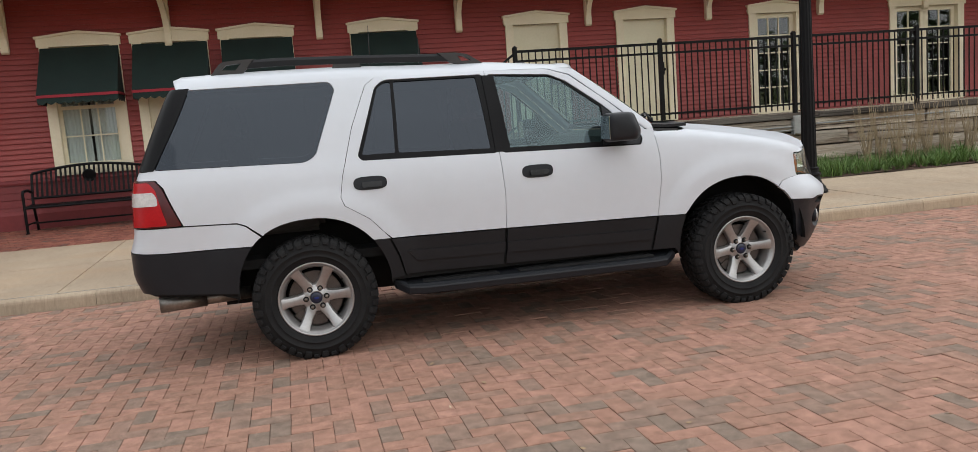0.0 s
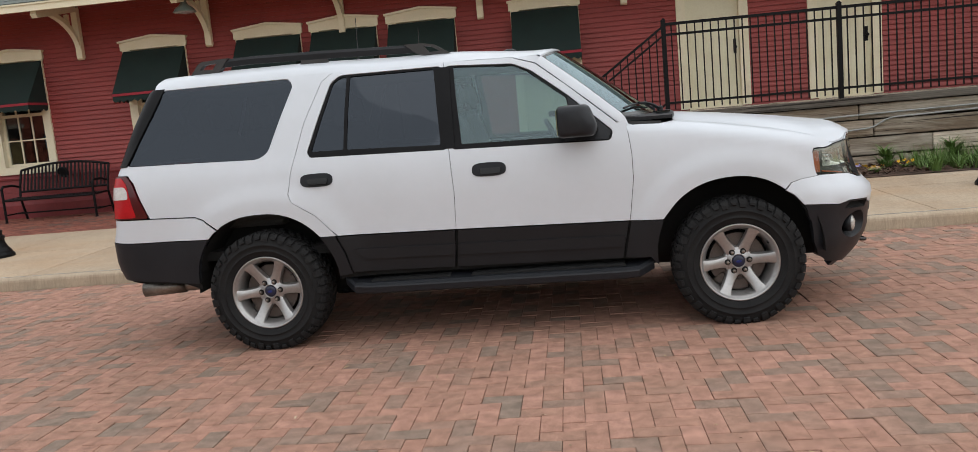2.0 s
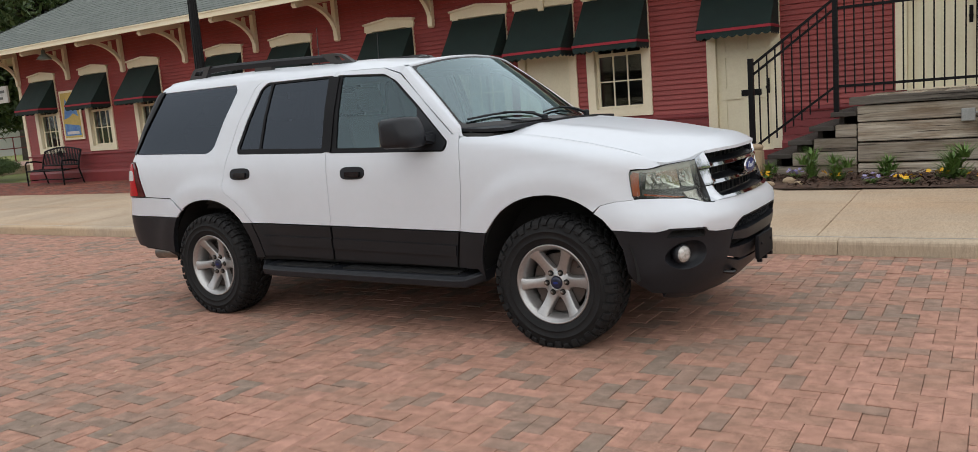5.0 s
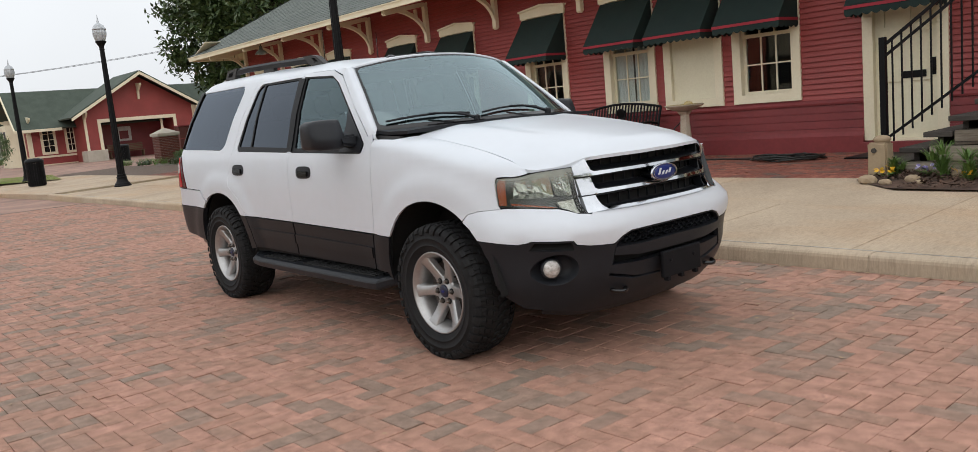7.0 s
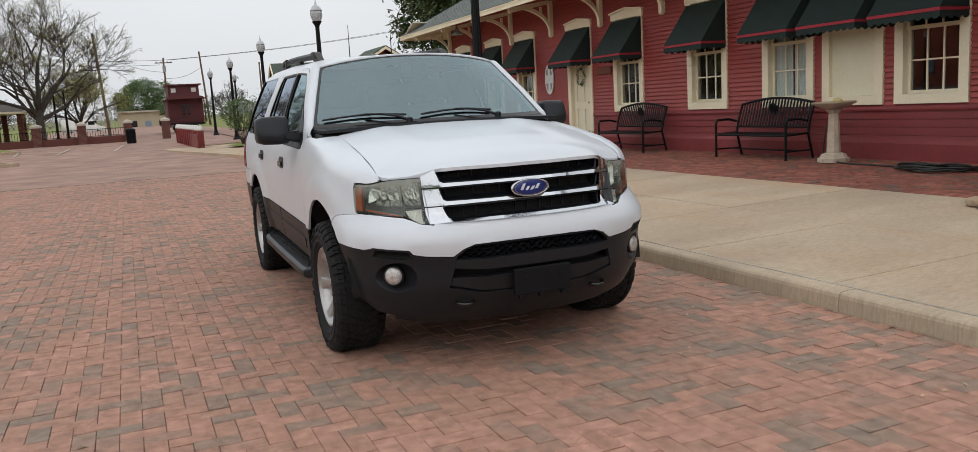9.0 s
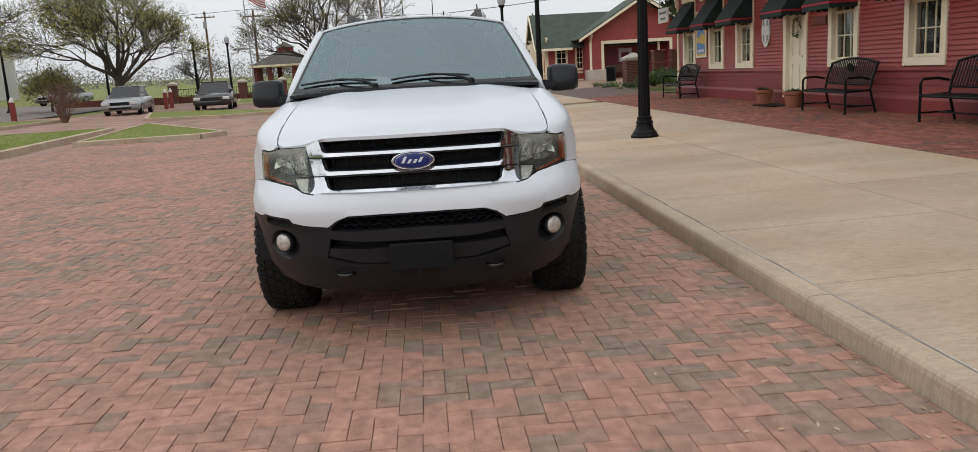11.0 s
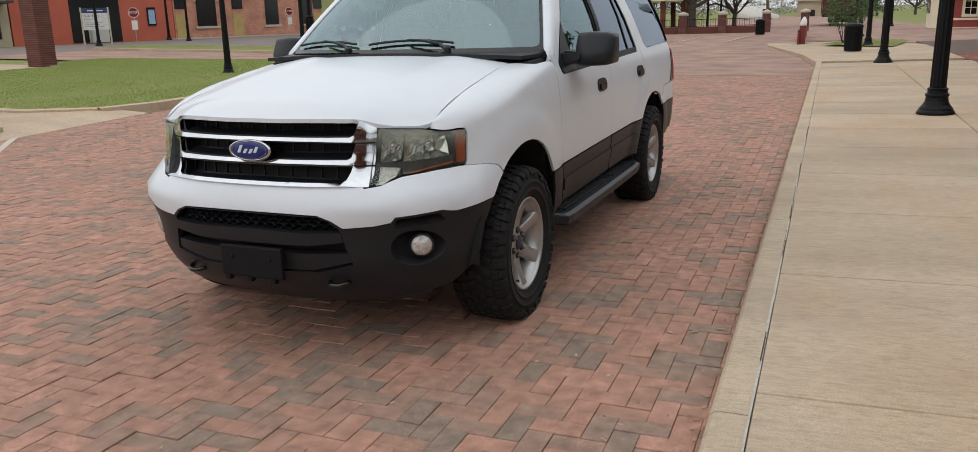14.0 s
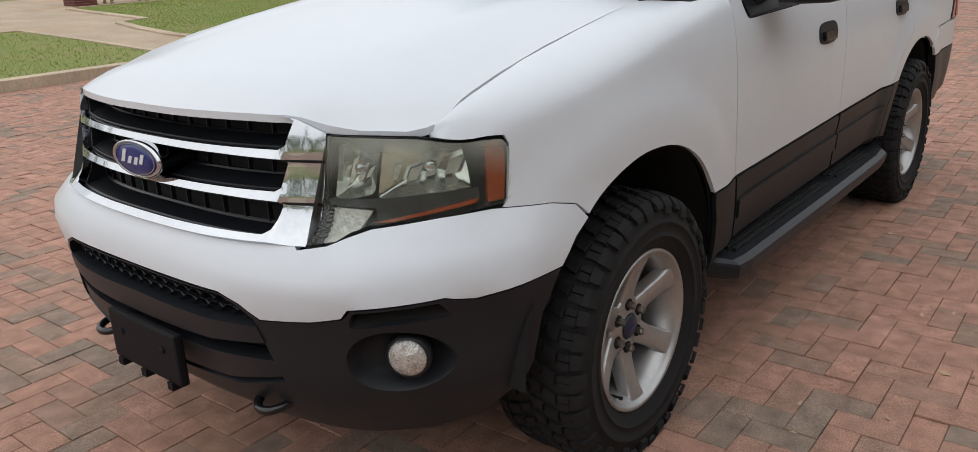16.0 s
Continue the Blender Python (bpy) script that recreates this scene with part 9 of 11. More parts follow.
def limbs(bm, rnd, at, way, length, r, depth, tips, spread=0.62, lift=0.06):
    """A limb that tapers, bends and forks."""
    pts, rads = [Vector(at)], [r]
    d = Vector(way).normalized()
    k = 3
    for i in range(k):
        d = (d + Vector((rnd.gauss(0, .13), rnd.gauss(0, .13), rnd.gauss(lift * 0.6, .08)))).normalized()
        pts.append(pts[-1] + d * length / k)
        rads.append(max(0.011, r * (1 - 0.38 * (i + 1) / k)))
    bent_tube(bm, pts, rads, 5 if depth > 2 else 4 if depth > 0 else 3)
    if depth == 0:
        tips.append((pts[-1], d))
        return
    n = 4 if 1 < depth < 4 else 3
    for i in range(n):
        s = rnd.uniform(0.45, 1.0) if i else 1.0
        j = min(k, max(1, round(s * k)))
        side = Vector((rnd.gauss(0, 1), rnd.gauss(0, 1), rnd.gauss(0, 0.6))).normalized()
        nd = (d + side * spread * rnd.uniform(0.8, 1.5) + Vector((0, 0, lift))).normalized()
        limbs(bm, rnd, pts[j], nd, length * rnd.uniform(0.62, 0.8), rads[j] * 0.68, depth - 1, tips, spread, lift)


def leaves_at(bm, rnd, spots, per, spread, size):
    for p in spots:
        for _ in range(per):
            c = p + Vector((rnd.gauss(0, spread), rnd.gauss(0, spread), rnd.gauss(0, spread * 0.8)))
            m = Euler((rnd.uniform(-1.1, 1.1), rnd.uniform(-1.1, 1.1), rnd.uniform(0, 6.3))).to_matrix()
            l, w = size * rnd.uniform(0.7, 1.3), size * rnd.uniform(0.28, 0.42)
            bm.faces.new([bm.verts.new(c + m @ Vector(q)) for q in ((-l, 0, 0), (0, -w, 0.02 * l), (l, 0, 0), (0, w, 0.02 * l))])


def bare_tree(at, h, seed, buds=3, bud_size=0.05, label="tall leafless tree with yellow-green spring buds", depth=5, bud_spread=0.09):
    rnd = random.Random(seed)
    t = thing("bare_tree", label, "tree", at)
    bm, tips = bmesh.new(), []
    limb = h * 0.23
    base = [Vector((0, 0, -0.3)), Vector((0.03, 0, h * 0.10)), Vector((0, 0.04, h * 0.20))]
    bent_tube(bm, base, [h * 0.030, h * 0.024, h * 0.021], 8)
    for k in range(8):
        a = k * math.tau / 8 * 3 + rnd.uniform(-0.3, 0.3)
        limbs(bm, rnd, base[-1] - Vector((0, 0, h * 0.010 * k)), (math.cos(a) * 0.75, math.sin(a) * 0.75, 0.45 + 0.5 * (k % 2)), limb * rnd.uniform(0.9, 1.15), h * 0.0125, depth - 1, tips)
    limbs(bm, rnd, base[-1], (0.05, 0.05, 1), limb * 1.15, h * 0.016, depth - 1, tips)
    part("trunk", bm, BARK, t)
    if buds:
        g = bmesh.new()
        leaves_at(g, rnd, [p for p, _ in tips], buds, bud_spread, bud_size)
        part("crown", g, SPRING, t)
    return t


def leafy_tree(at, h, r, seed, mat, clumps, per, size, label, low=0.22, name="leafy_tree"):
    """A trunk with limbs and a crown of leaf clumps on an uneven outline with gaps."""
    rnd = random.Random(seed)
    t = thing(name, label, "tree", at)
    bm, tips = bmesh.new(), []
    bent_tube(bm, [(0, 0, -0.3), (0.05, 0, h * 0.2), (0, 0.08, h * 0.45), (0.05, 0, h * 0.75)], [h * 0.028, h * 0.022, h * 0.015, h * 0.006], 8)
    spots = []
    for k in range(clumps):
        u = rnd.random()
        z = low * h + (1 - low) * h * u
        prof = math.sin(math.pi * (0.12 + 0.80 * u)) ** 0.75
        a = rnd.uniform(0, math.tau)
        wob = 1 + 0.28 * math.sin(a * 3 + seed) + 0.15 * math.sin(a * 7 + z)
        rr = r * prof * wob * rnd.uniform(0.45, 1.0) ** 0.5
        p = Vector((rr * math.cos(a), rr * math.sin(a), z))
        spots.append(p)
        if k % 6 == 0:
            bent_tube(bm, [(0, 0, max(h * 0.12, z * 0.72)), (p.x * 0.5, p.y * 0.5, z * 0.88), tuple(p)], [h * 0.008, h * 0.005, h * 0.002], 4)
    part("trunk", bm, BARK, t)
    g = bmesh.new()
    leaves_at(g, rnd, spots, per, r * 0.065, size)
    part("crown", g, mat, t)
    return t


leafy_tree((-27.7, 14.7, land(-28, 14)), 11.0, 4.5, 3, MAGNOLIA, 1500, 44, 0.17, "large evergreen magnolia tree with dark glossy leaves", 0.2, "magnolia_tree")
leafy_tree((-52, 27, land(-52, 27)), 12, 5.0, 9, WOODS, 300, 14, 0.2, "tall fresh green tree behind the depot")

bare_tree((-59.3, -7.5, land(-59, -7) + 0.05), 12.2, 12, 4, 0.055, depth=6)
bare_tree((-45.0, -18.6, land(-45, -18) + 0.05), 10.5, 17, 8, 0.075, "broad tree with thin yellow-green spring leaves", 6, 0.25)
bare_tree((-69.6, -5.4, land(-69, -5) + 0.05), 7.6, 23, 9, 0.075, "small tree covered in yellow-green spring blossom", 5, 0.3)
bare_tree((-92.5, -54.5, land(-62, -40)), 21.0, 41, 0, 0.08, "large dark leafless tree with spreading limbs")
bare_tree((-46.5, -23.4, land(-46, -22)), 3.4, 44, 8, 0.055, "small tree with yellow-green spring leaves", 5, 0.3)
leafy_tree((-165, 2.5, land(-165, 5) - 1.2), 9.5, 6.2, 60, WOODS, 420, 44, 0.22, "rounded fresh green tree beyond the square", 0.12)
leafy_tree((-118, 6, land(-118, 6) - 0.5), 4.5, 3.0, 65, WOODS, 200, 24, 0.18, "low green tree beyond the square", 0.12)
for i, (x, y, h) in enumerate(((-128, 24, 7.5), (-135, 14, 8), (-140, -26, 7), (-130, -36, 8), (-122, -18, 6.5))):
    bare_tree((x, y, land(x, y) - 0.3), h, 70 + i, 0, 0.05, "distant leafless grey tree beyond the square", 5)
# far woods that close the view
rnd = random.Random(99)
g = bmesh.new()
for k in range(900):
    a = radians(110 + 150 * k / 900 + rnd.uniform(-0.5, 0.5))
    d = rnd.uniform(190, 250)
    c = Vector((5 + d * math.cos(a), d * math.sin(a), land(5 + d * math.cos(a), d * math.sin(a)) + rnd.uniform(0.2, 3.6) * (1 + 0.35 * math.sin(a * 23))))
    leaves_at(g, rnd, [c], 60, 1.9, 0.38)
tagged(part("far_woods", g, WOODS_GREY), "low hazy line of bare woods far beyond the town", "woods", kind="stuff")


# ---- lawns, islands and side streets ----
LAWN = GRASS_EARTH
GRASS = material("mown_grass", (0.165, 0.275, 0.024), 0.7, col2=(0.235, 0.265, 0.05), scale=0.7, fine=5, per_piece=0.4, bump=0.0)


def island(outline, label, lift=0.13, grass=600, seed=1, kerb=True):
    """A grassed bed behind a concrete kerb, with blades along it."""
    bed = sheet("lawn", outline, LAWN, lift, label, 3.0, "lawn")
    if kerb:
        bm = bmesh.new()
        n = len(outline)
        c = Vector((sum(p[0] for p in outline) / n, sum(p[1] for p in outline) / n))
        for i in range(n):
            a, b = Vector(outline[i]), Vector(outline[(i + 1) % n])
            d = (b - a).normalized()
            o = Vector((d.y, -d.x))
            if o.dot((a + b) / 2 - c) < 0:
                o = -o
            q = [a, b, b + o * 0.17 + d * 0.05, a + o * 0.17 - d * 0.05]
            za, zb = land(*a) + lift + 0.02, land(*b) + lift + 0.02
            hi = [bm.verts.new((p.x, p.y, z)) for p, z in zip(q, (za, zb, zb - 0.012, za - 0.012))]
            lo = [bm.verts.new((p.x, p.y, -0.15)) for p in q]
            bm.faces.new(hi)
            for k in range(4):
                bm.faces.new((lo[k], lo[(k + 1) % 4], hi[(k + 1) % 4], hi[k]))
        bmesh.ops.recalc_face_normals(bm, faces=bm.faces[:])
        part("kerb", bm, KERB, bed)
    rnd = random.Random(seed)
    xs, ys = [p[0] for p in outline], [p[1] for p in outline]
    verts, faces, tries = [], [], 0
    while len(faces) < grass and tries < grass * 6:
        tries += 1
        x, y = rnd.uniform(min(xs), max(xs)), rnd.uniform(min(ys), max(ys))
        if not inside((x, y), outline):
            continue
        a, h, w = rnd.uniform(0, 6.3), rnd.uniform(0.02, 0.045), rnd.uniform(0.004, 0.009)
        z = land(x, y) + lift
        b = len(verts)
        verts += [(x - w * math.cos(a), y - w * math.sin(a), z), (x + w * math.cos(a), y + w * math.sin(a), z), (x + rnd.gauss(0, .02), y + rnd.gauss(0, .02), z + h)]
        faces.append((b, b + 1, b + 2))
    quads_object("grass_blades", verts, faces, GRASS, bed, "", "stuff")
    return bed


island([(-21.5, -10.9), (-13.9, -10.4), (-5.6, -9.75), (-4.5, -10.0), (-3.95, -11.2), (-4.2, -12.9), (-4.7, -14.9), (-5.3, -16.8), (-6.2, -17.2), (-7.0, -21.5), (-7.3, -23.2), (-15.3, -23.4), (-16.2, -26), (-20.2, -26), (-20.5, -14)], "mown green lawn with bare patches behind the kerb", 0.13, 70000, 2)
island([(-1.7, -9.2), (6, -9.2), (6, -17), (-3.0, -16.9), (-2.6, -13.2), (-2.2, -10.9), (-2.0, -9.7)], "small green lawn behind the kerb", 0.13, 12000, 3)
island([(-26.1, -17.0), (-27.8, -25.7), (-28.9, -36), (-33.2, -36), (-32, -26), (-30.8, -16.5)], "long narrow grass island between the roads", 0.12, 5000, 4)
island([(-28.5, -11.8), (-27.8, -8.5), (-29.0, -6.1), (-33, -9.0), (-35.5, -13.8)], "grass strip on a parking island", 0.10, 2500, 5)
island([(-15.2, -9.4), (-15.6, -6.3), (-16.4, -5.9), (-18.2, -6.9), (-24, -10.4)], "pointed grass island with a pale kerb", 0.10, 3500, 15)
island([(-42, -11.0), (-44.5, -7.6), (-50, -9.2), (-58, -14)], "small grass island with a kerb", 0.10, 1500, 6)
island([(-30.5, 2.0), (-27.8, 4.6), (-33.5, 5.6), (-36, 3.8)], "patch of grass round a shrub", 0.14, 1200, 7, False)
sheet("side_road", [(-20, -10.9), (-36, -10.9), (-37, -39), (-21, -39)], STREET_FAR, 0.0, "brick paved lane beside the lawn", 6.0)
sheet("main_road", [(-62, -20), (-33.4, -20), (-34.2, -37), (20, -33), (20, -48.6), (-46, -44.5), (-62, -41)], LIGHT_ROAD, 0.01, "worn reddish asphalt cross street", 8.0)
sheet("park_path", [(-4.62, -10.02), (-1.82, -9.3), (6, -9.4), (14, -30), (-16.2, -30), (-16.2, -23), (-6.5, -16.5), (-4.6, -12)], CONCRETE, 0.10, "pale concrete path between the lawns", 3.0, "pavement")
sheet("parking_bay", [(-55, -18), (-36, -18), (-36, -10.9), (-23, -10.9), (-23, -9.2), (-55, -9.2)], STREET_FAR, -0.02, "brick parking bays", 6.0)
sheet("plaza", [(-70, 5.0), (-36, 4.2), (-30, 6.0), (-19.3, 6.0), (-19.3, 9.0), (-34, 9.2), (-36, 24), (-70, 24)], STREET_FAR, 0.03, "brick forecourt beside the small depot", 6.0, "pavement")
# painted parking lines
bm = bmesh.new()
for (x0, y0), (x1, y1) in (((-1.9, -8.9), (0.9, -6.2)), ((-39, -7.2), (-46, -7.6)), ((-38, -5.2), (-46, -5.0)), ((-38, -2.6), (-46, -2.2))):
    d = Vector((x1 - x0, y1 - y0)).normalized() * 0.05
    o = Vector((-d.y, d.x))
    z0, z1 = land(x0, y0) + 0.006, land(x1, y1) + 0.006
    bm.faces.new([bm.verts.new(p) for p in ((x0 - o.x, y0 - o.y, z0), (x1 - o.x, y1 - o.y, z1), (x1 + o.x, y1 + o.y, z1), (x0 + o.x, y0 + o.y, z0))])
tagged(part("parking_lines", bm, material("worn_road_paint", (0.55, 0.47, 0.38), 0.8, fine=40, scale=4)), "worn pale parking lines on the bricks", "road marking", kind="structure")

for x, y in ((-14.1, -14.8), (-50, -15.2), (-54.3, -13.9), (-61.4, -6.6), (-66.5, -6.2), (-41.6, 3.85), (-54, 3.9), (-62, 6.5), (-33, -40), (-41.6, -40.5), (-46.5, -26.0), (-58, -24)):
    copy_thing(lamp, Matrix.Translation((x, y, land(x, y) + 0.05)))


# ---- small things by the west end ----
def trash_can(x, y, z):
    c = thing("trash_can", "black slatted metal litter bin with a domed lid", "trash can", (x, y, z), "black litter bins")
    bm = lathe(bmesh.new(), [(0.26, 0.02), (0.26, 0.80)], 24)
    part("drum", bm, IRON, c)
    for k in range(28):
        a = k * math.tau / 28
        bm = bmesh.new()
        box(bm, 0.275, 0.288, -0.022, 0.022, 0.04, 0.82)
        ob = part("slat", bm, IRON, c)
        ob.rotation_euler = (0, 0, a)
    part("lid", lathe(bmesh.new(), [(0.30, 0.82), (0.31, 0.86), (0.26, 0.93), (0.17, 0.97), (0.16, 0.93)], 24), IRON, c, "", True)


trash_can(-25.0, 3.15, walkway(3.15))
trash_can(-57.0, 9.0, land(-57, 9) + 0.1)
trash_can(-42.5, 11.6, land(-42, 11) + 0.1)
trash_can(-48.8, -1.7, land(-48, -1))


def round_bush(x, y, h, r, seed, name="clipped_shrub", label="rounded green shrub with bare twiggy stems below"):
    rnd = random.Random(seed)
    b = thing(name, label, "shrub", (x, y, land(x, y) + 0.12))
    bm = bmesh.new()
    for k in range(14):
        a = k * math.tau / 14
        bent_tube(bm, [(0.05 * math.cos(a), 0.05 * math.sin(a), 0), (r * 0.35 * math.cos(a), r * 0.35 * math.sin(a), h * 0.35), (r * 0.6 * math.cos(a), r * 0.6 * math.sin(a), h * 0.75)], [0.018, 0.013, 0.006], 4)
    part("stem", bm, BARK, b)
    spots = []
    for _ in range(260):
        d = Vector((rnd.gauss(0, 1), rnd.gauss(0, 1), rnd.gauss(0, 1))).normalized() * rnd.uniform(0.6, 1.0) ** 0.4
        spots.append(Vector((d.x * r, d.y * r, h * 0.66 + d.z * h * 0.36)))
    g = bmesh.new()
    leaves_at(g, rnd, spots, 14, r * 0.09, 0.05)
    part("foliage", g, WOODS, b)


round_bush(-31.5, 2.95, 2.05, 0.85, 5)
rnd = random.Random(13)
for k, (x, y) in enumerate(((-30.6, 9.4), (-31.4, 8.9), (-32.2, 9.2), (-29.6, 9.9), (-34, 9.0), (-28.8, 9.4))):
    p = thing("grass_clump", "low grey-green ornamental grass clump", "plant", (x, y, walkway(y)), "clumps beside the brick pier")
    g = bmesh.new()
    for q in range(5):
        leaf_clump(g, (rnd.uniform(-.4, .4), rnd.uniform(-.3, .3), 0), 0.3, 0.4, 26, rnd, 0.012)
    part("blade", g, LEAF_DARK if k % 2 else LEAF, p)


def brick_pier(x, y, z, w, h, cap=True, name="brick_pier", label="dark red brick pier with a pale pointed stone cap"):
    """A pier of single bricks laid in courses round a mortar core."""
    p = thing(name, label, "brick pier", (x, y, z))
    mort = material("grey_mortar", (0.30, 0.27, 0.24), 0.95, fine=90) if "grey_mortar" not in bpy.data.materials else bpy.data.materials["grey_mortar"]
    part("core", a_box(-w / 2 + 0.012, w / 2 - 0.012, -w / 2 + 0.012, w / 2 - 0.012, -0.2, h), mort, p)
    rows = int(h / 0.076)
    cols = max(2, round(w / 0.21))
    bw = w / cols
    bm = bmesh.new()
    for r in range(rows):
        z0 = r * 0.076
        off = (r % 2) * bw / 2
        for side in range(4):
            turn = Matrix.Rotation(side * math.pi / 2, 4, "Z")
            x0 = -w / 2 - (bw - off if off else 0)
            while x0 < w / 2 - 0.01:
                a, b = max(x0, -w / 2) + 0.005, min(x0 + bw, w / 2) - 0.005
                if b - a > 0.03:
                    n0 = len(bm.verts)
                    box(bm, a, b, -w / 2, -w / 2 + 0.03, z0 + 0.005, z0 + 0.071)
                    bm.verts.ensure_lookup_table()
                    for v in bm.verts[n0:]:
                        v.co = turn @ v.co
                x0 += bw
    ob = part("bricks", bm, DARK_BRICK, p)
    tagged(ob, "dark red bricks in courses", kind="stuff")
    if cap:
        bm = bmesh.new()
        c = w / 2 + 0.06
        box(bm, -c, c, -c, c, h, h + 0.12)
        v = [bm.verts.new(q) for q in ((-c, -c, h + 0.121), (c, -c, h + 0.121), (c, c, h + 0.121), (-c, c, h + 0.121), (0, 0, h + 0.12 + w * 0.28))]
        for i in range(4):
            bm.faces.new((v[i], v[(i + 1) % 4], v[4]))
        part("cap_stone", bm, PALE_STONE, p)
    return p


DARK_BRICK = material("dark_red_brick", (0.15, 0.045, 0.032), 0.9, col2=(0.09, 0.032, 0.026), scale=4, fine=60, per_piece=0.75, bump=0.2)
PALE_STONE = material("pale_cut_stone", (0.48, 0.43, 0.36), 0.9, col2=(0.38, 0.34, 0.28), scale=3, fine=50, bump=0.15)
brick_pier(-33.0, 10.6, 0.25, 0.92, 1.25)
brick_pier(-8.3, -24.6, land(-8, -24) + 0.1, 0.72, 3.4, False, "shelter_pier", "tall dark red brick pier of the park shelter")
brick_pier(-15.5, -24.3, land(-15, -24) + 0.1, 0.68, 3.4, False, "shelter_pier", "tall dark red brick pier of the park shelter")
for (x, y) in ((-52.5, -17.6), (-53.8, -13.0), (-54.2, -10.2), (-54.5, -7.4), (-54.7, -4.7), (-55.6, -1.8), (-56.5, 0.7)):
    brick_pier(x, y, land(x, y), 0.55, 1.25)
bm = bmesh.new()
pts = [(-52.0, -25), (-52.5, -17.6), (-53.8, -13.0), (-54.7, -4.7), (-55.6, -1.8)]
for (x0, y0), (x1, y1) in zip(pts, pts[1:]):
    z0, z1 = land(x0, y0), land(x1, y1)
    q = [bm.verts.new(p) for p in ((x0, y0, z0 - 0.2), (x1, y1, z1 - 0.2), (x1, y1, z1 + 0.45), (x0, y0, z0 + 0.45), (x0 - 0.3, y0, z0 - 0.2), (x1 - 0.3, y1, z1 - 0.2), (x1 - 0.3, y1, z1 + 0.45), (x0 - 0.3, y0, z0 + 0.45))]
    for f in ((0, 1, 2, 3), (4, 7, 6, 5), (3, 2, 6, 7), (0, 4, 5, 1)):
        bm.faces.new([q[i] for i in f])
low_wall = part("low_wall", bm, DARK_BRICK)
tagged(low_wall, "low dark red brick wall with iron fence panels", "wall")
bm = bmesh.new()
for (x0, y0), (x1, y1) in zip(pts[1:], pts[2:]):
    n = int(math.hypot(x1 - x0, y1 - y0) / 0.16)
    for k in range(n):
        u = k / n
        x, y = x0 + (x1 - x0) * u - 0.15, y0 + (y1 - y0) * u
        tube(bm, (x, y, land(x, y) + 0.3), (x, y, land(x, y) + 1.0), 0.012, None, 4)
    for h in (0.5, 0.96):
        tube(bm, (x0 - 0.15, y0, land(x0, y0) + h), (x1 - 0.15, y1, land(x1, y1) + h), 0.018, None, 4)
part("fence_panels", bm, IRON, low_wall)

# red posts with white caps in a row
RED_POST = material("red_painted_post", (0.20, 0.018, 0.016), 0.5, col2=(0.14, 0.014, 0.013), scale=4, fine=40)
WHITE_CAP = material("white_painted_cap", (0.68, 0.66, 0.62), 0.6, scale=4, fine=40)


def post(x, y, z, h=1.0, w=0.13):
    p = thing("guard_post", "red painted square post with a white rounded cap", "bollard", (x, y, z), "red and white guard posts")
    part("shaft", a_box(-w, w, -w, w, -0.2, h - 0.16, bevel=0.01), RED_POST, p)
    part("cap", lathe(bmesh.new(), [(w * 1.15, h - 0.16), (w * 1.2, h - 0.10), (w * 0.85, h - 0.03), (w * 0.7, h + 0.02), (w * 0.2, h + 0.09)], 12), WHITE_CAP, p, "", True)


for k in range(12):
    post(-33.4 - k * 1.15, 1.25 - 0.028 * k, land(-33 - k, 1))
guard = part("guard_boards", a_box(-46.4, -33.0, 1.05, 1.12, 0.1, 0.78), RED_POST)
tagged(guard, "red painted boards joining the guard posts", "fence")
for x, y in ((-32.0, -21.6), (-32.4, -20.8), (-32.7, -20.2), (-33.1, -19.5), (-42.6, -15.2), (-44.0, -15.3)):
    post(x, y, land(x, y), 1.1, 0.10)
p = thing("utility_marker", "pale blue-grey square marker post in the lawn", "marker post", (-14.1, -11.5, land(-14, -11) + 0.1))
part("shaft", a_box(-0.09, 0.09, -0.05, 0.05, -0.2, 1.25, bevel=0.01), material("pale_blue_paint", (0.36, 0.44, 0.50), 0.6), p)
part("box", a_box(-0.13, 0.05, -0.09, -0.051, 0.75, 1.1, bevel=0.006), material("pale_blue_box", (0.40, 0.47, 0.52), 0.6), p)


# ---- the small depot ----
ROOF_GREEN = material("dark_green_shingles", (0.075, 0.095, 0.075), 0.95, col2=(0.05, 0.065, 0.052), scale=2, fine=20, bump=0.2)


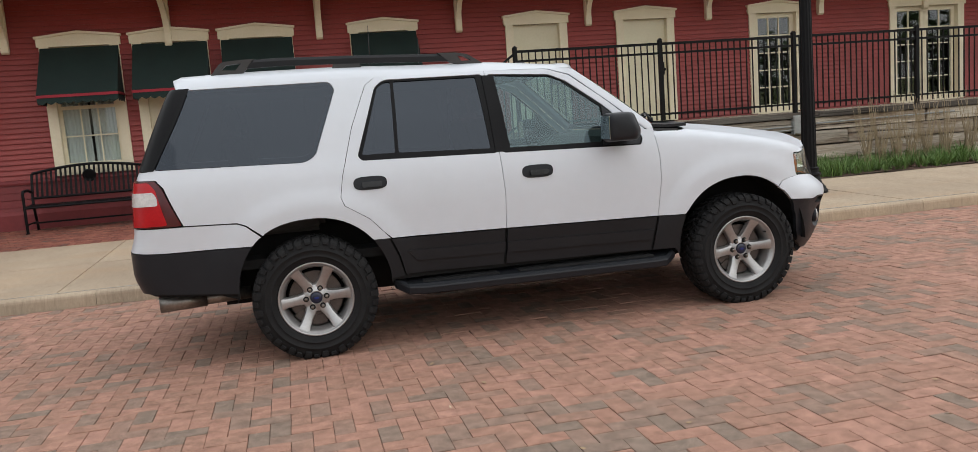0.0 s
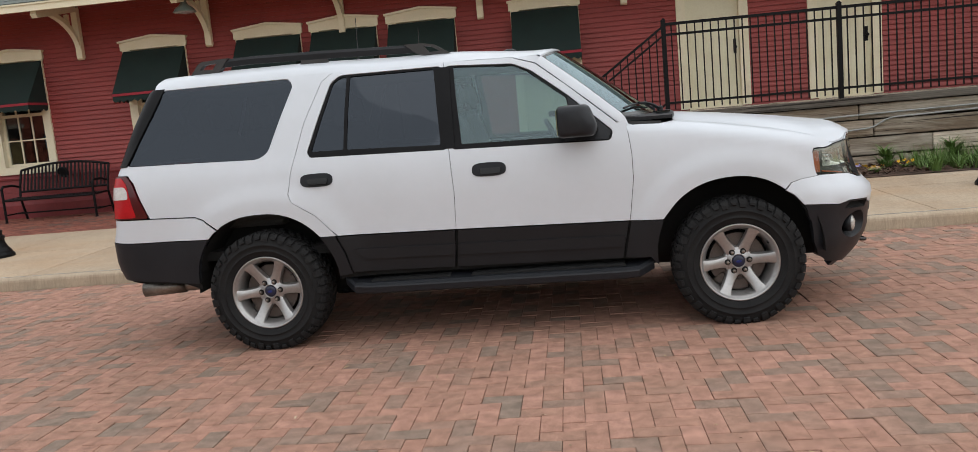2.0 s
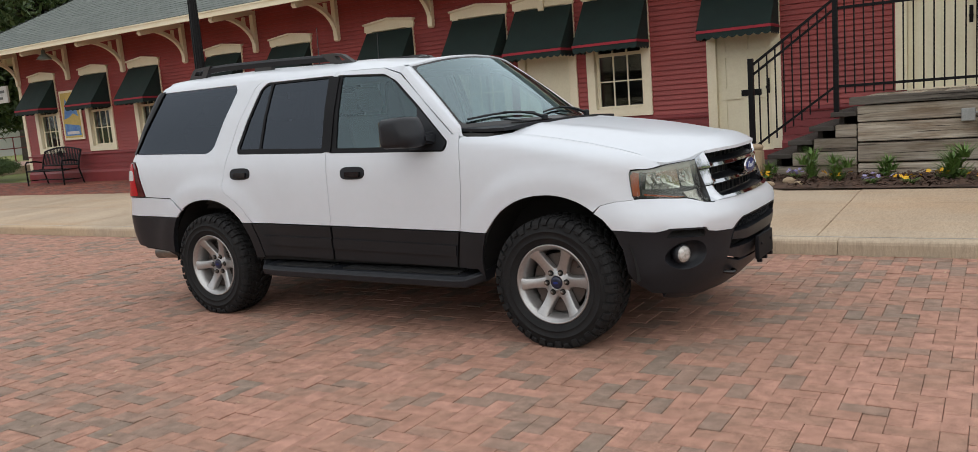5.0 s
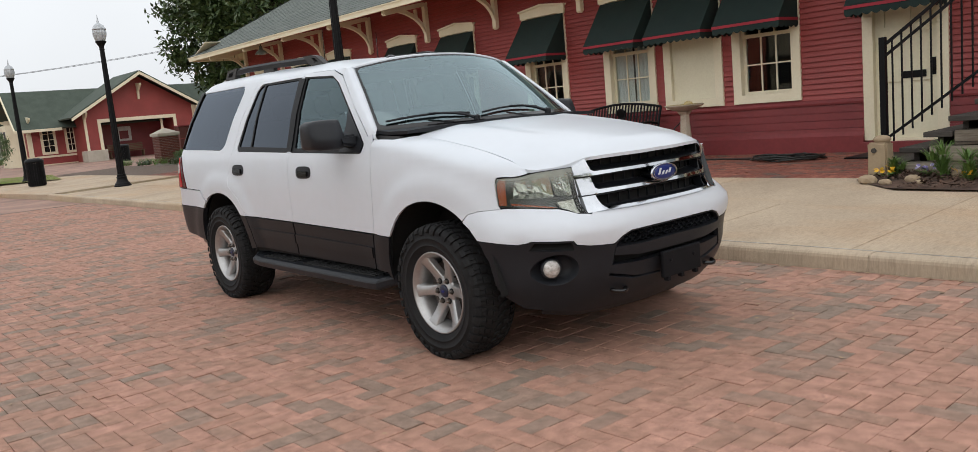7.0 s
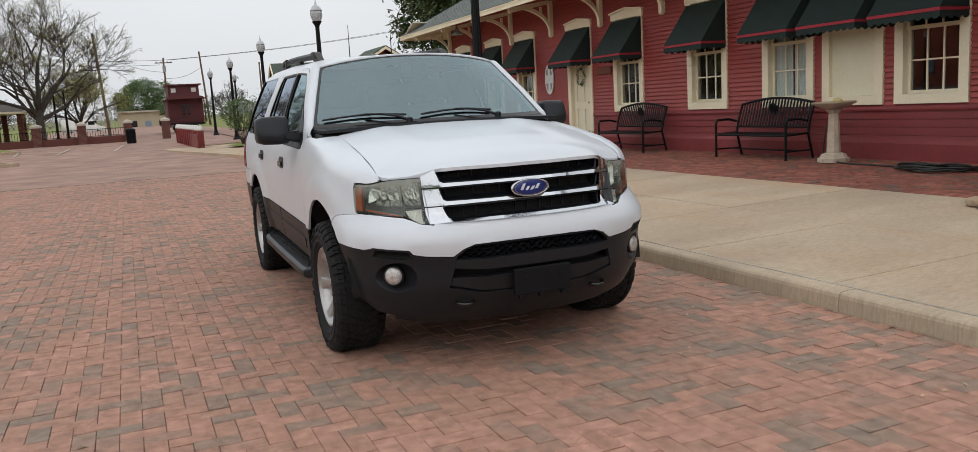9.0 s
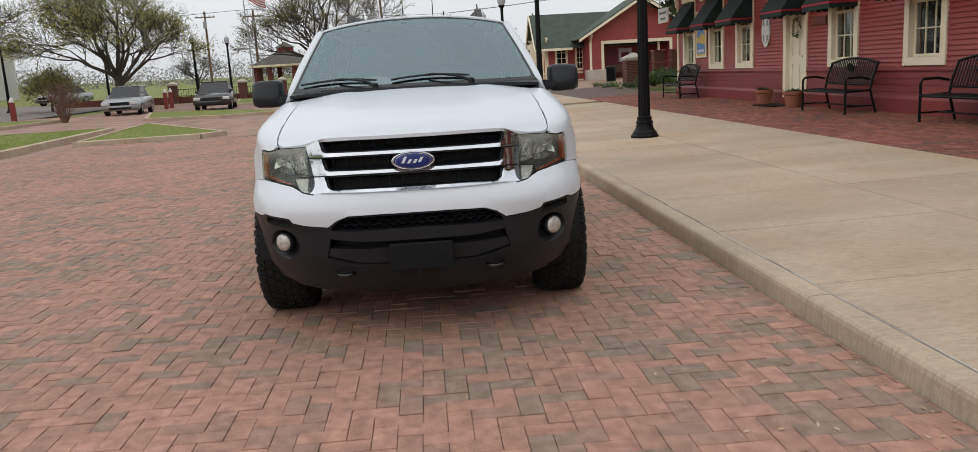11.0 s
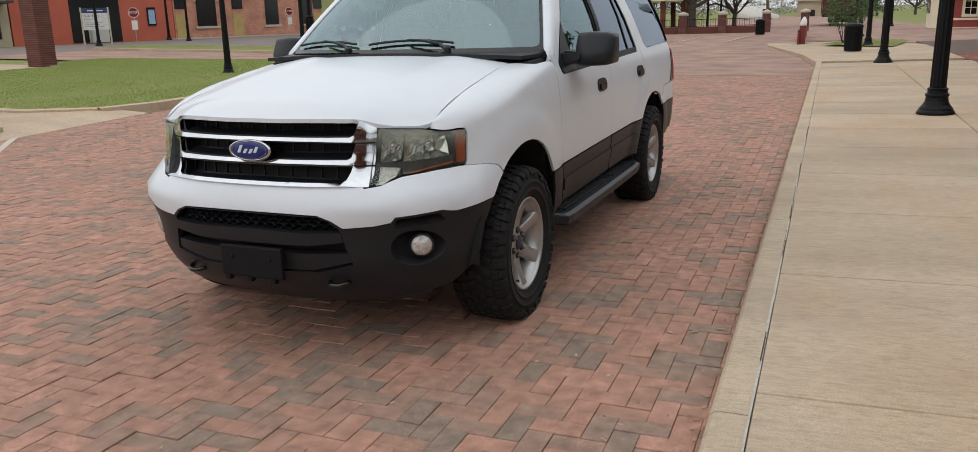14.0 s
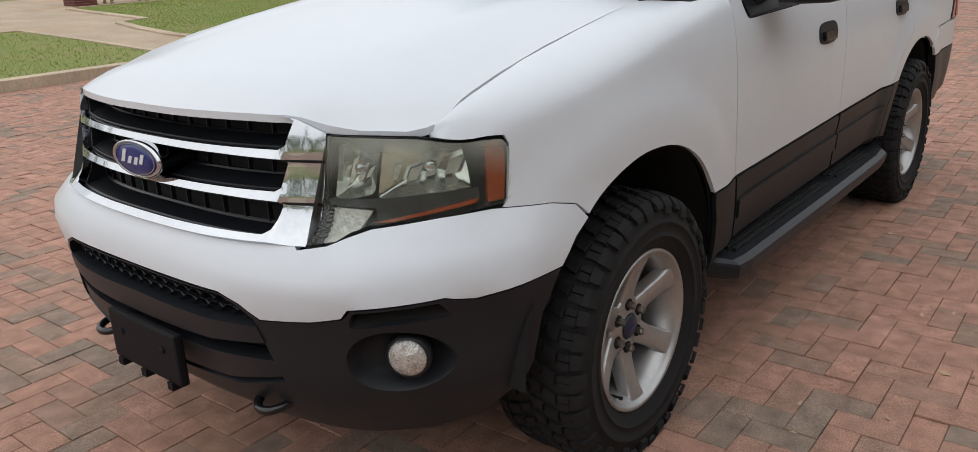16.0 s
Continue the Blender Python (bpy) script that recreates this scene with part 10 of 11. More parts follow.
def small_depot():
    d = thing("small_depot", "small red depot shelter with cream trim and green gabled roof", "building", (-54.0, 9.3, land(-54, 9.4) - 0.02))
    # x runs east, y north, origin at its south-east corner
    W, L, E, T = 3.7, 12.5, 3.2, 4.95
    wall = bmesh.new()
    box(wall, -W, 0, 0, L, -0.3, E)
    prism(wall, [(-W, E), (0, E), (-W / 2, T - 0.15)], "y", 0, L)
    part("wall", wall, RED_SIDING, d)
    # east wing with an open waiting bay
    y0, y1, px = 2.8, 10.2, 2.6
    for a, b in ((y0, y0 + 1.0), (y1 - 1.5, y1)):
        part("wing_wall", a_box(0.01, px, a, b, -0.3, 3.3), RED_SIDING, d)
    bm = bmesh.new()
    box(bm, 0.2, px, y0 + 1.0, y1 - 1.5, 2.55, 3.3)
    prism(bm, [(y0, 3.3), (y1, 3.3), ((y0 + y1) / 2, 5.5)], "x", 0.0, px)
    part("gable", bm, RED_SIDING, d)
    part("bay_back", a_box(0.015, 0.06, y0 + 1.0, y1 - 1.5, 0.0, 2.55), RED_PLINTH, d)
    # trim
    def trim(*s):
        part("trim", a_box(*s), CREAM, d)
    trim(px - 0.01, px + 0.05, y0 + 0.85, y0 + 1.05, 0.0, 2.75)
    trim(px - 0.01, px + 0.05, y1 - 1.55, y1 - 1.35, 0.0, 2.75)
    trim(px - 0.01, px + 0.05, y0 + 1.05, y1 - 1.55, 2.52, 2.75)
    for y in (y0, y1 - 0.16):
        trim(px - 0.012, px + 0.06, y, y + 0.16, 0, 3.3)
    trim(px - 0.5, px - 0.38, y1 - 2.3, y1 - 2.15, 0.0, 2.5)
    trim(-0.01, 0.05, 0.0, 0.2, -0.1, E)
    trim(-0.01, 0.045, 0.2, y0, 0.55, 0.68)
    trim(-0.01, 0.045, 0.2, y0, -0.1, 0.12)
    trim(-W, 0.0, -0.05, 0.01, 0.55, 0.68)
    trim(-W, 0.0, -0.05, 0.01, -0.1, 0.12)
    trim(-0.2, 0.0, -0.06, 0.0, -0.1, E)
    for y, w in ((0.7, 0.95), (2.2, 0.7)):
        win = part("window", a_box(0.002, 0.06, y, y + w, 0.75, 2.75), CREAM, d)
        part("pane", a_box(0.061, 0.068, y + 0.16, y + w - 0.16, 0.92, 2.5), GLOSS_BLACK, win)
        mb = bmesh.new()
        box(mb, 0.069, 0.078, y + w / 2 - 0.02, y + w / 2 + 0.02, 0.92, 2.5)
        for k in range(1, 4):
            box(mb, 0.069, 0.078, y + 0.16, y + w - 0.16, 0.92 + k * 0.395 - 0.018, 0.92 + k * 0.395 + 0.018)
        part("muntins", mb, CREAM, win)
    # bay window on the south end
    bm = bmesh.new()
    prism(bm, [(-4.6, 0.0), (-4.0, -0.9), (-1.6, -0.9), (-1.0, 0.0)], "z", -0.2, 2.9)
    part("bay_window", bm, CREAM, d)
    for a in (-3.8, -3.0, -2.2):
        part("bay_pane", a_box(a - 0.27, a + 0.27, -0.915, -0.905, 1.0, 2.5), GLOSS_BLACK, d)
    # roofs
    o = 0.9
    def slab(name, pts, mat=ROOF_GREEN, t=0.10):
        bm = bmesh.new()
        f = bm.faces.new([bm.verts.new(p) for p in pts])
        bm.normal_update()
        bmesh.ops.solidify(bm, geom=[f], thickness=t)
        bmesh.ops.recalc_face_normals(bm, faces=bm.faces[:])
        part(name, bm, mat, d)
    s = (T - E) / (W / 2)
    slab("roof", [(o, -o, E - s * o + 0.1), (o, L + o, E - s * o + 0.1), (-W / 2, L + o, T + 0.1), (-W / 2, -o, T + 0.1)])
    slab("roof", [(-W - o, -o, E - s * o + 0.1), (-W / 2, -o, T + 0.1), (-W / 2, L + o, T + 0.1), (-W - o, L + o, E - s * o + 0.1)])
    ym, hh = (y0 + y1) / 2, 5.55
    q = (hh - 3.3) / ((y1 - y0) / 2)
    for sgn, ye in ((-1, y0 - o), (1, y1 + o)):
        ze = 3.3 - q * o + 0.12
        slab("wing_roof", [(px + o, ye, ze), (px + o, ym, hh + 0.12), (-W / 2, ym, hh + 0.12), (-W / 2 + 0.6, ye, ze)][::sgn])
        bm = bmesh.new()
        prism(bm, [(ye, ze - 0.16), (ym, hh - 0.06), (ym, hh + 0.14), (ye, ze + 0.03)], "x", px + o - 0.02, px + o + 0.06)
        part("barge_board", bm, CREAM, d)
    for sgn in (-1, 1):
        bm = bmesh.new()
        xe = -W / 2 + sgn * (W / 2 + o)
        prism(bm, [(xe, E - s * o - 0.06), (-W / 2, T - 0.06), (-W / 2, T + 0.12), (xe, E - s * o + 0.12)], "y", -o - 0.06, -o + 0.02)
        part("barge_board", bm, CREAM, d)
    part("fascia", a_box(o - 0.02, o + 0.06, -o, y0 - o, E - s * o - 0.08, E - s * o + 0.1), CREAM, d)
    # brackets
    for x, y, tx, ty in ((px, y0 + 0.05, 1, 0), (px, y1 - 0.05, 1, 0), (px, ym, 1, 0), (0.02, 0.05, 1, 0), (-0.1, 0.0, 0, -1), (-W + 0.1, 0, 0, -1)):
        bm = bmesh.new()
        zb = 2.5 if y != ym else 4.2
        prism(bm, [(0, zb - 0.3), (0.12, zb - 0.3), (0.25, zb + 0.25), (0.8, zb + 0.62), (0.8, zb + 0.72), (0.0, zb + 0.78)], "y", -0.06, 0.06)
        for v in bm.verts:
            v.co = Vector((x + v.co.x * tx - v.co.y * ty, y + v.co.y * tx + v.co.x * ty, v.co.z))
        bmesh.ops.recalc_face_normals(bm, faces=bm.faces[:])
        part("bracket", bm, CREAM, d)
    # notice board, bench, plinth stones
    part("notice", a_box(0.065, 0.1, y0 + 2.7, y0 + 3.7, 1.2, 2.2), WHITE_CAP, d, "framed white notice on the wall")
    part("notice_sheet", a_box(0.102, 0.106, y0 + 2.9, y0 + 3.5, 1.35, 1.9), RED_PLINTH, d)
    part("plinth_stone", a_box(px - 0.3, px + 0.9, y0 - 0.3, y0 + 1.0, -0.3, 0.75, bevel=0.03), PALE_STONE, d)
    b = thing("wooden_bench", "brown slatted wooden bench in the waiting bay", "bench", (-53.4, 9.4 + y0 + 2.9, land(-54, 9.4) + 0.05))
    wood = material("brown_bench_wood", (0.20, 0.12, 0.065), 0.7, col2=(0.14, 0.085, 0.05), scale=4, fine=30, stretch=(1, 0.2, 1))
    for k in range(4):
        part("seat_slat", a_box(0.0 + k * 0.12, 0.1 + k * 0.12, -1.2, 1.2, 0.42, 0.46), wood, b)
    for k in range(4):
        part("back_slat", a_box(-0.06, -0.02, -1.2, 1.2, 0.52 + k * 0.11, 0.60 + k * 0.11), wood, b)
    for y in (-1.1, 0, 1.1):
        part("leg", a_box(-0.05, 0.45, y - 0.03, y + 0.03, 0.0, 0.42), wood, b)


small_depot()


# ---- caboose ----
def caboose():
    ang = math.atan2(-66.0 + 72.0, 0)
    c = thing("caboose", "old dark red railway caboose with a cupola", "caboose", Matrix.Translation((-70.0, 3.1, land(-70, 2.4) - 0.12)))
    red = material("faded_caboose_red", (0.11, 0.020, 0.020), 0.7, col2=(0.075, 0.016, 0.017), scale=1.5, fine=12)
    part("body", a_box(-7.5, 0, -1.45, 1.45, 1.0, 3.1, bevel=0.05), red, c)
    bm = bmesh.new()
    prism(bm, [(-1.75, 3.08), (1.75, 3.08), (1.3, 3.3), (0, 3.42), (-1.3, 3.3)], "x", -8.3, 0.9)
    part("roof", bm, red, c)
    part("cupola", a_box(-4.5, -0.9, -1.3, 1.3, 3.3, 4.3, bevel=0.04), red, c)
    part("cupola_roof", a_box(-4.7, -0.7, -1.5, 1.5, 4.3, 4.42, bevel=0.03), red, c)
    for y in (-0.85, 0.85):
        part("cupola_window", a_box(-0.899, -0.885, y - 0.2, y + 0.2, 3.72, 4.08), WHITE_CAP, c)
    door = part("door", a_box(0.0, 0.04, -0.45, 0.45, 1.05, 2.95), red, c)
    for y in (-0.2, 0.2):
        for z in (1.7, 2.2):
            part("door_pane", a_box(0.041, 0.05, y - 0.14, y + 0.14, z, z + 0.42), GLOSS_BLACK, door)
    for y in (-1.5, 1.5):
        part("end_post", a_box(0.75, 0.85, y - 0.04, y + 0.04, 1.0, 3.1), red, c)
    part("end_rail", a_box(0.78, 0.84, -1.5, 1.5, 1.9, 1.97), red, c)
    part("platform", a_box(-8.2, 0.95, -1.45, 1.45, 0.85, 1.0), SHELL, c)
    for x in (-6.6, -5.2, -2.2, -0.8):
        for y in (-0.75, 0.75):
            part("wheel", lathe(bmesh.new(), [(0.42, -0.07), (0.45, -0.05), (0.45, 0.05), (0.40, 0.07)], 20, Matrix.Translation((x, y, 0.45)) @ Matrix.Rotation(radians(90), 4, "X")), SHELL, c)
    part("truck", a_box(-7.0, -4.8, -0.95, 0.95, 0.4, 0.75), SHELL, c)
    part("truck", a_box(-2.6, -0.4, -0.95, 0.95, 0.4, 0.75), SHELL, c)
    for z in (2.1,):
        for x in (-6.3, -5.3):
            part("side_window", a_box(x - 0.25, x + 0.25, -1.475, -1.46, z, z + 0.6), GLOSS_BLACK, c)


caboose()


# ---- gazebo, flag, poles ----
def gazebo():
    x, y = -70.7, -12.4
    g = thing("gazebo", "open park pavilion with brick columns and a grey hipped roof", "gazebo", (x, y, land(x, y) + 0.1))
    n, r = 8, 2.85
    for k in range(n):
        a = (k + 0.5) * math.tau / n
        part("column", a_box(-0.2, 0.2, -0.2, 0.2, 0, 2.35), DARK_BRICK, g).location = (r * math.cos(a), r * math.sin(a), 0)
    grey = material("grey_pavilion_roof", (0.105, 0.095, 0.085), 0.9, col2=(0.075, 0.07, 0.06), scale=2, fine=20)
    for r0, r1, z0, z1, nm in ((3.35, 0.85, 2.45, 3.65, "roof"), (1.0, 0.05, 4.0, 4.5, "top_roof")):
        bm = bmesh.new()
        lathe(bm, [(r0, z0), (r1, z1)], n, Matrix.Rotation(math.tau / 16, 4, "Z"))
        part(nm, bm, grey, g)
    part("beam", lathe(bmesh.new(), [(3.3, 2.28), (3.38, 2.30), (3.38, 2.46), (3.2, 2.46)], n, Matrix.Rotation(math.tau / 16, 4, "Z")), CREAM, g)
    part("lantern_wall", lathe(bmesh.new(), [(0.78, 3.6), (0.78, 4.0)], n), RED_PLINTH, g)


gazebo()


def flagpole():
    x, y = -56.6, -12.65
    f = thing("flagpole", "tall grey steel pole flying the stars and stripes", "flagpole", (x, y, land(x, y)))
    bm = bmesh.new()
    tube(bm, (0, 0, 0), (0.05, -0.25, 8.6), 0.06, 0.035, 10)
    part("pole", bm, GREY_METAL, f)
    red, white, blue = (material(n, c, 0.8, bump=0.0) for n, c in (("flag_red", (0.38, 0.02, 0.035)), ("flag_white", (0.66, 0.66, 0.66)), ("flag_blue", (0.03, 0.04, 0.14))))

    def cloth(u, v):
        """u along, v down; a breeze lifts and folds it."""
        return Vector((0.03 + 0.10 * math.sin(u * 4.2 + v) * u, -0.25 + 1.62 * u, 8.45 - 1.15 * v - 0.75 * u ** 1.3 + 0.06 * math.sin(u * 7)))
    for k in range(13):
        bm = bmesh.new()
        n = 16
        u0 = 0.0 if k > 6 else 0.4
        a = [bm.verts.new(cloth(u0 + (1 - u0) * i / n, k / 13)) for i in range(n + 1)]
        b = [bm.verts.new(cloth(u0 + (1 - u0) * i / n, (k + 1) / 13)) for i in range(n + 1)]
        for i in range(n):
            bm.faces.new((a[i], a[i + 1], b[i + 1], b[i]))
        part("stripe", bm, white if k % 2 else red, f)
    bm = bmesh.new()
    rows = [[bm.verts.new(cloth(0.4 * i / 8, 7 / 13 * j / 6)) for i in range(9)] for j in range(7)]
    for a, b in zip(rows, rows[1:]):
        for i in range(8):
            bm.faces.new((a[i], a[i + 1], b[i + 1], b[i]))
    part("canton", bm, blue, f)
    bm = bmesh.new()
    for r in range(9):
        for q in range(6 - r % 2):
            u, v = 0.4 * (q + 0.5 + 0.5 * (r % 2)) / 6.2, 7 / 13 * (r + 0.6) / 9.4
            p = cloth(u, v)
            for o in (0.015, -0.015):
                bm.faces.new([bm.verts.new(p + Vector((o, d, e))) for d, e in ((-0.022, 0), (0, -0.022), (0.022, 0), (0, 0.022))])
    part("stars", bm, white, f)


flagpole()

POLE_WOOD = material("brown_utility_pole", (0.16, 0.10, 0.065), 0.95, col2=(0.10, 0.065, 0.045), scale=3, fine=20, stretch=(4, 4, 0.3))
for k, (x, y, h, lx, ly, arm) in enumerate(((-81.6, -3.4, 9.8, 0.3, -0.5, 0), (-85.2, -17.7, 8.6, 0.0, 0.0, 1), (-111.7, 3.6, 9.2, 0, 0, 1), (-120, 9.5, 10.5, 0, -0.6, 0), (-96, 38, 12.0, 0, 0.3, 1), (-125, 18, 9, 0, 0, 0), (-90, -24, 9, 0, 0, 1))):
    p = thing("utility_pole", "weathered wooden utility pole", "utility pole", (x, y, land(x, y)), "utility poles")
    bm = bmesh.new()
    tube(bm, (0, 0, -0.3), (lx, ly, h), 0.16, 0.11, 8)
    part("shaft", bm, POLE_WOOD, p)
    if arm:
        part("crossarm", a_box(-0.06, 0.06, -1.1, 1.1, h - 0.7, h - 0.58), POLE_WOOD, p)
        for y2 in (-0.9, -0.3, 0.5, 0.95):
            part("insulator", lathe(bmesh.new(), [(0.05, 0), (0.06, 0.08), (0.03, 0.16)], 8, Matrix.Translation((0, y2, h - 0.58))), GREY_METAL, p)
        part("transformer", lathe(bmesh.new(), [(0.2, 0), (0.22, 0.05), (0.22, 0.75), (0.18, 0.8)], 12, Matrix.Translation((0.32, 0, h - 1.9))), GREY_METAL, p)
bm = bmesh.new()
for (a, b) in (((-85.2, -17.7, 9.3), (-111.7, 3.6, 9.6)), ((-111.7, 3.6, 9.6), (-96, 38, 12.4)), ((-85.2, -18.2, 8.7), (-111.7, 3.1, 9.0)), ((-111.7, 4.4, 9.6), (-96, 38.8, 12.4)), ((-81.6, -3.9, 8.6), (-111.7, 3.6, 8.0)), ((-120, 9, 9), (-111.7, 3.6, 7.2)), ((-85.2, -17.7, 9.3), (-90, -60, 9.5))):
    a, b = Vector(a), Vector(b)
    pts = [a.lerp(b, k / 10) - Vector((0, 0, 0.5 * math.sin(math.pi * k / 10))) for k in range(11)]
    bent_tube(bm, pts, 0.022, 4)
tagged(part("power_lines", bm, IRON), "thin dark overhead power lines between the poles", "cable", kind="structure")


# ---- parked cars and van ----
def simple_car(at, turn, length, width, height, mat, label, van=False):
    """A parked vehicle seen from far: rounded body, glass, lamps and wheels."""
    c = thing("van" if van else "parked_car", label, "van" if van else "car", Matrix.Translation(at) @ Matrix.Rotation(turn, 4, "Z"))
    L, W, H = length / 2, width / 2, height
    hood = 0.55 * H if not van else 0.5 * H
    side = [(-L, 0.35), (-L + 0.05, 0.6 * H), (-L * 0.85, hood + 0.08), (L * 0.45, hood + 0.10), (L * 0.95, hood - 0.05), (L, 0.55), (L - 0.03, 0.25), (-L + 0.05, 0.25)] if not van else [(-L, 0.3), (-L, H - 0.15), (-L + 0.15, H), (L * 0.35, H), (L * 0.62, hood + 0.15), (L * 0.96, hood - 0.1), (L, 0.6), (L, 0.25)]
    bm = bmesh.new()
    prism(bm, side, "y", -W, W)
    bmesh.ops.bevel(bm, geom=[e for e in bm.edges], offset=0.07, segments=2, affect="EDGES")
    part("body", bm, mat, c, "", True)
    if not van:
        cab = [(-L * 0.72, hood + 0.05), (-L * 0.45, H), (L * 0.05, H), (L * 0.42, hood + 0.06)]
        bm = bmesh.new()
        prism(bm, cab, "y", -W * 0.86, W * 0.86)
        for v in bm.verts:
            if v.co.z > hood + 0.2:
                v.co.y *= 0.84
        part("cabin_glass", bm, GLOSS_BLACK, c, "dark windows")
        part("roof", a_box(-L * 0.46, L * 0.06, -W * 0.72, W * 0.72, H - 0.01, H + 0.025, bevel=0.01), mat, c)
        for y in (-W * 0.9, W * 0.9):
            part("door_mirror", a_box(L * 0.25, L * 0.33, y - 0.12, y + 0.12, hood + 0.1, hood + 0.24, bevel=0.02), mat, c)
    else:
        part("windscreen", a_box(L * 0.42, L * 0.58, -W * 0.85, W * 0.85, hood + 0.2, H - 0.35), GLOSS_BLACK, c)
        part("side_window", a_box(L * 0.2, L * 0.5, -W - 0.005, W + 0.005, hood + 0.25, H - 0.4), GLOSS_BLACK, c)
    part("grille", a_box(L - 0.04, L + 0.012, -W * 0.5, W * 0.5, 0.52, 0.68, bevel=0.01), GLOSS_BLACK, c)
    part("bumper_slot", a_box(L - 0.06, L + 0.01, -W * 0.6, W * 0.6, 0.32, 0.42, bevel=0.01), GLOSS_BLACK, c)
    for s in (-1, 1):
        part("headlamp", a_box(L - 0.14, L + 0.01, s * W * 0.78 - 0.17, s * W * 0.78 + 0.17, 0.55, 0.70, bevel=0.03), TAIL_CLEAR, c)
        for x in (-L * 0.6, L * 0.62):
            wh = part("wheel", lathe(bmesh.new(), [(0.2, -0.1), (0.32, -0.1), (0.33, 0), (0.32, 0.1), (0.2, 0.1), (0.18, 0.06)], 20, Matrix.Translation((x, s * (W - 0.1), 0.33)) @ Matrix.Rotation(radians(90), 4, "X")), RUBBER, c)
            part("rim", lathe(bmesh.new(), [(0.19, -0.108), (0.19, 0.108)], 14, Matrix.Translation((x, s * (W - 0.1), 0.33)) @ Matrix.Rotation(radians(90), 4, "X")), ALLOY, wh)


CAR_DARK = material("dark_grey_car_paint", (0.02, 0.02, 0.022), 0.25, coat=0.7, bump=0)
CAR_RED = material("dark_red_car_paint", (0.20, 0.012, 0.018), 0.25, coat=0.7, bump=0)
CAR_SILVER = material("silver_car_paint", (0.38, 0.39, 0.40), 0.3, 0.4, coat=0.7, bump=0)
simple_car((-38.2, -11.2, land(-38, -11)), radians(8), 4.8, 1.86, 1.46, CAR_DARK, "dark grey saloon car parked at the square")
simple_car((-37.5, -15.6, land(-37, -15)), radians(8), 4.6, 1.82, 1.45, CAR_SILVER, "silver saloon car parked beside another car")
simple_car((-120, -7.2, land(-120, 1) - 0.5), radians(90), 5.6, 2.0, 2.3, WHITE_CAP, "white panel van parked far off", True)
simple_car((-55.5, -35.6, land(-55, -35)), radians(35), 4.7, 1.82, 1.45, CAR_RED, "red saloon car parked by the green building")
simple_car((-62, -29, land(-62, -29)), radians(-20), 4.6, 1.82, 1.5, CAR_SILVER, "silver car parked beyond the red posts")
simple_car((-68, 26, land(-68, 26)), radians(-30), 5.2, 1.95, 2.1, WHITE_CAP, "white van parked behind the small depot", True)


# ---- town buildings across the streets ----
TOWN = Matrix.Translation((-53.6, -43.75, 0.72)) @ Matrix.Rotation(math.atan2(3.5, -16.2), 4, "Z") @ Matrix.Diagonal((1, 1, 0.84, 1))
TOWN_BRICK = far_brick_material("old_town_brick", (0.50, 0.215, 0.135), (0.37, 0.14, 0.09), (0.46, 0.34, 0.26), (0.22, 0.075), radians(90))
STUCCO_ORANGE = material("orange_red_stucco", (0.47, 0.115, 0.07), 0.85, col2=(0.40, 0.095, 0.058), scale=0.8, fine=10)
OLIVE = material("olive_green_render", (0.36, 0.36, 0.165), 0.85, col2=(0.31, 0.31, 0.14), scale=0.8, fine=10)
TAN = material("tan_render", (0.42, 0.36, 0.25), 0.85, col2=(0.36, 0.30, 0.21), scale=0.8, fine=10)
OFFWHITE = material("grey_white_render", (0.50, 0.49, 0.46), 0.85, col2=(0.42, 0.41, 0.38), scale=0.6, fine=8)
YELLOW_DOOR = material("mustard_door_paint", (0.45, 0.33, 0.12), 0.6, scale=2, fine=20)


def block(name, label, u0, u1, h, depth, mat):
    """A street building whose front runs along u, in the town row's own frame."""
    b = thing(name, label, "building", TOWN)
    part("wall", a_box(u0, u1, 0.0, depth, -1.0, h), mat, b)
    part("parapet", a_box(u0 - 0.05, u1 + 0.05, -0.12, 0.0, h - 0.5, h - 0.2), mat, b)
    return b


